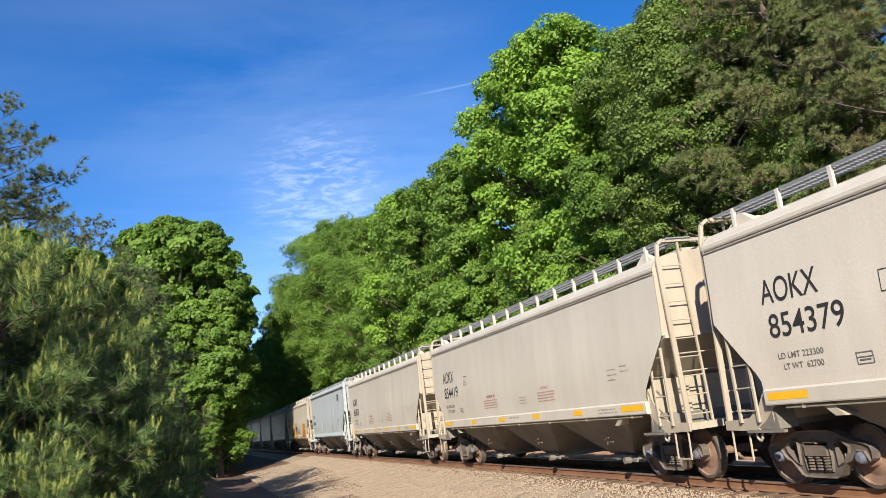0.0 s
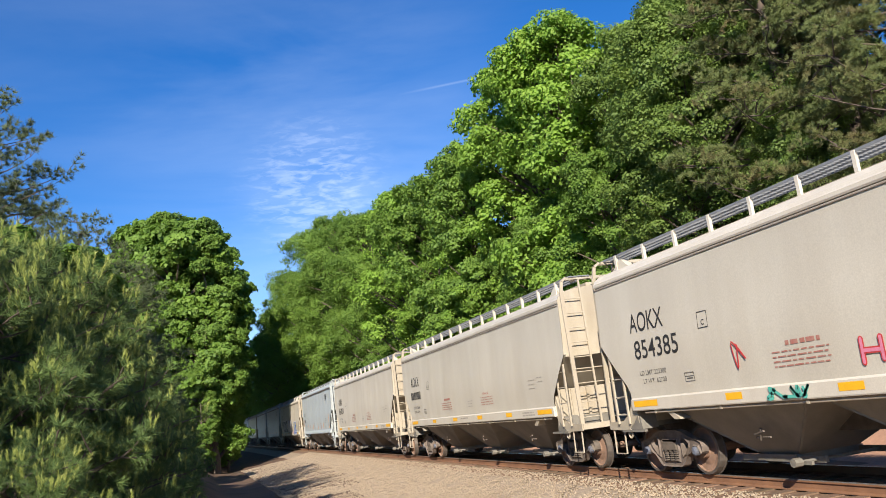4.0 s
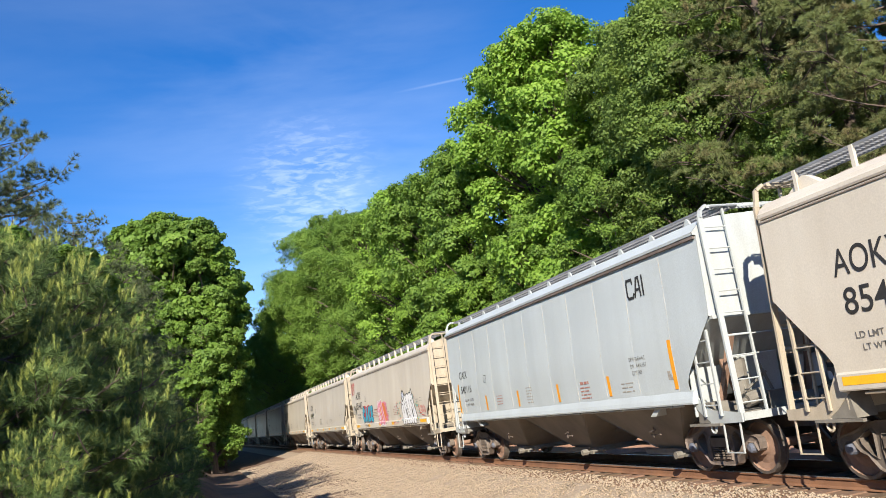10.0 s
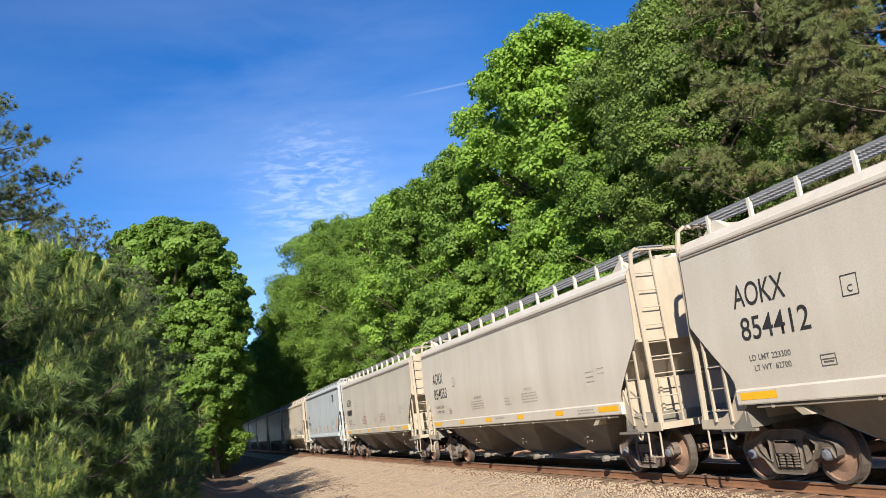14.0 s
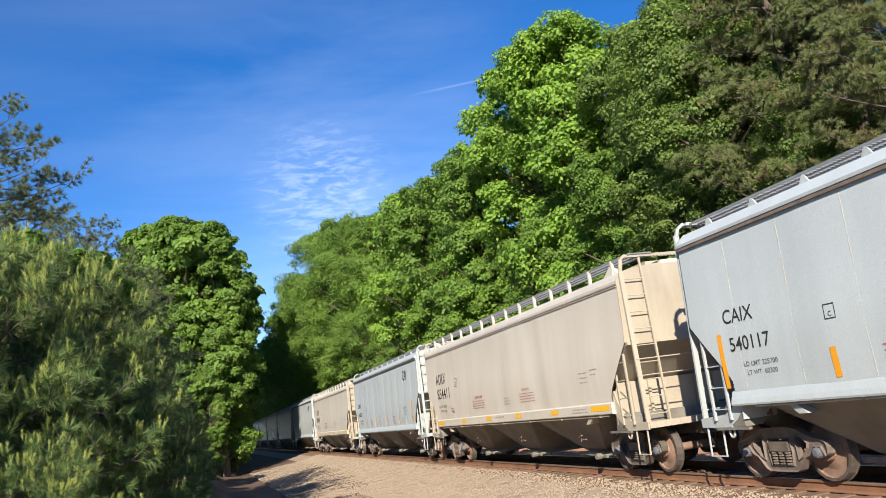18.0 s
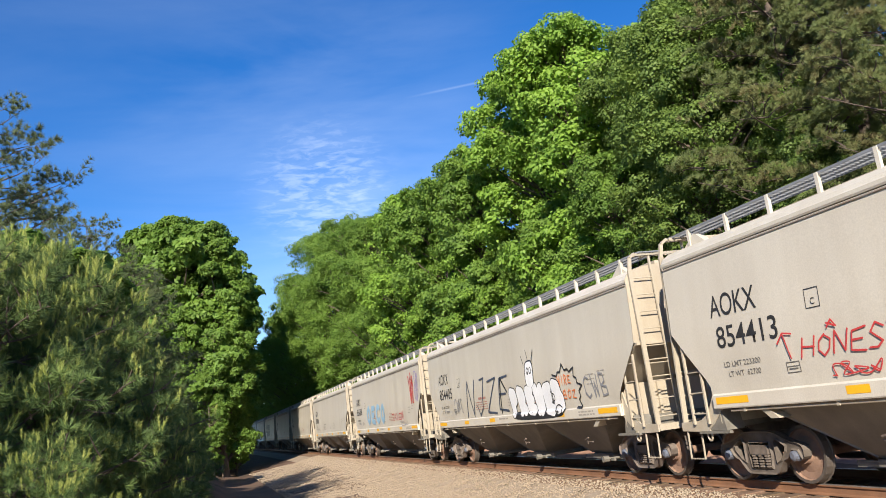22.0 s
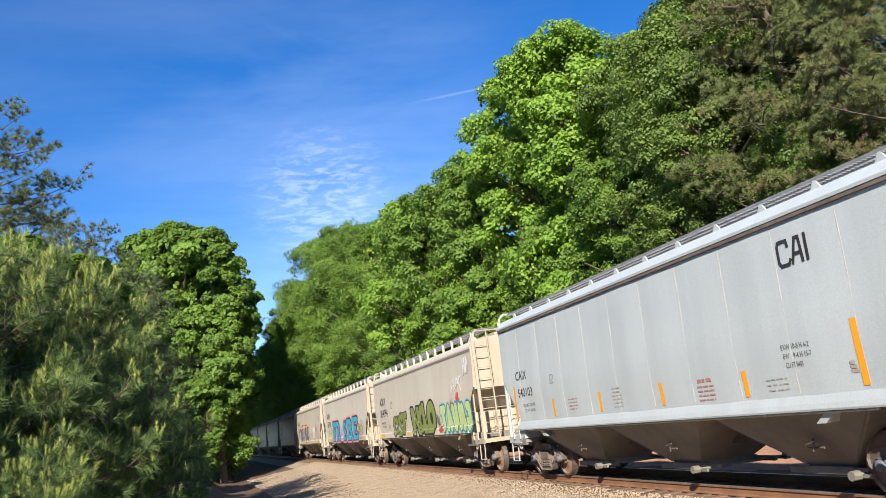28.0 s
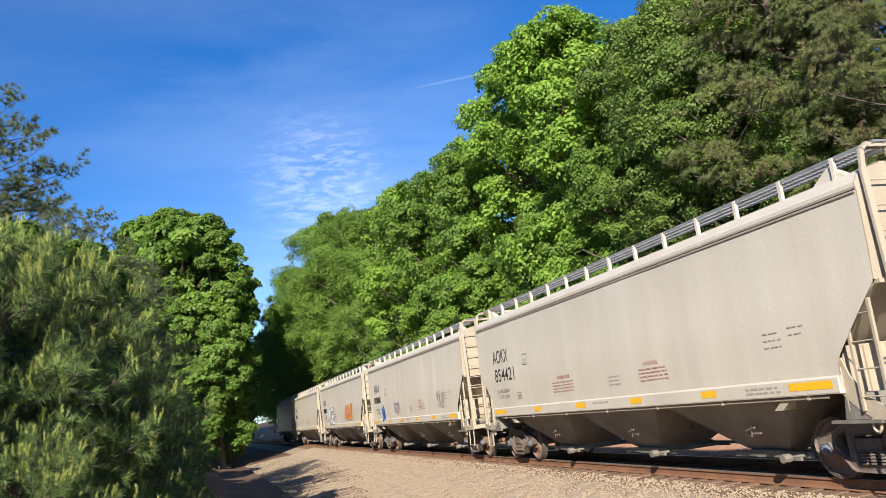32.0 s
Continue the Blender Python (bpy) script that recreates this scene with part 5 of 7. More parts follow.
def letter_car(car, kind, i):
    NOW[0] = kind
    num = NUMBERS.get(i)
    if kind == "a":
        stencil("reporting_mark", "AOKX", -6.84, 2.95, 0.40, M["black"], car, 1.27)
        if num:
            stencil("car_number", num, -6.75, 2.40, 0.385, M["black"], car, 1.60)
        else:
            bars("car_number", -6.88, 2.43, 1.5, 1, M["black"], car, 0.1, i, 0.3)
        stencil("load_print", "LD LMT 223300", -6.68, 2.06, 0.095, M["worn"], car, 0.98)
        stencil("load_print", "LT WT  62700", -6.60, 1.89, 0.095, M["worn"], car, 0.86)
        red = M["red"] if i not in (15, 16, 18, 30) else M["faded"]
        bars("warning_print", -2.3, 2.20, 0.75, 1, red, car, 0.09, i + 9, 0.07)
        bars("warning_print", -2.65, 2.10, 1.25, 4, red, car, 0.075, i + 1, 0.022)
        stencil("warning_heading", "WARNING", 1.95, 2.19, 0.08, red, car, 0.55)
        bars("warning_print", 1.75, 2.10, 1.05, 4, red, car, 0.075, i + 2, 0.022)
        bars("small_print", 0.4, 2.05, 0.5, 3, M["faded"], car, 0.085, i + 3, 0.02)
        bars("small_print", 5.75, 2.36, 0.42, 3, M["faded"], car, 0.11, i + 4, 0.018)
        bars("small_print", 6.35, 2.40, 0.36, 2, M["faded"], car, 0.11, i + 6, 0.018)
        plate(car, -4.46, 2.74, 0.30)
        frame_box(car, -5.12, 1.83)
    else:
        stencil("reporting_mark", "CAIX", -6.60, 2.74, 0.25, M["black"], car, 0.80)
        if num:
            stencil("car_number", num, -6.52, 2.26, 0.24, M["black"], car, 1.04)
        stencil("load_print", "LD LMT 225700", -6.25, 1.98, 0.08, M["worn"], car, 0.85)
        stencil("load_print", "LT WT  60300", -6.2, 1.83, 0.08, M["worn"], car, 0.75)
        bars("warning_print", -3.28, 2.0, 0.5, 4, M["red"], car, 0.08, i + 1, 0.022)
        bars("warning_print", 2.30, 1.98, 0.45, 1, M["red"], car, 0.09, i + 6, 0.06)
        bars("warning_print", 2.26, 1.89, 0.52, 4, M["red"], car, 0.08, i + 2, 0.025)
        bars("small_print", -1.0, 2.10, 0.42, 6, M["faded"], car, 0.08, i + 3, 0.022)
        bars("small_print", 4.2, 1.86, 0.5, 3, M["faded"], car, 0.085, i + 4, 0.022)
        for k, w in enumerate(("EXW 10-8 H 4-2", "EW    9-4 H 15-7", "CU FT 5403")):
            stencil("dimension_print", w, 4.70 + 0.02 * k, 2.30 - 0.14 * k, 0.085, M["worn"], car, (0.62, 0.62, 0.38)[k])
        owner_mark(car, 5.0, 3.57, 0.68)
        bars("emblem", 6.02, 1.95, 0.16, 3, M["faded"], car, 0.06, 3, 0.05)
        plate(car, -4.2, 2.48, 0.22)


def frame_box(car, x, z, w=0.30, h=0.17):
    """A small framed table with two ruled lines."""
    bm = bmesh.new()
    t = 0.012
    for a, b, c, d in ((0, w, 0, t), (0, w, h - t, h), (0, t, t, h - t), (w - t, w, t, h - t), (t, w - t, h * 0.55, h * 0.55 + t), (0.05, w - 0.05, h * 0.3, h * 0.3 + 0.02)):
        bm.faces.new([bm.verts.new((x + px, -skin_y(x + px, z + pz), z + pz)) for px, pz in ((a, c), (b, c), (b, d), (a, d))])
    part("stencilled_table", bm, M["worn"], car)


def plate(car, x, z, w=0.36):
    """A small square outline with a letter in it."""
    bm = bmesh.new()
    t = 0.012
    for a, b, c, d in ((0, w, 0, t), (0, w, w - t, w), (0, t, 0, w), (w - t, w, 0, w)):
        vs = [bm.verts.new((x + px, -skin_y(x + px, z + pz), z + pz)) for px, pz in ((a, c), (b, c), (b, d), (a, d))]
        bm.faces.new(vs)
    part("plate_outline", bm, M["black"], car)
    stencil("plate_letter", "C", x + w * 0.36, z + w * 0.18, w * 0.34, M["black"], car, w * 0.3)


def owner_mark(car, x, z, k=1.0):
    """The owner's large mark, as plain bent strokes."""
    bm = bmesh.new()

    def stroke(pts, w):
        for (ax, az), (bx, bz) in zip(pts, pts[1:]):
            d = math.hypot(bx - ax, bz - az)
            nx, nz = -(bz - az) / d * w / 2, (bx - ax) / d * w / 2
            ex, ez = (bx - ax) / d * w / 3, (bz - az) / d * w / 3
            q = [(ax + nx - ex, az + nz - ez), (ax - nx - ex, az - nz - ez), (bx - nx + ex, bz - nz + ez), (bx + nx + ex, bz + nz + ez)]
            bm.faces.new([bm.verts.new((x + u * k, -(skin_y(x + u * k, z + v * k) + 0.002), z + v * k)) for u, v in q])
    stroke([(0.36, 0.42), (0.34, 0.55), (0.06, 0.55), (0.02, 0.45), (0.02, 0.10), (0.08, 0.0), (0.34, 0.0), (0.40, 0.10)], 0.085)
    stroke([(0.46, 0.0), (0.62, 0.55), (0.74, 0.55), (0.78, 0.0)], 0.085)
    stroke([(0.56, 0.2), (0.76, 0.2)], 0.08)
    stroke([(0.94, 0.0), (0.94, 0.57)], 0.09)
    part("owner_mark", bm, M["black"], car, "bold black owner's mark")


# bare copies first, before any lettering goes on
CARS = []
for i, (k, s) in enumerate(car_places()):
    car = copy_thing(PROTO[k], Matrix())
    CARS.append((car, k, s))
for proto in PROTO.values():
    for ob in [*proto.children_recursive, proto]:
        bpy.data.objects.remove(ob)
for i, (car, k, s) in enumerate(CARS):
    letter_car(car, k, i)
    tagged(car, "beige covered hopper freight car with cream ends on the track" if k == "a" else "pale grey hopper freight car with white ends and orange stripes",
           "freight car", "train of hopper cars")


def motions():
    for car, k, s in CARS:
        walk(car, [(t, track_pose(s - travelled(t))) for t in [x * 1.0 for x in range(33)]])
    done = {}
    for car, k, s in CARS:
        for truck in car.children:
            if not truck.name.startswith("truck"):
                continue
            for w in truck.children:
                if not w.name.startswith("wheelset"):
                    continue
                key = round(w.location.x, 2)
                if key not in done:
                    loc = w.location.copy()
                    walk(w, [(f / 30, Matrix.Translation(loc) @ pose(0, 0, 0, 0, math.degrees(travelled(f / 30) / WHEEL_R))) for f in range(961)])
                    done[key] = w
                else:
                    src = done[key].animation_data
                    w.rotation_mode = "QUATERNION"
                    ad = w.animation_data_create()
                    ad.action = src.action
                    ad.action_slot = src.action_slot


# ---- spray paint on the cars ----


def paint(name, rgb):
    return mat(name, rgb, [c * 0.75 + 0.03 for c in rgb], rough=0.45, scale=2.5, amount=0.5, bump=0)


SP = {k: paint("spray_" + k, v) for k, v in dict(
    yellow=(0.72, 0.42, 0.05), navy=(0.025, 0.035, 0.16), red=(0.55, 0.05, 0.05), teal=(0.10, 0.45, 0.36), black=(0.02, 0.02, 0.022), white=(0.78, 0.78, 0.78),
    blue=(0.03, 0.13, 0.48), purple=(0.30, 0.22, 0.50), lilac=(0.50, 0.44, 0.55), cyan=(0.04, 0.38, 0.52), pink=(0.68, 0.22, 0.32), olive=(0.21, 0.25, 0.06), mint=(0.46, 0.58, 0.25),
    lime=(0.42, 0.50, 0.16), slate=(0.05, 0.065, 0.10), pale_blue=(0.30, 0.48, 0.62), orange=(0.70, 0.20, 0.06), grey=(0.24, 0.24, 0.25), straw=(0.66, 0.55, 0.20)).items()}


def paint_y(x, z):
    """The painted side: the buckled sheet, or the sill's face below it."""
    return max(skin_y(x, z), 1.63 if z < 1.64 else 0)


def lay(bm, car, name, material, lift, label=""):
    """Cuts flat paint (x, z in the plane, y its own small height) into strips and lays it on the curved side."""
    zs = [v.co.z for v in bm.verts]
    cuts = [z for z in np.arange(math.ceil(min(zs) / 0.15 + 0.01) * 0.15, max(zs) - 0.001, 0.15)]
    if min(zs) < 1.62 < max(zs):
        cuts += [1.60, 1.66]
    for z in cuts:
        bmesh.ops.bisect_plane(bm, geom=bm.verts[:] + bm.edges[:] + bm.faces[:], plane_co=(0, 0, z), plane_no=(0, 0, 1))
    xs = [v.co.x for v in bm.verts]
    for x in np.arange(math.ceil(min(xs) / 0.25 + 0.01) * 0.25, max(xs) - 0.001, 0.25):
        bmesh.ops.bisect_plane(bm, geom=bm.verts[:] + bm.edges[:] + bm.faces[:], plane_co=(x, 0, 0), plane_no=(1, 0, 0))
    for v in bm.verts:
        v.co.y = -(paint_y(v.co.x, v.co.z) + 0.003 + 0.55 * (lift + v.co.y))
    return part(name, bm, material, car, label)


# hand-drawn letters as strokes in a unit box
GLYPH = {
    "A": [[(0, 0), (0.45, 1), (1, 0)], [(0.2, 0.35), (0.8, 0.35)]], "B": [[(0.05, 0), (0.05, 1), (0.7, 0.95), (0.75, 0.6), (0.1, 0.5), (0.9, 0.4), (0.85, 0.05), (0.05, 0)]],
    "C": [[(0.95, 0.85), (0.5, 1), (0.1, 0.75), (0.1, 0.25), (0.5, 0), (0.95, 0.15)]], "E": [[(0.95, 1), (0.1, 0.95), (0.05, 0.05), (1, 0)], [(0.08, 0.5), (0.8, 0.5)]],
    "F": [[(0.95, 1), (0.1, 0.95), (0.05, 0)], [(0.08, 0.5), (0.75, 0.5)]], "H": [[(0, 0), (0.08, 1)], [(0.9, 0), (0.95, 1)], [(0.05, 0.5), (0.92, 0.5)]],
    "I": [[(0.5, 0), (0.5, 1)]], "J": [[(0.4, 1), (0.9, 1), (0.7, 0.15), (0.35, 0), (0.05, 0.25)]], "K": [[(0.05, 0), (0.1, 1)], [(0.9, 1), (0.12, 0.45), (1, 0)]],
    "L": [[(0.1, 1), (0.05, 0.03), (0.9, 0)]], "M": [[(0, 0), (0.15, 1), (0.5, 0.35), (0.85, 1), (1, 0)]], "N": [[(0, 0), (0.1, 1), (0.85, 0), (0.95, 1)]],
    "O": [[(0.5, 1), (0.1, 0.75), (0.1, 0.25), (0.5, 0), (0.9, 0.25), (0.9, 0.75), (0.5, 1)]], "P": [[(0.05, 0), (0.1, 1), (0.8, 0.92), (0.85, 0.6), (0.1, 0.48)]],
    "R": [[(0.05, 0), (0.1, 1), (0.8, 0.92), (0.85, 0.6), (0.15, 0.48), (0.95, 0)]], "S": [[(0.9, 0.9), (0.45, 1), (0.1, 0.75), (0.85, 0.35), (0.6, 0.02), (0.05, 0.1)]],
    "T": [[(0, 0.97), (1, 1)], [(0.5, 0.98), (0.45, 0)]], "U": [[(0.05, 1), (0.1, 0.2), (0.5, 0), (0.85, 0.2), (0.95, 1)]], "V": [[(0, 1), (0.5, 0), (1, 1)]],
    "W": [[(0, 1), (0.25, 0), (0.5, 0.7), (0.75, 0), (1, 1)]], "Y": [[(0, 1), (0.5, 0.5), (1, 1)], [(0.5, 0.5), (0.45, 0)]], "Z": [[(0.05, 0.95), (0.95, 1), (0.05, 0.05), (1, 0)]],
    "0": [[(0.5, 1), (0.1, 0.5), (0.5, 0), (0.9, 0.5), (0.5, 1)]], "1": [[(0.3, 0.8), (0.5, 1), (0.5, 0)]], "2": [[(0.1, 0.8), (0.5, 1), (0.85, 0.7), (0.05, 0.03), (0.95, 0)]], "7": [[(0, 1), (0.95, 1), (0.35, 0)]],
}


def strokes(lines, w, n=10):
    """Thick strokes with round ends; each piece lies a hair above the one before."""
    bm = bmesh.new()
    k = 0
    for line in lines:
        for i, (x, z) in enumerate(line):
            y = 0.0005 * (k % 7)
            k += 1
            bm.faces.new([bm.verts.new((x + w / 2 * math.cos(6.2832 * j / n), y, z + w / 2 * math.sin(6.2832 * j / n))) for j in range(n)])
            if i + 1 < len(line):
                u, v = line[i + 1]
                d = math.hypot(u - x, v - z) or 1e-6
                ox, oz = -(v - z) / d * w / 2, (u - x) / d * w / 2
                y = 0.0005 * (k % 7)
                k += 1
                bm.faces.new([bm.verts.new(c) for c in ((x + ox, y, z + oz), (x - ox, y, z - oz), (u - ox, y, v - oz), (u + ox, y, v + oz))])
    return bm


def word(car, text, x0, x1, z0, z1, coats, lean=0.0, wave=0.03, lift=0.012, seed=0, gap=0.16, swell=0.0, step=0.006, shift=(0, 0)):
    """A painted word, coat over coat: coats are (paint, stroke width) from the widest to the narrowest."""
    r = random.Random(seed + len(text))
    w = coats[-1][1] if len(coats) > 1 else coats[0][1]
    cell = (x1 - x0) / len(text)
    lines, letters = [], []
    for i, ch in enumerate(text):
        a = x0 + cell * (i + gap / 2) + w / 2
        b = x0 + cell * (i + 1 - gap / 2) - w / 2
        lo = z0 + w / 2 + r.uniform(0, wave)
        hi = z1 - w / 2 - r.uniform(0, wave) + swell * math.sin(math.pi * (i + 0.5) / len(text))
        letters.append(len(lines))
        for g in GLYPH[ch]:
            lines.append([(a + (b - a) * u + lean * (v - 0.5) + r.uniform(-1, 1) * 0.02 * cell, lo + (hi - lo) * v + r.uniform(-1, 1) * 0.02) for u, v in g])
    for k, (material, width) in enumerate(coats):
        nm = "painted_word" if k == len(coats) - 1 else "painted_outline"
        moved = [[(x + (shift[0] if k == 0 else 0), z + (shift[1] if k == 0 else 0)) for x, z in line] for line in lines]
        if width > 0.15:
            for i, (a, b) in enumerate(zip(letters, letters[1:] + [len(lines)])):
                lay(strokes(moved[a:b], width), car, "painted_letter" if nm == "painted_word" else nm, SP[material], lift + step * k + 0.00025 * (i % 2))
        else:
            lay(strokes(moved, width), car, nm, SP[material], lift + step * k)


# block letters as outlines in a unit box, each with the holes in it
BLOCK = {
    "F": ([(0, 1), (1, 1), (0.97, 0.72), (0.45, 0.74), (0.45, 0.58), (0.8, 0.58), (0.8, 0.36), (0.45, 0.36), (0.48, 0.12), (0.6, 0.1), (0.6, 0), (0, 0), (0, 0.1), (0.12, 0.12), (0.1, 0.85), (0, 0.85)], []),
    "R": ([(0, 1), (0.7, 1), (0.95, 0.85), (0.95, 0.58), (0.78, 0.47), (1, 0.1), (1, 0), (0.7, 0), (0.5, 0.36), (0.44, 0.36), (0.44, 0), (0, 0), (0, 0.12), (0.1, 0.14), (0.1, 0.85), (0, 0.85)],
          [[(0.42, 0.78), (0.6, 0.78), (0.64, 0.66), (0.58, 0.56), (0.42, 0.56)]]),
    "S": ([(0.95, 0.95), (0.75, 1), (0.72, 0.9), (0.4, 1), (0.1, 0.85), (0, 0.62), (0.15, 0.42), (0.6, 0.28), (0.62, 0.2), (0.5, 0.14), (0.3, 0.22), (0.05, 0.12), (0.05, 0), (0.8, 0), (1, 0.2), (0.95, 0.42), (0.6, 0.56), (0.38, 0.66), (0.45, 0.74), (0.65, 0.7), (0.68, 0.6), (0.95, 0.62)], []),
    "B": ([(0, 1), (0.7, 1), (0.95, 0.85), (0.92, 0.62), (0.78, 0.54), (1, 0.38), (1, 0.14), (0.82, 0), (0, 0), (0, 0.14), (0.1, 0.16), (0.1, 0.85), (0, 0.85)],
          [[(0.4, 0.78), (0.58, 0.78), (0.62, 0.7), (0.56, 0.62), (0.4, 0.62)], [(0.4, 0.42), (0.6, 0.42), (0.66, 0.3), (0.58, 0.2), (0.4, 0.2)]]),
    "E": ([(0, 1), (1, 1), (1, 0.7), (0.85, 0.7), (0.8, 0.8), (0.42, 0.8), (0.42, 0.6), (0.78, 0.6), (0.78, 0.4), (0.42, 0.4), (0.42, 0.2), (0.82, 0.2), (0.88, 0.3), (1, 0.3), (1, 0), (0, 0), (0, 0.12), (0.1, 0.14), (0.1, 0.86), (0, 0.86)], []),
    "N": ([(0, 1), (0.3, 1), (0.66, 0.45), (0.66, 1), (1, 1), (1, 0), (0.7, 0), (0.34, 0.55), (0.34, 0), (0, 0)], []),
    "O": ([(0.5 + 0.5 * math.cos(0.35 * k), 0.5 + 0.5 * math.sin(0.35 * k)) for k in range(18)], [[(0.52 + 0.15 * math.cos(0.63 * k), 0.46 + 0.2 * math.sin(0.63 * k)) for k in range(10)]]),
    "L": ([(0, 1), (0.38, 1), (0.38, 0.3), (1, 0.3), (1, 0), (0, 0)], []),
    "C": ([(0.95, 0.8), (0.6, 1), (0.2, 0.9), (0, 0.5), (0.15, 0.12), (0.5, 0), (1, 0.15), (0.9, 0.4), (0.6, 0.3), (0.42, 0.36), (0.4, 0.6), (0.55, 0.72), (0.9, 0.6)], []),
    "Y": ([(0, 1), (0.35, 1), (0.5, 0.7), (0.68, 1), (1, 1), (0.66, 0.45), (0.66, 0), (0.34, 0), (0.34, 0.45)], []),
    "T": ([(0, 1), (0.3, 0.95), (1, 1), (1, 0.7), (0.68, 0.75), (0.64, 0), (0.32, 0), (0.34, 0.72), (0, 0.68)], []),
    "K": ([(0, 1), (0.34, 1), (0.34, 0.66), (0.66, 1), (1, 1), (0.6, 0.5), (1, 0), (0.66, 0), (0.34, 0.4), (0.34, 0), (0, 0)], []),
    "A": ([(0.3, 1), (0.7, 1), (1, 0), (0.7, 0), (0.62, 0.22), (0.38, 0.22), (0.3, 0), (0, 0)], [[(0.42, 0.4), (0.58, 0.4), (0.5, 0.7)]]),
    "Z": ([(0, 1), (1, 1), (1, 0.75), (0.42, 0.26), (1, 0.26), (1, 0), (0, 0), (0, 0.25), (0.56, 0.74), (0, 0.74)], []),
}


def patch_of(car, pts, material, lift, name="painted_patch"):
    """A flat area of paint with a drawn outline."""
    bm = bmesh.new()
    bm.faces.new([bm.verts.new((x, 0, z)) for x, z in pts])
    return lay(bm, car, name, SP[material], lift)


def block(car, ch, x0, x1, z0, z1, fill, coats, lean=0.0, lift=0.012, shade=None, drop=(0.09, 0.05), rise=0.0):
    """One block letter: outline coats from the widest inwards, a dropped shade, the letter and its holes."""
    outer, holes = BLOCK[ch]

    def at(p):
        u, v = p
        return x0 + (x1 - x0) * u + lean * (v - 0.5), z0 + (z1 - z0 + rise * u) * v
    line = [at(p) for p in outer]
    for k, (material, w) in enumerate(coats):
        lay(strokes([line + line[:1]], w, 8), car, "painted_outline", SP[material], lift + 0.0035 * k)
    top = lift + 0.0035 * len(coats)
    if shade:
        patch_of(car, [(x + drop[0], z + drop[1]) for x, z in line], shade, top, "painted_shade")
        lay(strokes([[(x + drop[0] / 2, z + drop[1] / 2) for x, z in line]], abs(drop[0]), 6), car, "painted_shade", SP[shade], top + 0.001)
        top += 0.0055
    patch_of(car, line, fill, top, "painted_letter")
    for hole in holes:
        patch_of(car, [at(p) for p in hole], shade or coats[-1][0], top + 0.0035, "painted_gap")


def specks(car, x0, x1, z0, z1, materials, n, seed, w=0.06, lift=0.010):
    """Small scattered dabs of paint, one layer a colour."""
    r = random.Random(seed)
    dabs = {}
    for k in range(n):
        x, z = r.uniform(x0, x1), r.uniform(z0, z1)
        dabs.setdefault(materials[k % len(materials)], []).append([(x, z), (x + r.uniform(-0.04, 0.04), z + r.uniform(0.01, 0.06))])
    for k, (m, d) in enumerate(dabs.items()):
        tagged(lay(strokes(d, w, 6), car, "painted_dots", SP[m], lift + 0.002 * k), kind="stuff")


def lines_of(car, pts, material, w, lift=0.030, name="painted_line"):
    ob = lay(strokes(pts, w, 6), car, name, SP[material], lift)
    return tagged(ob, kind="stuff") if len(pts) > 9 else ob


def ring(x, z, rx, rz, n=16, tilt=0.0):
    return [(x + rx * math.cos(6.2832 * i / n) + tilt * rz * math.sin(6.2832 * i / n), z + rz * math.sin(6.2832 * i / n)) for i in range(n + 1)]


def cloud(car, x0, x1, z0, z1, material, seed=0, jag=0.12, lift=0.014, n=46):
    """A soft-edged patch of paint with an uneven outline."""
    r = random.Random(seed)
    bm = bmesh.new()
    vs = []
    for i in range(n):
        a = 2 * math.pi * i / n
        k = 1 - jag * r.random()
        c, s = math.cos(a), math.sin(a)
        c, s = math.copysign(abs(c) ** 0.6, c), math.copysign(abs(s) ** 0.6, s)
        vs.append(bm.verts.new(((x0 + x1) / 2 + (x1 - x0) / 2 * c * k, 0, (z0 + z1) / 2 + (z1 - z0) / 2 * s * k)))
    bm.faces.new(vs)
    return lay(bm, car, "paint_cloud", SP[material], lift)


def scribble(car, x0, x1, z0, z1, material, letters, seed=0, w=0.035, lift=0.026):
    """A hand-drawn tag: one looping line."""
    r = random.Random(seed)
    bm = bmesh.new()
    pts = []
    for k in range(letters):
        a = x0 + (x1 - x0) * k / letters
        b = x0 + (x1 - x0) * (k + 0.9) / letters
        for _ in range(5):
            pts.append((r.uniform(a, b), r.choice((z0, z1, r.uniform(z0, z1)))))
    fine = []
    for i in range(len(pts) - 1):
        p, q = pts[max(i - 1, 0)], pts[i]
        s, t = pts[i + 1], pts[min(i + 2, len(pts) - 1)]
        for j in range(6):
            u = j / 6
            fine.append(tuple(0.5 * (2 * q[m] + (s[m] - p[m]) * u + (2 * p[m] - 5 * q[m] + 4 * s[m] - t[m]) * u * u + (3 * q[m] - p[m] - 3 * s[m] + t[m]) * u ** 3) for m in (0, 1)))
    last = None
    for i in range(len(fine) - 1):
        (ax, az), (bx, bz) = fine[i], fine[i + 1]
        d = math.hypot(bx - ax, bz - az) or 1e-6
        nx, nz = -(bz - az) / d * w / 2, (bx - ax) / d * w / 2
        pair = [bm.verts.new((x, -(paint_y(x, z) + 0.004 + 0.55 * lift), z)) for x, z in ((bx + nx, bz + nz), (bx - nx, bz - nz))]
        if last:
            bm.faces.new((last[0], pair[0], pair[1], last[1]))
        last = pair
    return part("scrawled_tag", bm, SP[material], car)


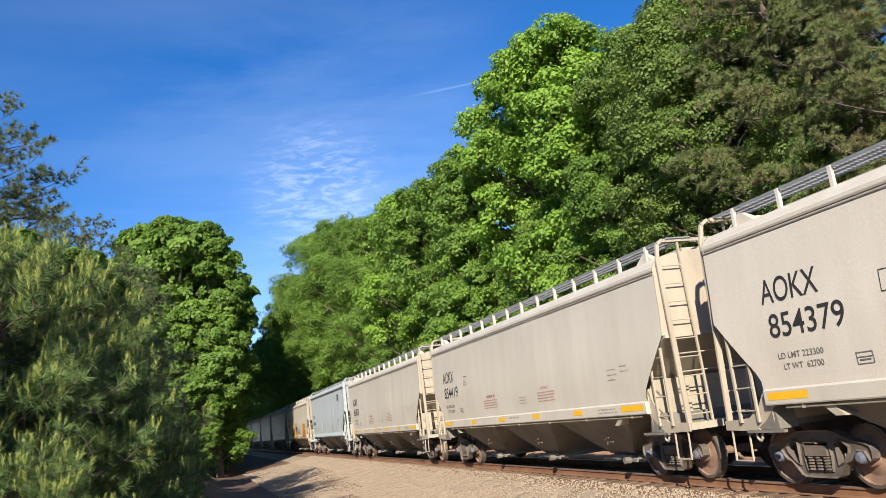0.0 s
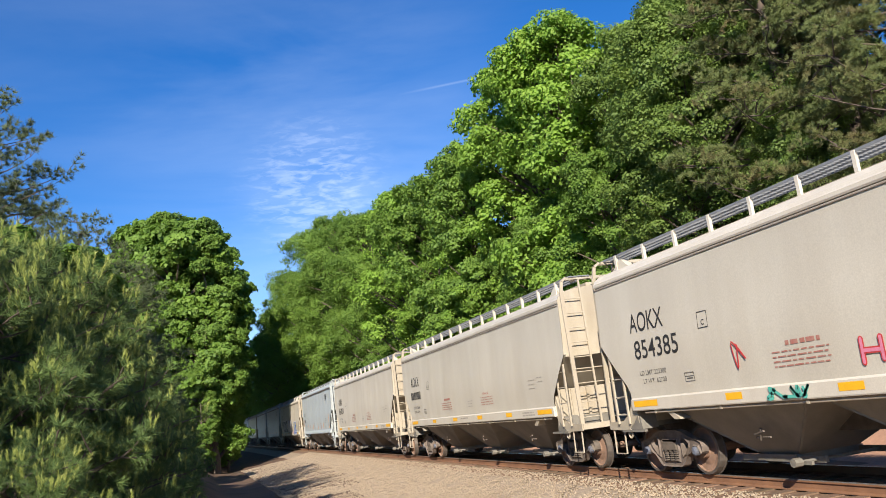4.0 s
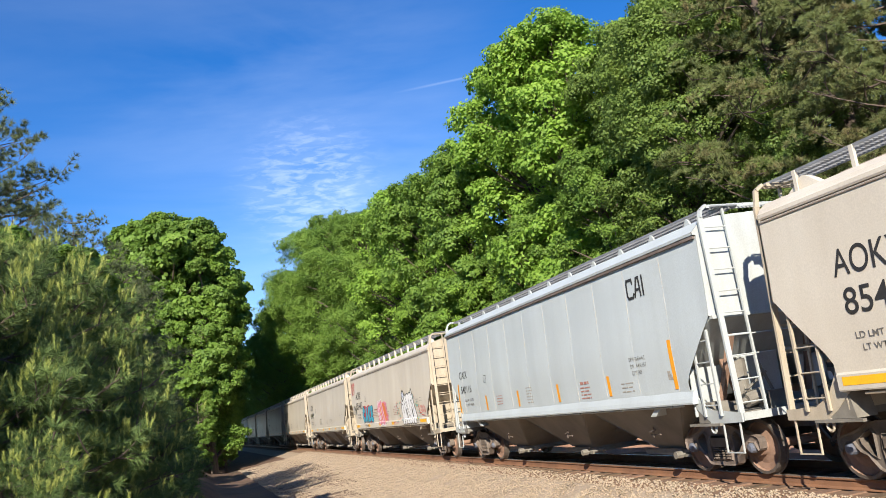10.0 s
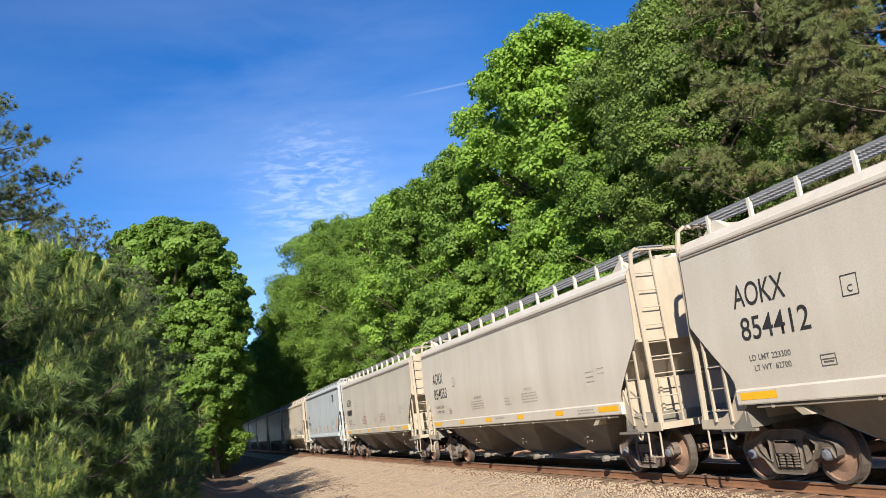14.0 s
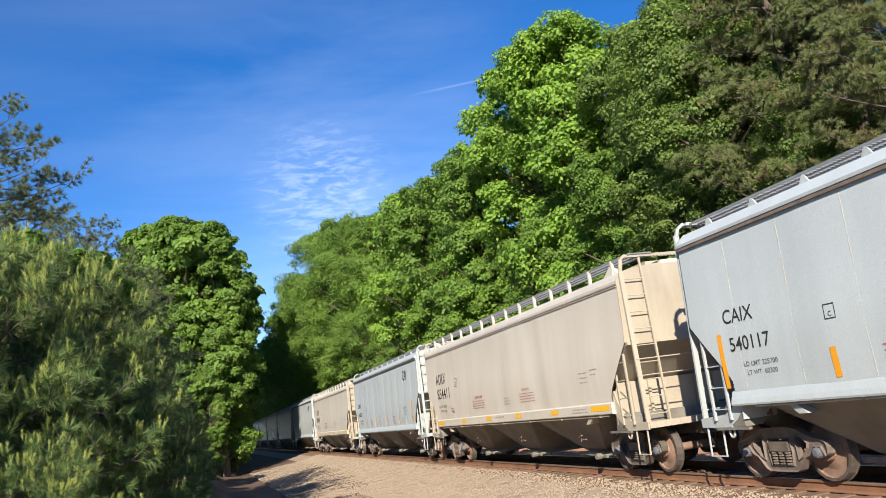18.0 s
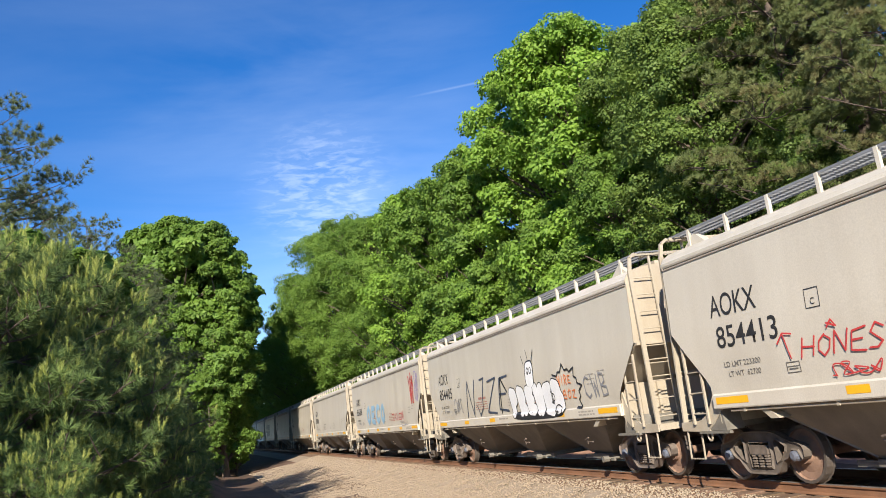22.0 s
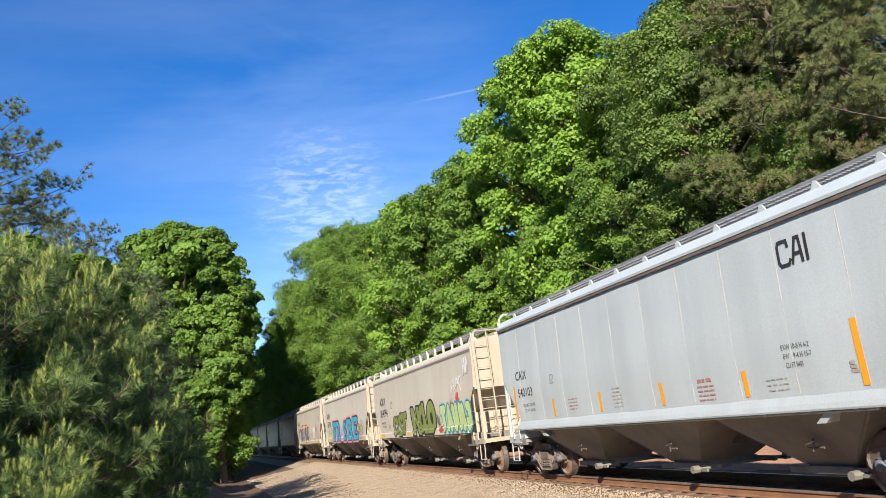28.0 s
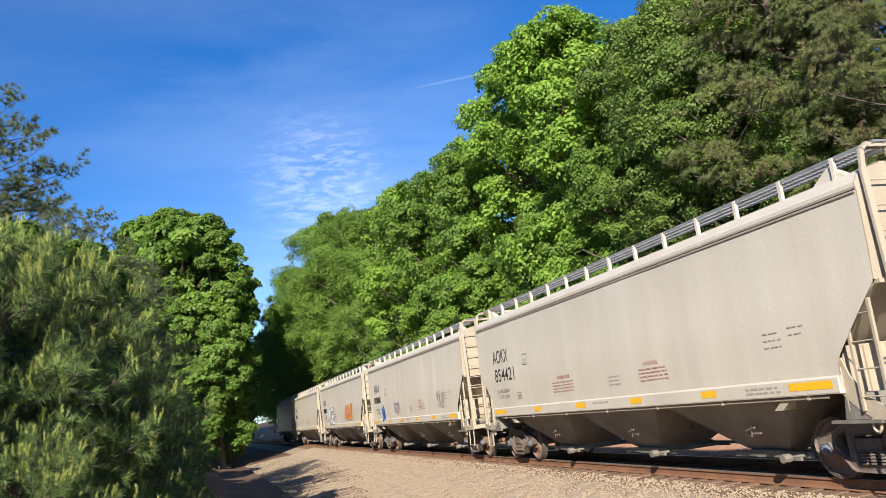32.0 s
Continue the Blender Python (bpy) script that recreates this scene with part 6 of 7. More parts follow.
def graffiti():
    NOW[0] = "a"
    g = [c[0] for c in CARS]
    note = {
        4: "beige hopper car with large yellow and navy graffiti", 5: "beige hopper car with small red and teal tags",
        9: "beige hopper car with black, white and blue graffiti pieces", 14: "beige hopper car with cyan, red and white bubble graffiti",
        21: "beige hopper car with a blue tag and black scrawls", 27: "beige hopper car with a faint red scrawl",
        28: "beige hopper car with grey scrawl and a white bubble piece", 29: "beige hopper car with pale blue and red graffiti",
        33: "beige hopper car with grey block lettering sprayed on it", 36: "beige hopper car with olive and mint green graffiti",
        37: "beige hopper car with huge cyan graffiti edged in pink", 38: "beige hopper car with dark slate graffiti edged in red",
        41: "beige hopper car with small blue tag marks", 42: "beige hopper car with purple and orange graffiti panels"}
    for i, t in note.items():
        g[i]["label"] = t
    c = g[0]
    scribble(c, -4.3, -2.2, 1.42, 1.58, "black", 5, 1, 0.03)
    scribble(c, -4.6, -2.0, 1.9, 2.3, "grey", 4, 2, 0.02)
    c = g[4]
    cloud(c, -4.45, -0.2, 1.42, 2.78, "cyan", 4, 0.22, 0.006, 70)
    cloud(c, -4.2, 0.45, 1.42, 2.55, "slate", 5, 0.25, 0.009, 60)
    cloud(c, -0.75, 0.45, 1.95, 2.45, "navy", 7, 0.3, 0.0105)
    cloud(c, -0.1, 0.75, 1.42, 2.0, "teal", 9, 0.4, 0.0075)
    block(c, "T", -3.95, -2.85, 1.42, 2.72, "yellow", [("red", 0.10), ("slate", 0.05)], 0.12, 0.012, "slate", (0.12, -0.02))
    block(c, "C", -4.28, -3.72, 1.55, 2.62, "yellow", [("red", 0.09)], 0.1, 0.012)
    block(c, "N", -2.75, -1.45, 1.42, 2.72, "yellow", [("red", 0.10)], 0.15, 0.013, "slate", (0.12, -0.03))
    block(c, "Z", -1.55, -0.45, 1.44, 2.66, "yellow", [("red", 0.10)], -0.1, 0.014, "slate", (0.10, -0.03))
    for k in range(5):
        x = -0.62 + 0.27 * k
        patch_of(c, ring(x, 1.66 + 0.03 * k, 0.17, 0.25 - 0.025 * k, 12, -0.4)[:-1], "yellow", 0.0235 + 0.0012 * k)
        lines_of(c, [ring(x, 1.66 + 0.03 * k, 0.17, 0.25 - 0.025 * k, 12, -0.4)], "red", 0.025, 0.0295)
        lines_of(c, [[(-0.45 + 0.22 * k, 2.18 - 0.03 * k), (-0.42 + 0.22 * k, 2.06 - 0.03 * k)]], "yellow", 0.08, 0.024)
    word(c, "PARE", -0.35, 0.35, 2.48, 2.80, [("teal", 0.035)], 0.05)
    word(c, "CH", -4.75, -4.45, 2.30, 2.62, [("grey", 0.022)], 0.05)
    lines_of(c, [[(-4.6, 2.25), (-4.45, 1.95), (-4.4, 1.6), (-4.3, 1.5)], [(-4.5, 2.2), (-4.35, 1.8)]], "slate", 0.02, 0.03)
    word(c, "SCO", 0.32, 1.02, 2.32, 2.62, [("black", 0.024)], 0.05)
    lines_of(c, [ring(0.86, 2.5, 0.16, 0.18), [(0.86, 2.5), (0.87, 2.51)], ring(1.25, 2.2, 0.15, 0.17), [(1.25, 2.2), (1.26, 2.21)]], "black", 0.022, 0.034)
    word(c, "JUMB", 0.40, 1.15, 2.10, 2.34, [("red", 0.022)], 0.05)
    word(c, "SKHY", 0.85, 1.9, 1.92, 2.18, [("black", 0.022)], 0.05)
    word(c, "SPEAKER", 1.1, 2.7, 1.70, 1.93, [("black", 0.022)], 0.05)
    cloud(c, 4.1, 6.4, 1.42, 1.80, "teal", 7, 0.5, 0.008)
    cloud(c, 5.5, 6.4, 1.60, 2.12, "teal", 8, 0.5, 0.009)
    word(c, "KAR", 4.2, 6.35, 1.50, 2.50, [("red", 0.40), ("yellow", 0.30)], 0.0, 0.04, swell=0.06)
    word(c, "NWM", 4.3, 6.3, 1.42, 1.72, [("red", 0.05)], 0.0, 0.04, lift=0.026)
    scribble(c, 4.3, 6.2, 1.5, 2.2, "orange", 6, 8, 0.03, 0.028)
    scribble(c, 2.9, 4.0, 1.40, 1.50, "grey", 6, 9, 0.02)
    scribble(c, -7.8, -7.0, 3.55, 3.8, "red", 3, 10, 0.03)
    c = g[5]
    word(c, "HOES", -0.9, 1.1, 1.78, 2.15, [("red", 0.09), ("pink", 0.05)])
    scribble(c, -3.6, -3.2, 1.8, 2.4, "red", 1, 3, 0.03)
    scribble(c, 3.0, 4.1, 1.75, 2.25, "black", 4, 4, 0.03)
    scribble(c, -2.9, -1.9, 1.42, 1.58, "teal", 4, 5, 0.05)
    c = g[9]
    cloud(c, -5.5, -1.4, 1.60, 2.72, "lilac", 11, 0.30, 0.008)
    for ch, a, b, zt in (("K", -5.3, -4.4, 2.72), ("E", -4.35, -3.6, 2.68), ("A", -3.7, -2.85, 2.66), ("Z", -2.8, -1.45, 2.80)):
        block(c, ch, a, b, 1.66, zt, "black", [("white", 0.16)], 0.12, 0.012)
    word(c, "PRENR", -1.05, 2.2, 1.62, 2.70, [("blue", 0.40), ("white", 0.31)], -0.2, 0.04, gap=0.02, swell=0.05)
    lines_of(c, [[(0.02 - 0.12, 2.42), (0.02 + 0.12, 2.30)], [(0.02 - 0.12, 2.30), (0.02 + 0.12, 2.42)], [(0.02, 2.26), (0.02, 2.46)]], "blue", 0.025)
    cloud(c, 3.0, 4.2, 1.62, 2.45, "straw", 12, 0.35, 0.008)
    cloud(c, 4.9, 6.25, 1.58, 2.42, "straw", 13, 0.40, 0.008)
    mass = [(0, 0.97), (0.82, 0.98), (0.77, 0.85), (0.84, 0.72), (0.95, 0.66), (0.86, 0.58), (0.84, 0.45), (0.92, 0.25), (0.97, 0.14), (0.97, 0.05), (0.9, 0), (0.82, 0.05), (0.75, 0), (0.65, 0.06), (0.55, 0), (0.45, 0.07),
            (0.38, 0), (0.28, 0.06), (0.2, 0), (0.1, 0.03), (0.07, 0.12), (0.1, 0.2), (0.03, 0.3), (0, 0.45), (0.05, 0.58), (0.09, 0.65), (0.05, 0.8)]

    def on(p):
        return 3.55 + 2.40 * p[0], 1.43 + 1.10 * p[1]
    edge = [on(p) for p in mass]
    lay(strokes([edge + edge[:1]], 0.12, 8), c, "painted_outline", SP["white"], 0.012)
    patch_of(c, edge, "blue", 0.0165, "painted_letter")
    for gap in ([(0.41, 0.9), (0.5, 0.9), (0.56, 0.42), (0.52, 0.32), (0.45, 0.5), (0.39, 0.78)], [(0.64, 0.9), (0.74, 0.93), (0.70, 0.78), (0.65, 0.7)], [(0.13, 0.93), (0.22, 0.94), (0.18, 0.84), (0.14, 0.82)]):
        patch_of(c, [on(p) for p in gap], "straw", 0.020)
        lines_of(c, [[on(p) for p in gap + gap[:1]]], "white", 0.035, 0.0235)
    lines_of(c, [[on(p) for p in q] for q in ([(0.11, 0.9), (0.16, 0.7), (0.13, 0.55), (0.2, 0.45), (0.3, 0.2)], [(0.28, 0.95), (0.27, 0.8), (0.34, 0.66), (0.4, 0.6)], [(0.18, 0.4), (0.26, 0.5), (0.30, 0.3), (0.22, 0.25)],
             [(0.34, 0.62), (0.32, 0.3), (0.42, 0.2), (0.5, 0.22)], [(0.6, 0.95), (0.62, 0.65), (0.66, 0.45), (0.63, 0.2)], [(0.66, 0.45), (0.72, 0.3), (0.80, 0.16)], [(0.07, 0.15), (0.5, 0.16), (0.97, 0.17)],
             [(-0.08, 0.96), (0.4, 0.98), (0.90, 1.02)])], "white", 0.04, 0.0265)
    scribble(c, -4.0, -2.0, 1.40, 1.56, "black", 6, 13, 0.02)
    word(c, "2012", 2.9, 3.42, 1.50, 1.66, [("red", 0.022)])
    scribble(c, 6.4, 7.0, 1.8, 2.0, "grey", 4, 14, 0.010)
    scribble(c, 7.2, 7.6, 3.3, 3.6, "grey", 4, 15, 0.010)
    c = g[14]
    cloud(c, -5.4, -2.5, 1.6, 2.6, "red", 15, 0.45, 0.008)
    word(c, "CAKE", -5.2, -2.6, 1.66, 2.5, [("slate", 0.31), ("cyan", 0.23)], 0.1)
    cloud(c, -1.75, 0.75, 1.44, 2.62, "pink", 19, 0.35, 0.007, 60)
    cloud(c, -1.5, 0.4, 1.50, 2.55, "orange", 16, 0.4, 0.009)
    for q in ([(-1.35, 2.55), (-1.15, 2.66), (-0.65, 1.45), (-1.0, 1.45)], [(-0.85, 2.62), (-0.6, 2.66), (0.05, 1.45), (-0.4, 1.45)], [(-1.4, 2.0), (-1.2, 2.1), (-0.95, 1.75), (-1.2, 1.75)]):
        patch_of(c, q, "pink", 0.013 + 0.001 * q[0][0])
        lines_of(c, [q + q[:1]], "white", 0.05, 0.019)
    r = random.Random(5)
    dots = {}
    for k in range(70):
        a = r.uniform(2.4, 3.4) if k % 2 else r.uniform(5.2, 6.2)
        z = r.uniform(1.5, 2.4) if k % 2 else r.uniform(1.5, 2.75 - (a - 5.2) * 0.7)
        dots.setdefault(("teal", "red", "straw", "teal", "grey")[k % 5], []).append([(a, z), (a + 0.03, z + 0.02)])
    for m, d in dots.items():
        lines_of(c, d, m, 0.05, 0.008, "painted_dots")
    hull = [(3.42, 1.58), (3.33, 2.1), (3.42, 2.32), (3.45, 2.5), (3.70, 2.58), (3.85, 2.52), (3.98, 2.70), (4.15, 2.52), (4.3, 2.62), (4.5, 2.66), (4.66, 2.6), (4.8, 2.68), (4.98, 2.66), (5.06, 2.84), (5.25, 2.55), (5.5, 2.1), (5.72, 1.68), (5.66, 1.5), (4.6, 1.5)]
    lay(strokes([hull + hull[:1]], 0.10, 8), c, "painted_outline", SP["black"], 0.012)
    patch_of(c, hull, "white", 0.0165, "painted_letter")
    for q in ([(4.08, 2.15), (4.22, 2.0), (4.34, 1.68), (4.24, 1.66), (4.12, 1.9)], [(4.98, 2.15), (5.12, 2.0), (5.2, 1.68), (5.1, 1.66), (5.0, 1.9)]):
        patch_of(c, q, "black", 0.020)
    lines_of(c, [[(3.42, 2.3), (3.65, 2.25), (3.8, 1.85)], [(3.95, 2.55), (3.95, 2.2), (4.15, 1.68)], [(3.98, 2.25), (4.15, 2.35), (4.55, 1.75)], [(4.2, 2.5), (4.7, 1.7)], [(4.66, 2.6), (4.68, 2.2), (4.85, 1.8)], [(4.92, 2.3), (5.05, 2.4), (5.15, 2.1)], [(5.05, 2.7), (5.4, 1.7)]], "black", 0.028, 0.0235)
    for k in range(6):
        cloud(c, 3.50 + 0.37 * k, 3.84 + 0.37 * k, 1.40, 1.64, "black", 90 + k, 0.05, 0.020, 14)
        cloud(c, 3.53 + 0.37 * k, 3.83 + 0.37 * k, 1.43, 1.63, "white", 96 + k, 0.05, 0.026, 14)
    lines_of(c, [ring(3.70, 2.62, 0.19, 0.22)], "black", 0.06, 0.026)
    cloud(c, 3.52, 3.88, 2.41, 2.83, "white", 17, 0.04, 0.022, 20)
    scribble(c, 3.6, 3.8, 2.55, 2.72, "blue", 2, 17, 0.02, 0.030)
    word(c, "LOYO", 6.2, 7.1, 1.78, 2.12, [("red", 0.035)], -0.1)
    lines_of(c, [[(6.5, 1.74), (6.95, 1.70)]], "red", 0.03)
    word(c, "2017", 1.75, 2.55, 1.42, 1.57, [("red", 0.02)])
    word(c, "2017", -4.7, -3.9, 1.42, 1.56, [("black", 0.02)])
    scribble(c, -7.9, -7.0, 3.3, 3.9, "red", 4, 19, 0.03)
    scribble(c, -7.6, -6.6, 2.2, 2.6, "black", 4, 20, 0.035)
    c = g[21]
    cloud(c, 1.5, 3.6, 1.62, 2.32, "lilac", 21, 0.4, 0.008)
    word(c, "VEAT", 1.55, 3.5, 1.64, 2.3, [("blue", 0.17), ("straw", 0.10)], 0.1)
    scribble(c, 4.1, 5.1, 1.76, 2.0, "black", 4, 22, 0.022)
    scribble(c, 5.3, 6.9, 1.70, 2.12, "black", 6, 23, 0.025)
    scribble(c, 6.75, 7.75, 2.75, 3.75, "black", 3, 24, 0.03)
    scribble(c, 2.2, 3.7, 1.42, 1.56, "teal", 6, 25, 0.03)
    word(c, "TWSK", -2.55, -1.75, 1.42, 1.66, [("red", 0.03)], 0.05, lift=0.03)
    scribble(c, -5.6, -5.2, 1.42, 1.56, "blue", 3, 26, 0.02)
    scribble(c, -4.9, -4.3, 1.42, 1.58, "blue", 3, 27, 0.03)
    scribble(c, -0.8, -0.2, 1.84, 2.04, "lilac", 4, 28, 0.014)
    c = g[27]
    word(c, "HONEST", -4.72, -2.75, 1.98, 2.38, [("red", 0.028)], 0.08, 0.06, gap=0.05)
    scribble(c, -4.3, -3.2, 1.72, 1.88, "red", 4, 26, 0.022)
    lines_of(c, [[(-5.2, 2.3), (-5.05, 2.45), (-4.85, 2.42)], [(-5.05, 2.45), (-4.95, 2.05)], [(-4.1, 2.42), (-4.0, 2.52), (-3.92, 2.42), (-4.1, 2.48)], [(-2.95, 2.5), (-2.7, 2.5), (-2.3, 2.62), (-2.2, 2.66), (-2.3, 2.3)],
                 [(-2.7, 2.4), (-2.65, 1.95)], [(-2.75, 2.3), (-2.5, 2.32)], [(-2.75, 2.2), (-2.5, 2.22)], [(-1.98, 2.22), (-1.96, 2.2)]], "red", 0.028)
    c = g[28]
    word(c, "NJZE", -3.6, 0.6, 1.62, 2.9, [("slate", 0.06)], 0.2, 0.1)
    lines_of(c, [[(-0.2, 1.7), (-0.05, 2.75), (0.45, 2.3)]], "black", 0.07)
    scribble(c, -5.0, -4.0, 1.85, 2.3, "grey", 4, 28, 0.025)
    cloud(c, 0.8, 4.3, 1.42, 1.70, "black", 29, 0.1, 0.008)
    word(c, "PREWEB", 0.65, 4.35, 1.48, 2.42, [("black", 0.38), ("white", 0.32)], -0.15, 0.05, gap=-0.05)
    cloud(c, 2.02, 2.62, 2.30, 3.06, "black", 30, 0.04, 0.020, 24)
    cloud(c, 2.06, 2.58, 2.30, 3.02, "white", 30, 0.04, 0.024, 24)
    lines_of(c, [ring(2.24, 2.76, 0.06, 0.09, 10), ring(2.42, 2.76, 0.06, 0.09, 10), [(2.24, 2.70), (2.25, 2.72)], [(2.42, 2.70), (2.43, 2.72)], [(2.0, 2.95), (1.85, 3.2)], [(2.3, 3.08), (2.2, 3.35)], [(2.55, 3.0), (2.7, 3.3)],
                 ring(4.0, 1.62, 0.2, 0.13, 12), ring(3.75, 1.95, 0.10, 0.10, 10)], "black", 0.03)
    star = []
    for k in range(9):
        a = 2.4 - k * 0.37
        star += [(4.55 + (0.80 if k % 2 else 0.95) * math.cos(a), 2.02 + (0.6 if k % 2 else 0.74) * math.sin(a)), (4.55 + 0.72 * math.cos(a - 0.18), 2.02 + 0.56 * math.sin(a - 0.18))]
    lines_of(c, [star], "black", 0.045, 0.012)
    word(c, "WIRE", 4.1, 4.9, 2.20, 2.48, [("orange", 0.03)], 0.0)
    word(c, "BOZ", 4.35, 5.1, 1.85, 2.12, [("orange", 0.03)], 0.0)
    word(c, "CWB", 5.55, 6.8, 1.80, 2.38, [("grey", 0.045)], -0.1)
    c = g[29]
    word(c, "OECO", -3.9, 1.0, 1.76, 2.85, [("pale_blue", 0.27)], 0.1, 0.05)
    word(c, "TAVEM", 2.4, 4.8, 1.74, 2.28, [("red", 0.035)], 0.05, 0.12, gap=0.05)
    scribble(c, 6.1, 7.1, 2.6, 3.7, "red", 4, 35, 0.04)
    scribble(c, 7.2, 7.9, 2.7, 3.75, "purple", 4, 36, 0.028)
    scribble(c, 4.0, 5.6, 1.62, 1.8, "grey", 6, 37, 0.02)
    c = g[33]
    for k, t in enumerate(("HMTEEE", "EBOSSS")):
        word(c, t, -5.2, 0.4, 2.75 - 0.85 * k, 3.5 - 0.85 * k, [("slate", 0.20), ("grey", 0.13)], 0.1, 0.06)
    c = g[36]
    for ch, a, b, z0, z1 in (("C", -4.15, -3.3, 1.44, 2.34), ("Y", -3.45, -2.95, 1.55, 2.32), ("S", -3.0, -2.2, 1.44, 2.44), ("T", -2.5, -1.40, 1.50, 2.46)):
        block(c, ch, a, b, z0, z1, "olive", [("black", 0.10)], 0.08, 0.012 + 0.0012 * (a + 5))
    for ch, a, b, z0, z1, q in (("N", -0.45, 1.0, 1.42, 2.58, 0.0), ("O", 0.75, 1.75, 1.50, 2.62, 0.0015), ("L", 1.45, 2.4, 1.46, 2.70, 0.003), ("O", 2.1, 3.3, 1.44, 2.72, 0.0045)):
        block(c, ch, a, b, z0, z1, "olive", [("black", 0.16)], 0.0 if ch == "O" else -0.25, 0.012 + q, "black", (-0.12, -0.03))
    specks(c, -4.3, -1.0, 1.45, 2.1, ("pale_blue", "white", "pale_blue", "lime"), 14, 71, 0.06, 0.034)
    specks(c, -0.9, 2.0, 1.45, 2.7, ("pale_blue", "white"), 12, 72, 0.06, 0.034)
    scribble(c, 3.3, 3.9, 1.75, 2.1, "black", 4, 37, 0.022)
    for a, b, z in ((3.6, 4.3, 1.72), (5.3, 5.75, 2.72), (6.0, 6.7, 2.92), (7.2, 7.8, 2.3)):
        cloud(c, a, b, 1.42, z, "red", int(a * 10), 0.5, 0.008)
    word(c, "TAUMJ", 4.0, 7.85, 1.42, 2.46, [("cyan", 0.50), ("slate", 0.40), ("mint", 0.34)], -0.1, 0.04, gap=0.0, step=0.005)
    scribble(c, 5.6, 6.9, 2.9, 3.3, "white", 4, 39, 0.04)
    scribble(c, 7.2, 7.9, 3.4, 3.9, "white", 4, 40, 0.04)
    c = g[37]
    cloud(c, -4.6, 1.5, 1.42, 2.3, "lilac", 40, 0.2, 0.006)
    cloud(c, 1.2, 6.4, 1.42, 2.2, "lilac", 41, 0.25, 0.0065)
    for ch, a, b, z1 in (("F", -4.42, -3.0, 2.66), ("R", -2.95, -1.55, 2.66), ("S", -0.12, 1.05, 2.62), ("B", 1.45, 2.95, 2.68), ("E", 3.25, 4.95, 2.72)):
        block(c, ch, a, b, 1.43, z1, "cyan", [("pink", 0.34), ("slate", 0.12)], 0.0, 0.010 + 0.0006 * (a + 5), "slate", (0.16, 0.05))
    specks(c, -1.5, -0.15, 1.45, 2.3, ("purple", "lilac", "pink"), 40, 73, 0.10, 0.012)
    specks(c, -5.0, -4.35, 1.45, 2.2, ("purple", "lilac"), 22, 74, 0.10, 0.012)
    dots = []
    for k in range(26):
        a, z = random.Random(k).uniform(5.1, 6.3), random.Random(k + 50).uniform(1.45, 2.0)
        dots.append([(a, z), (a + 0.06, z + 0.05)])
    lines_of(c, dots, "purple", 0.05, 0.012, "painted_dots")
    for a, z, rx, rz in ((5.46, 2.06, 0.32, 0.28), (6.19, 1.98, 0.27, 0.26)):
        cloud(c, a - rx, a + rx, z - rz, z + rz, "lime", 42, 0.06, 0.018, 24)
        lines_of(c, [ring(a, z, rx * 0.95, rz * 0.95)], "olive", 0.05, 0.022)
    scribble(c, 5.36, 5.58, 1.98, 2.14, "black", 2, 43, 0.06)
    lines_of(c, [ring(6.05, 2.30, 0.12, 0.22), ring(6.45, 2.15, 0.2, 0.35)], "grey", 0.03, 0.012)
    cloud(c, -5.3, -4.5, 1.62, 2.34, "lime", 43, 0.10, 0.018)
    cloud(c, -5.55, -4.75, 1.42, 1.72, "lime", 44, 0.15, 0.015)
    lines_of(c, [ring(-4.9, 1.98, 0.38, 0.34)], "olive", 0.03, 0.022)
    c = g[38]
    cloud(c, -5.4, 1.1, 1.40, 3.05, "red", 44, 0.15, 0.004, 70)
    cloud(c, -5.25, 0.9, 1.42, 2.95, "straw", 45, 0.15, 0.009, 70)
    for k, (a, b, m) in enumerate(((-5.0, -3.9, "slate"), (-3.8, -3.1, "slate"), (-3.0, -1.9, "grey"), (-1.8, -0.8, "slate"), (-0.7, 0.5, "slate"))):
        cloud(c, a - 0.05, b + 0.05, 1.5, 2.80 + 0.03 * k, "white", 46 + k, 0.12, 0.014)
        cloud(c, a, b, 1.54, 2.75 + 0.03 * k, m, 46 + k, 0.12, 0.019)
        mx, mz = (a + b) / 2, 2.1
        lines_of(c, [[(mx, mz - 0.4), (mx, mz + 0.5)], [(mx - 0.3, mz - 0.15), (mx + 0.3, mz + 0.15)]], "white", 0.035, 0.024)
    word(c, "JSY", 3.3, 4.85, 1.70, 2.62, [("red", 0.30), ("white", 0.25)], -0.12, 0.04, gap=0.0)
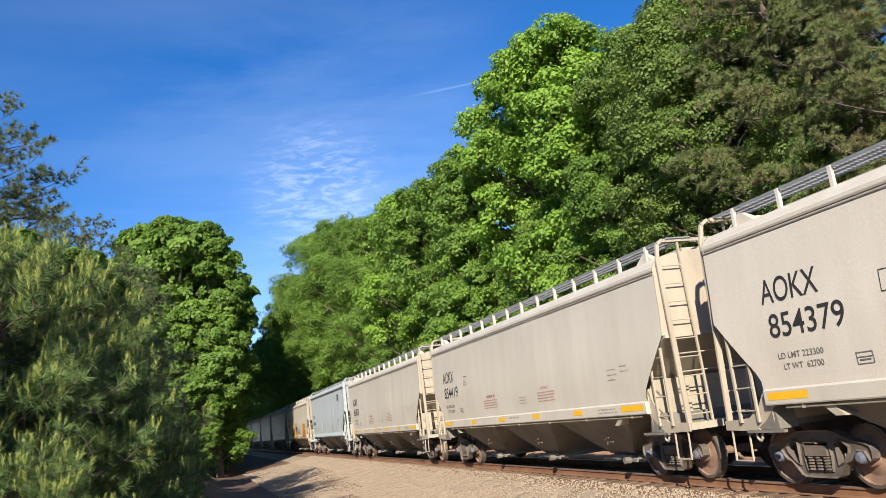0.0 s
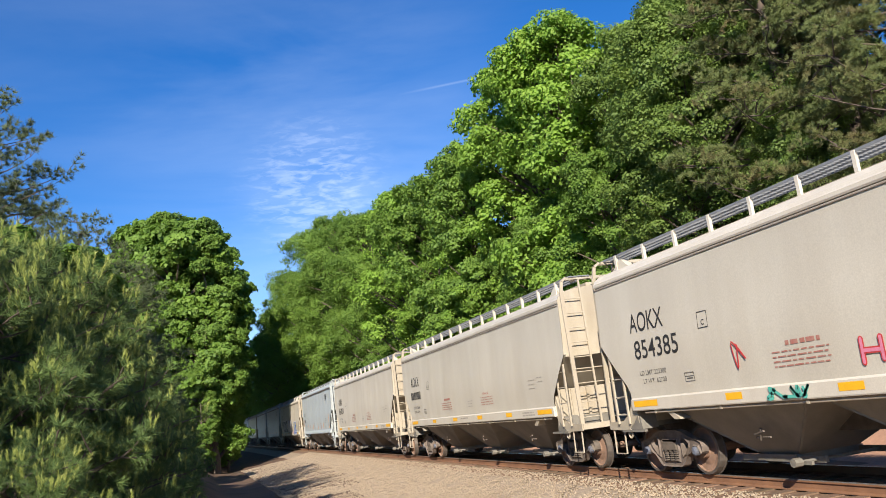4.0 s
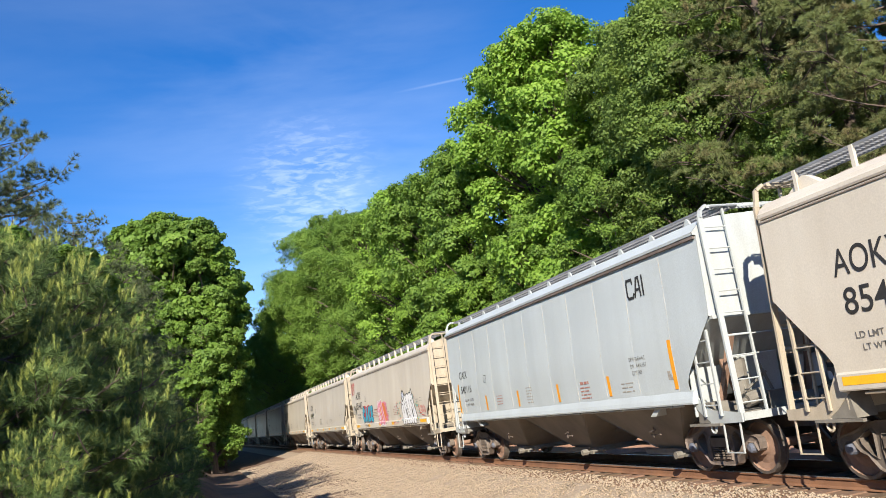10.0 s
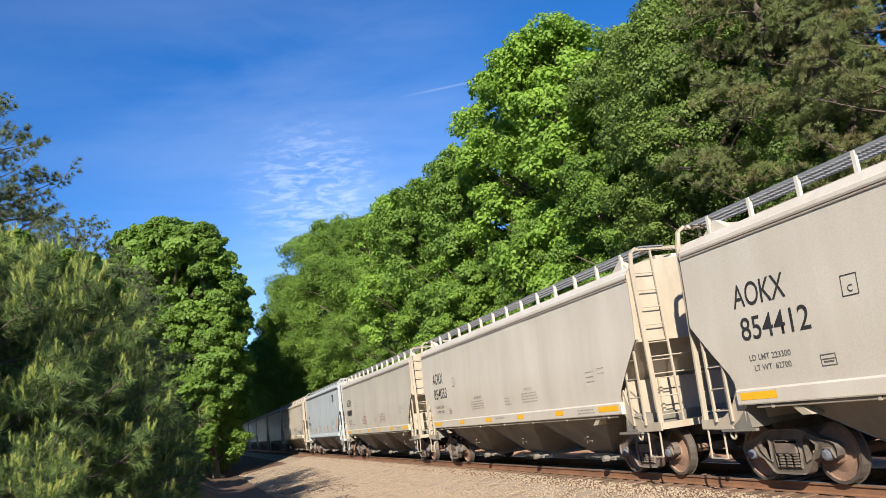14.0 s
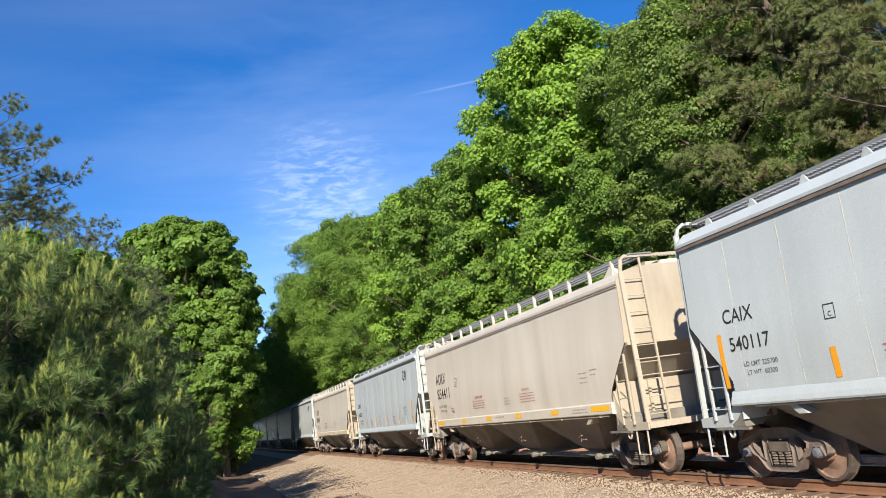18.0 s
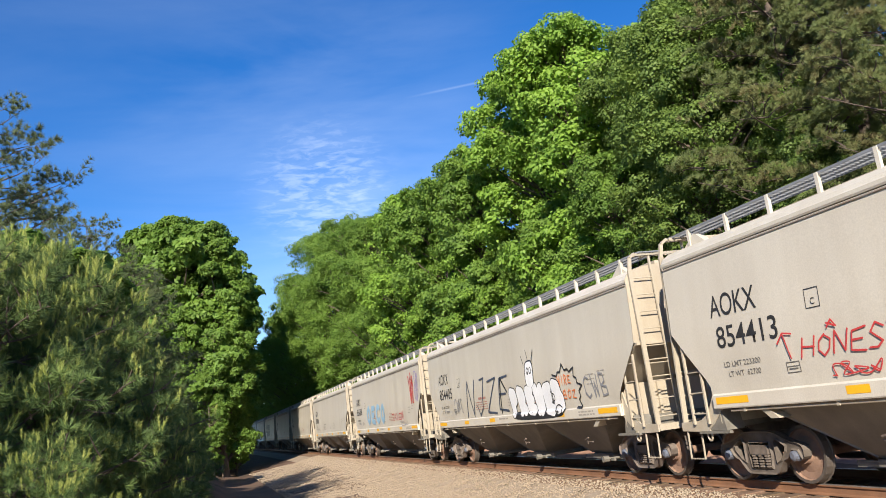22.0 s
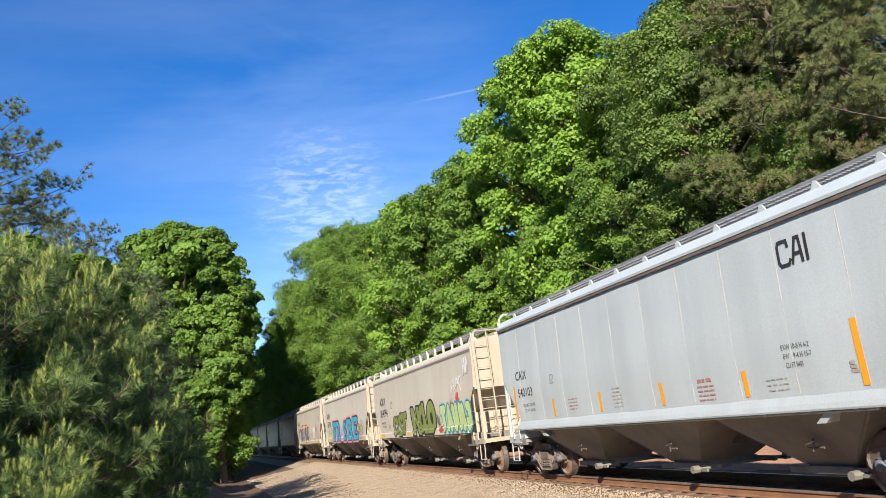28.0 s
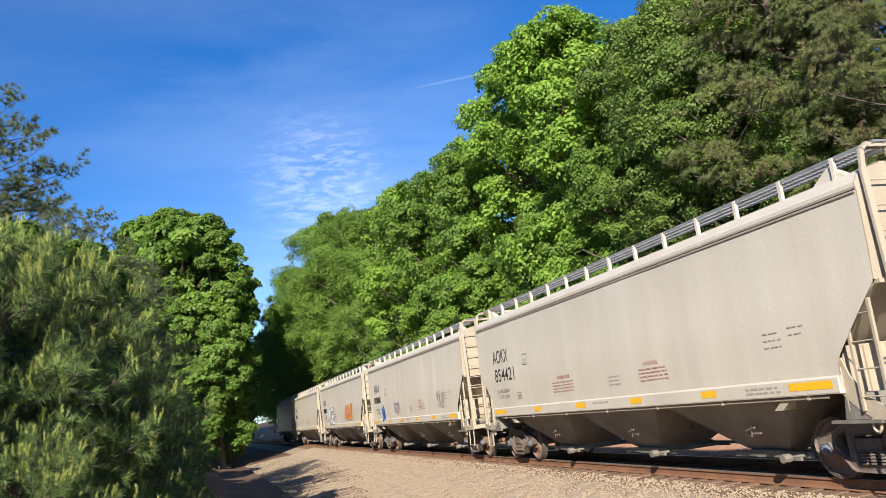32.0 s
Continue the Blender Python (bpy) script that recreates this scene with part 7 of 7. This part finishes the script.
    word(c, "JIMB", 4.75, 5.85, 2.28, 2.62, [("red", 0.05)], 0.0)
    lines_of(c, [ring(5.08, 2.74, 0.05, 0.05, 8), ring(6.22, 1.93, 0.22, 0.24, 16, -0.3)], "red", 0.05, 0.012)
    scribble(c, 6.5, 6.9, 1.42, 1.55, "yellow", 3, 56, 0.04)
    word(c, "JUMB", -6.85, -5.6, 2.12, 2.36, [("red", 0.04)], 0.0)
    scribble(c, 7.0, 7.5, 3.0, 3.4, "grey", 3, 57, 0.02)
    c = g[41]
    scribble(c, -5.2, -4.6, 1.6, 2.2, "blue", 3, 56, 0.08)
    scribble(c, -2.5, -1.5, 1.8, 2.3, "purple", 4, 57, 0.03)
    scribble(c, 4.6, 5.9, 1.9, 2.4, "grey", 4, 58, 0.03)
    c = g[42]
    word(c, "NE", -4.4, -2.2, 1.6, 2.7, [("navy", 0.30), ("white", 0.20)], 0.1)
    cloud(c, 2.0, 5.0, 1.7, 2.75, "straw", 60, 0.2, 0.008)
    word(c, "ONS", 2.2, 4.8, 1.75, 2.7, [("navy", 0.32), ("orange", 0.24)], 0.1)


graffiti()

# ---- ties, last: one by one where they can be told apart, then a joined run ----


def tie_mesh():
    bm = bmesh.new()
    box(bm, -0.115, 0.115, -1.3, 1.3, -0.16, 0.0)
    return mesh_of("tie", bm, M["tie"])


TIE = tie_mesh()
rt = random.Random(12)
for i in range(110):
    s = 5.0 + i * 0.53
    p = track(s, rt.uniform(-0.05, 0.05), -0.172 + rt.uniform(-0.008, 0.004))
    ob = part("tie", TIE, None, bed)
    ob.matrix_basis = Matrix.Translation(p) @ pose(0, 0, 0, 0, rt.uniform(-1, 1), 90 + rt.uniform(-1, 1))
bm = bmesh.new()
for i in list(range(-150, 0)) + list(range(110, 700)):
    p = track(5.0 + i * 0.53, 0, -0.172)
    box(bm, p.x - 1.3, p.x + 1.3, p.y - 0.115, p.y + 0.115, p.z - 0.16, p.z)
tagged(part("far_ties", bm, M["tie"]), "dark wooden ties in the ballast", "tie", kind="stuff")

motions()
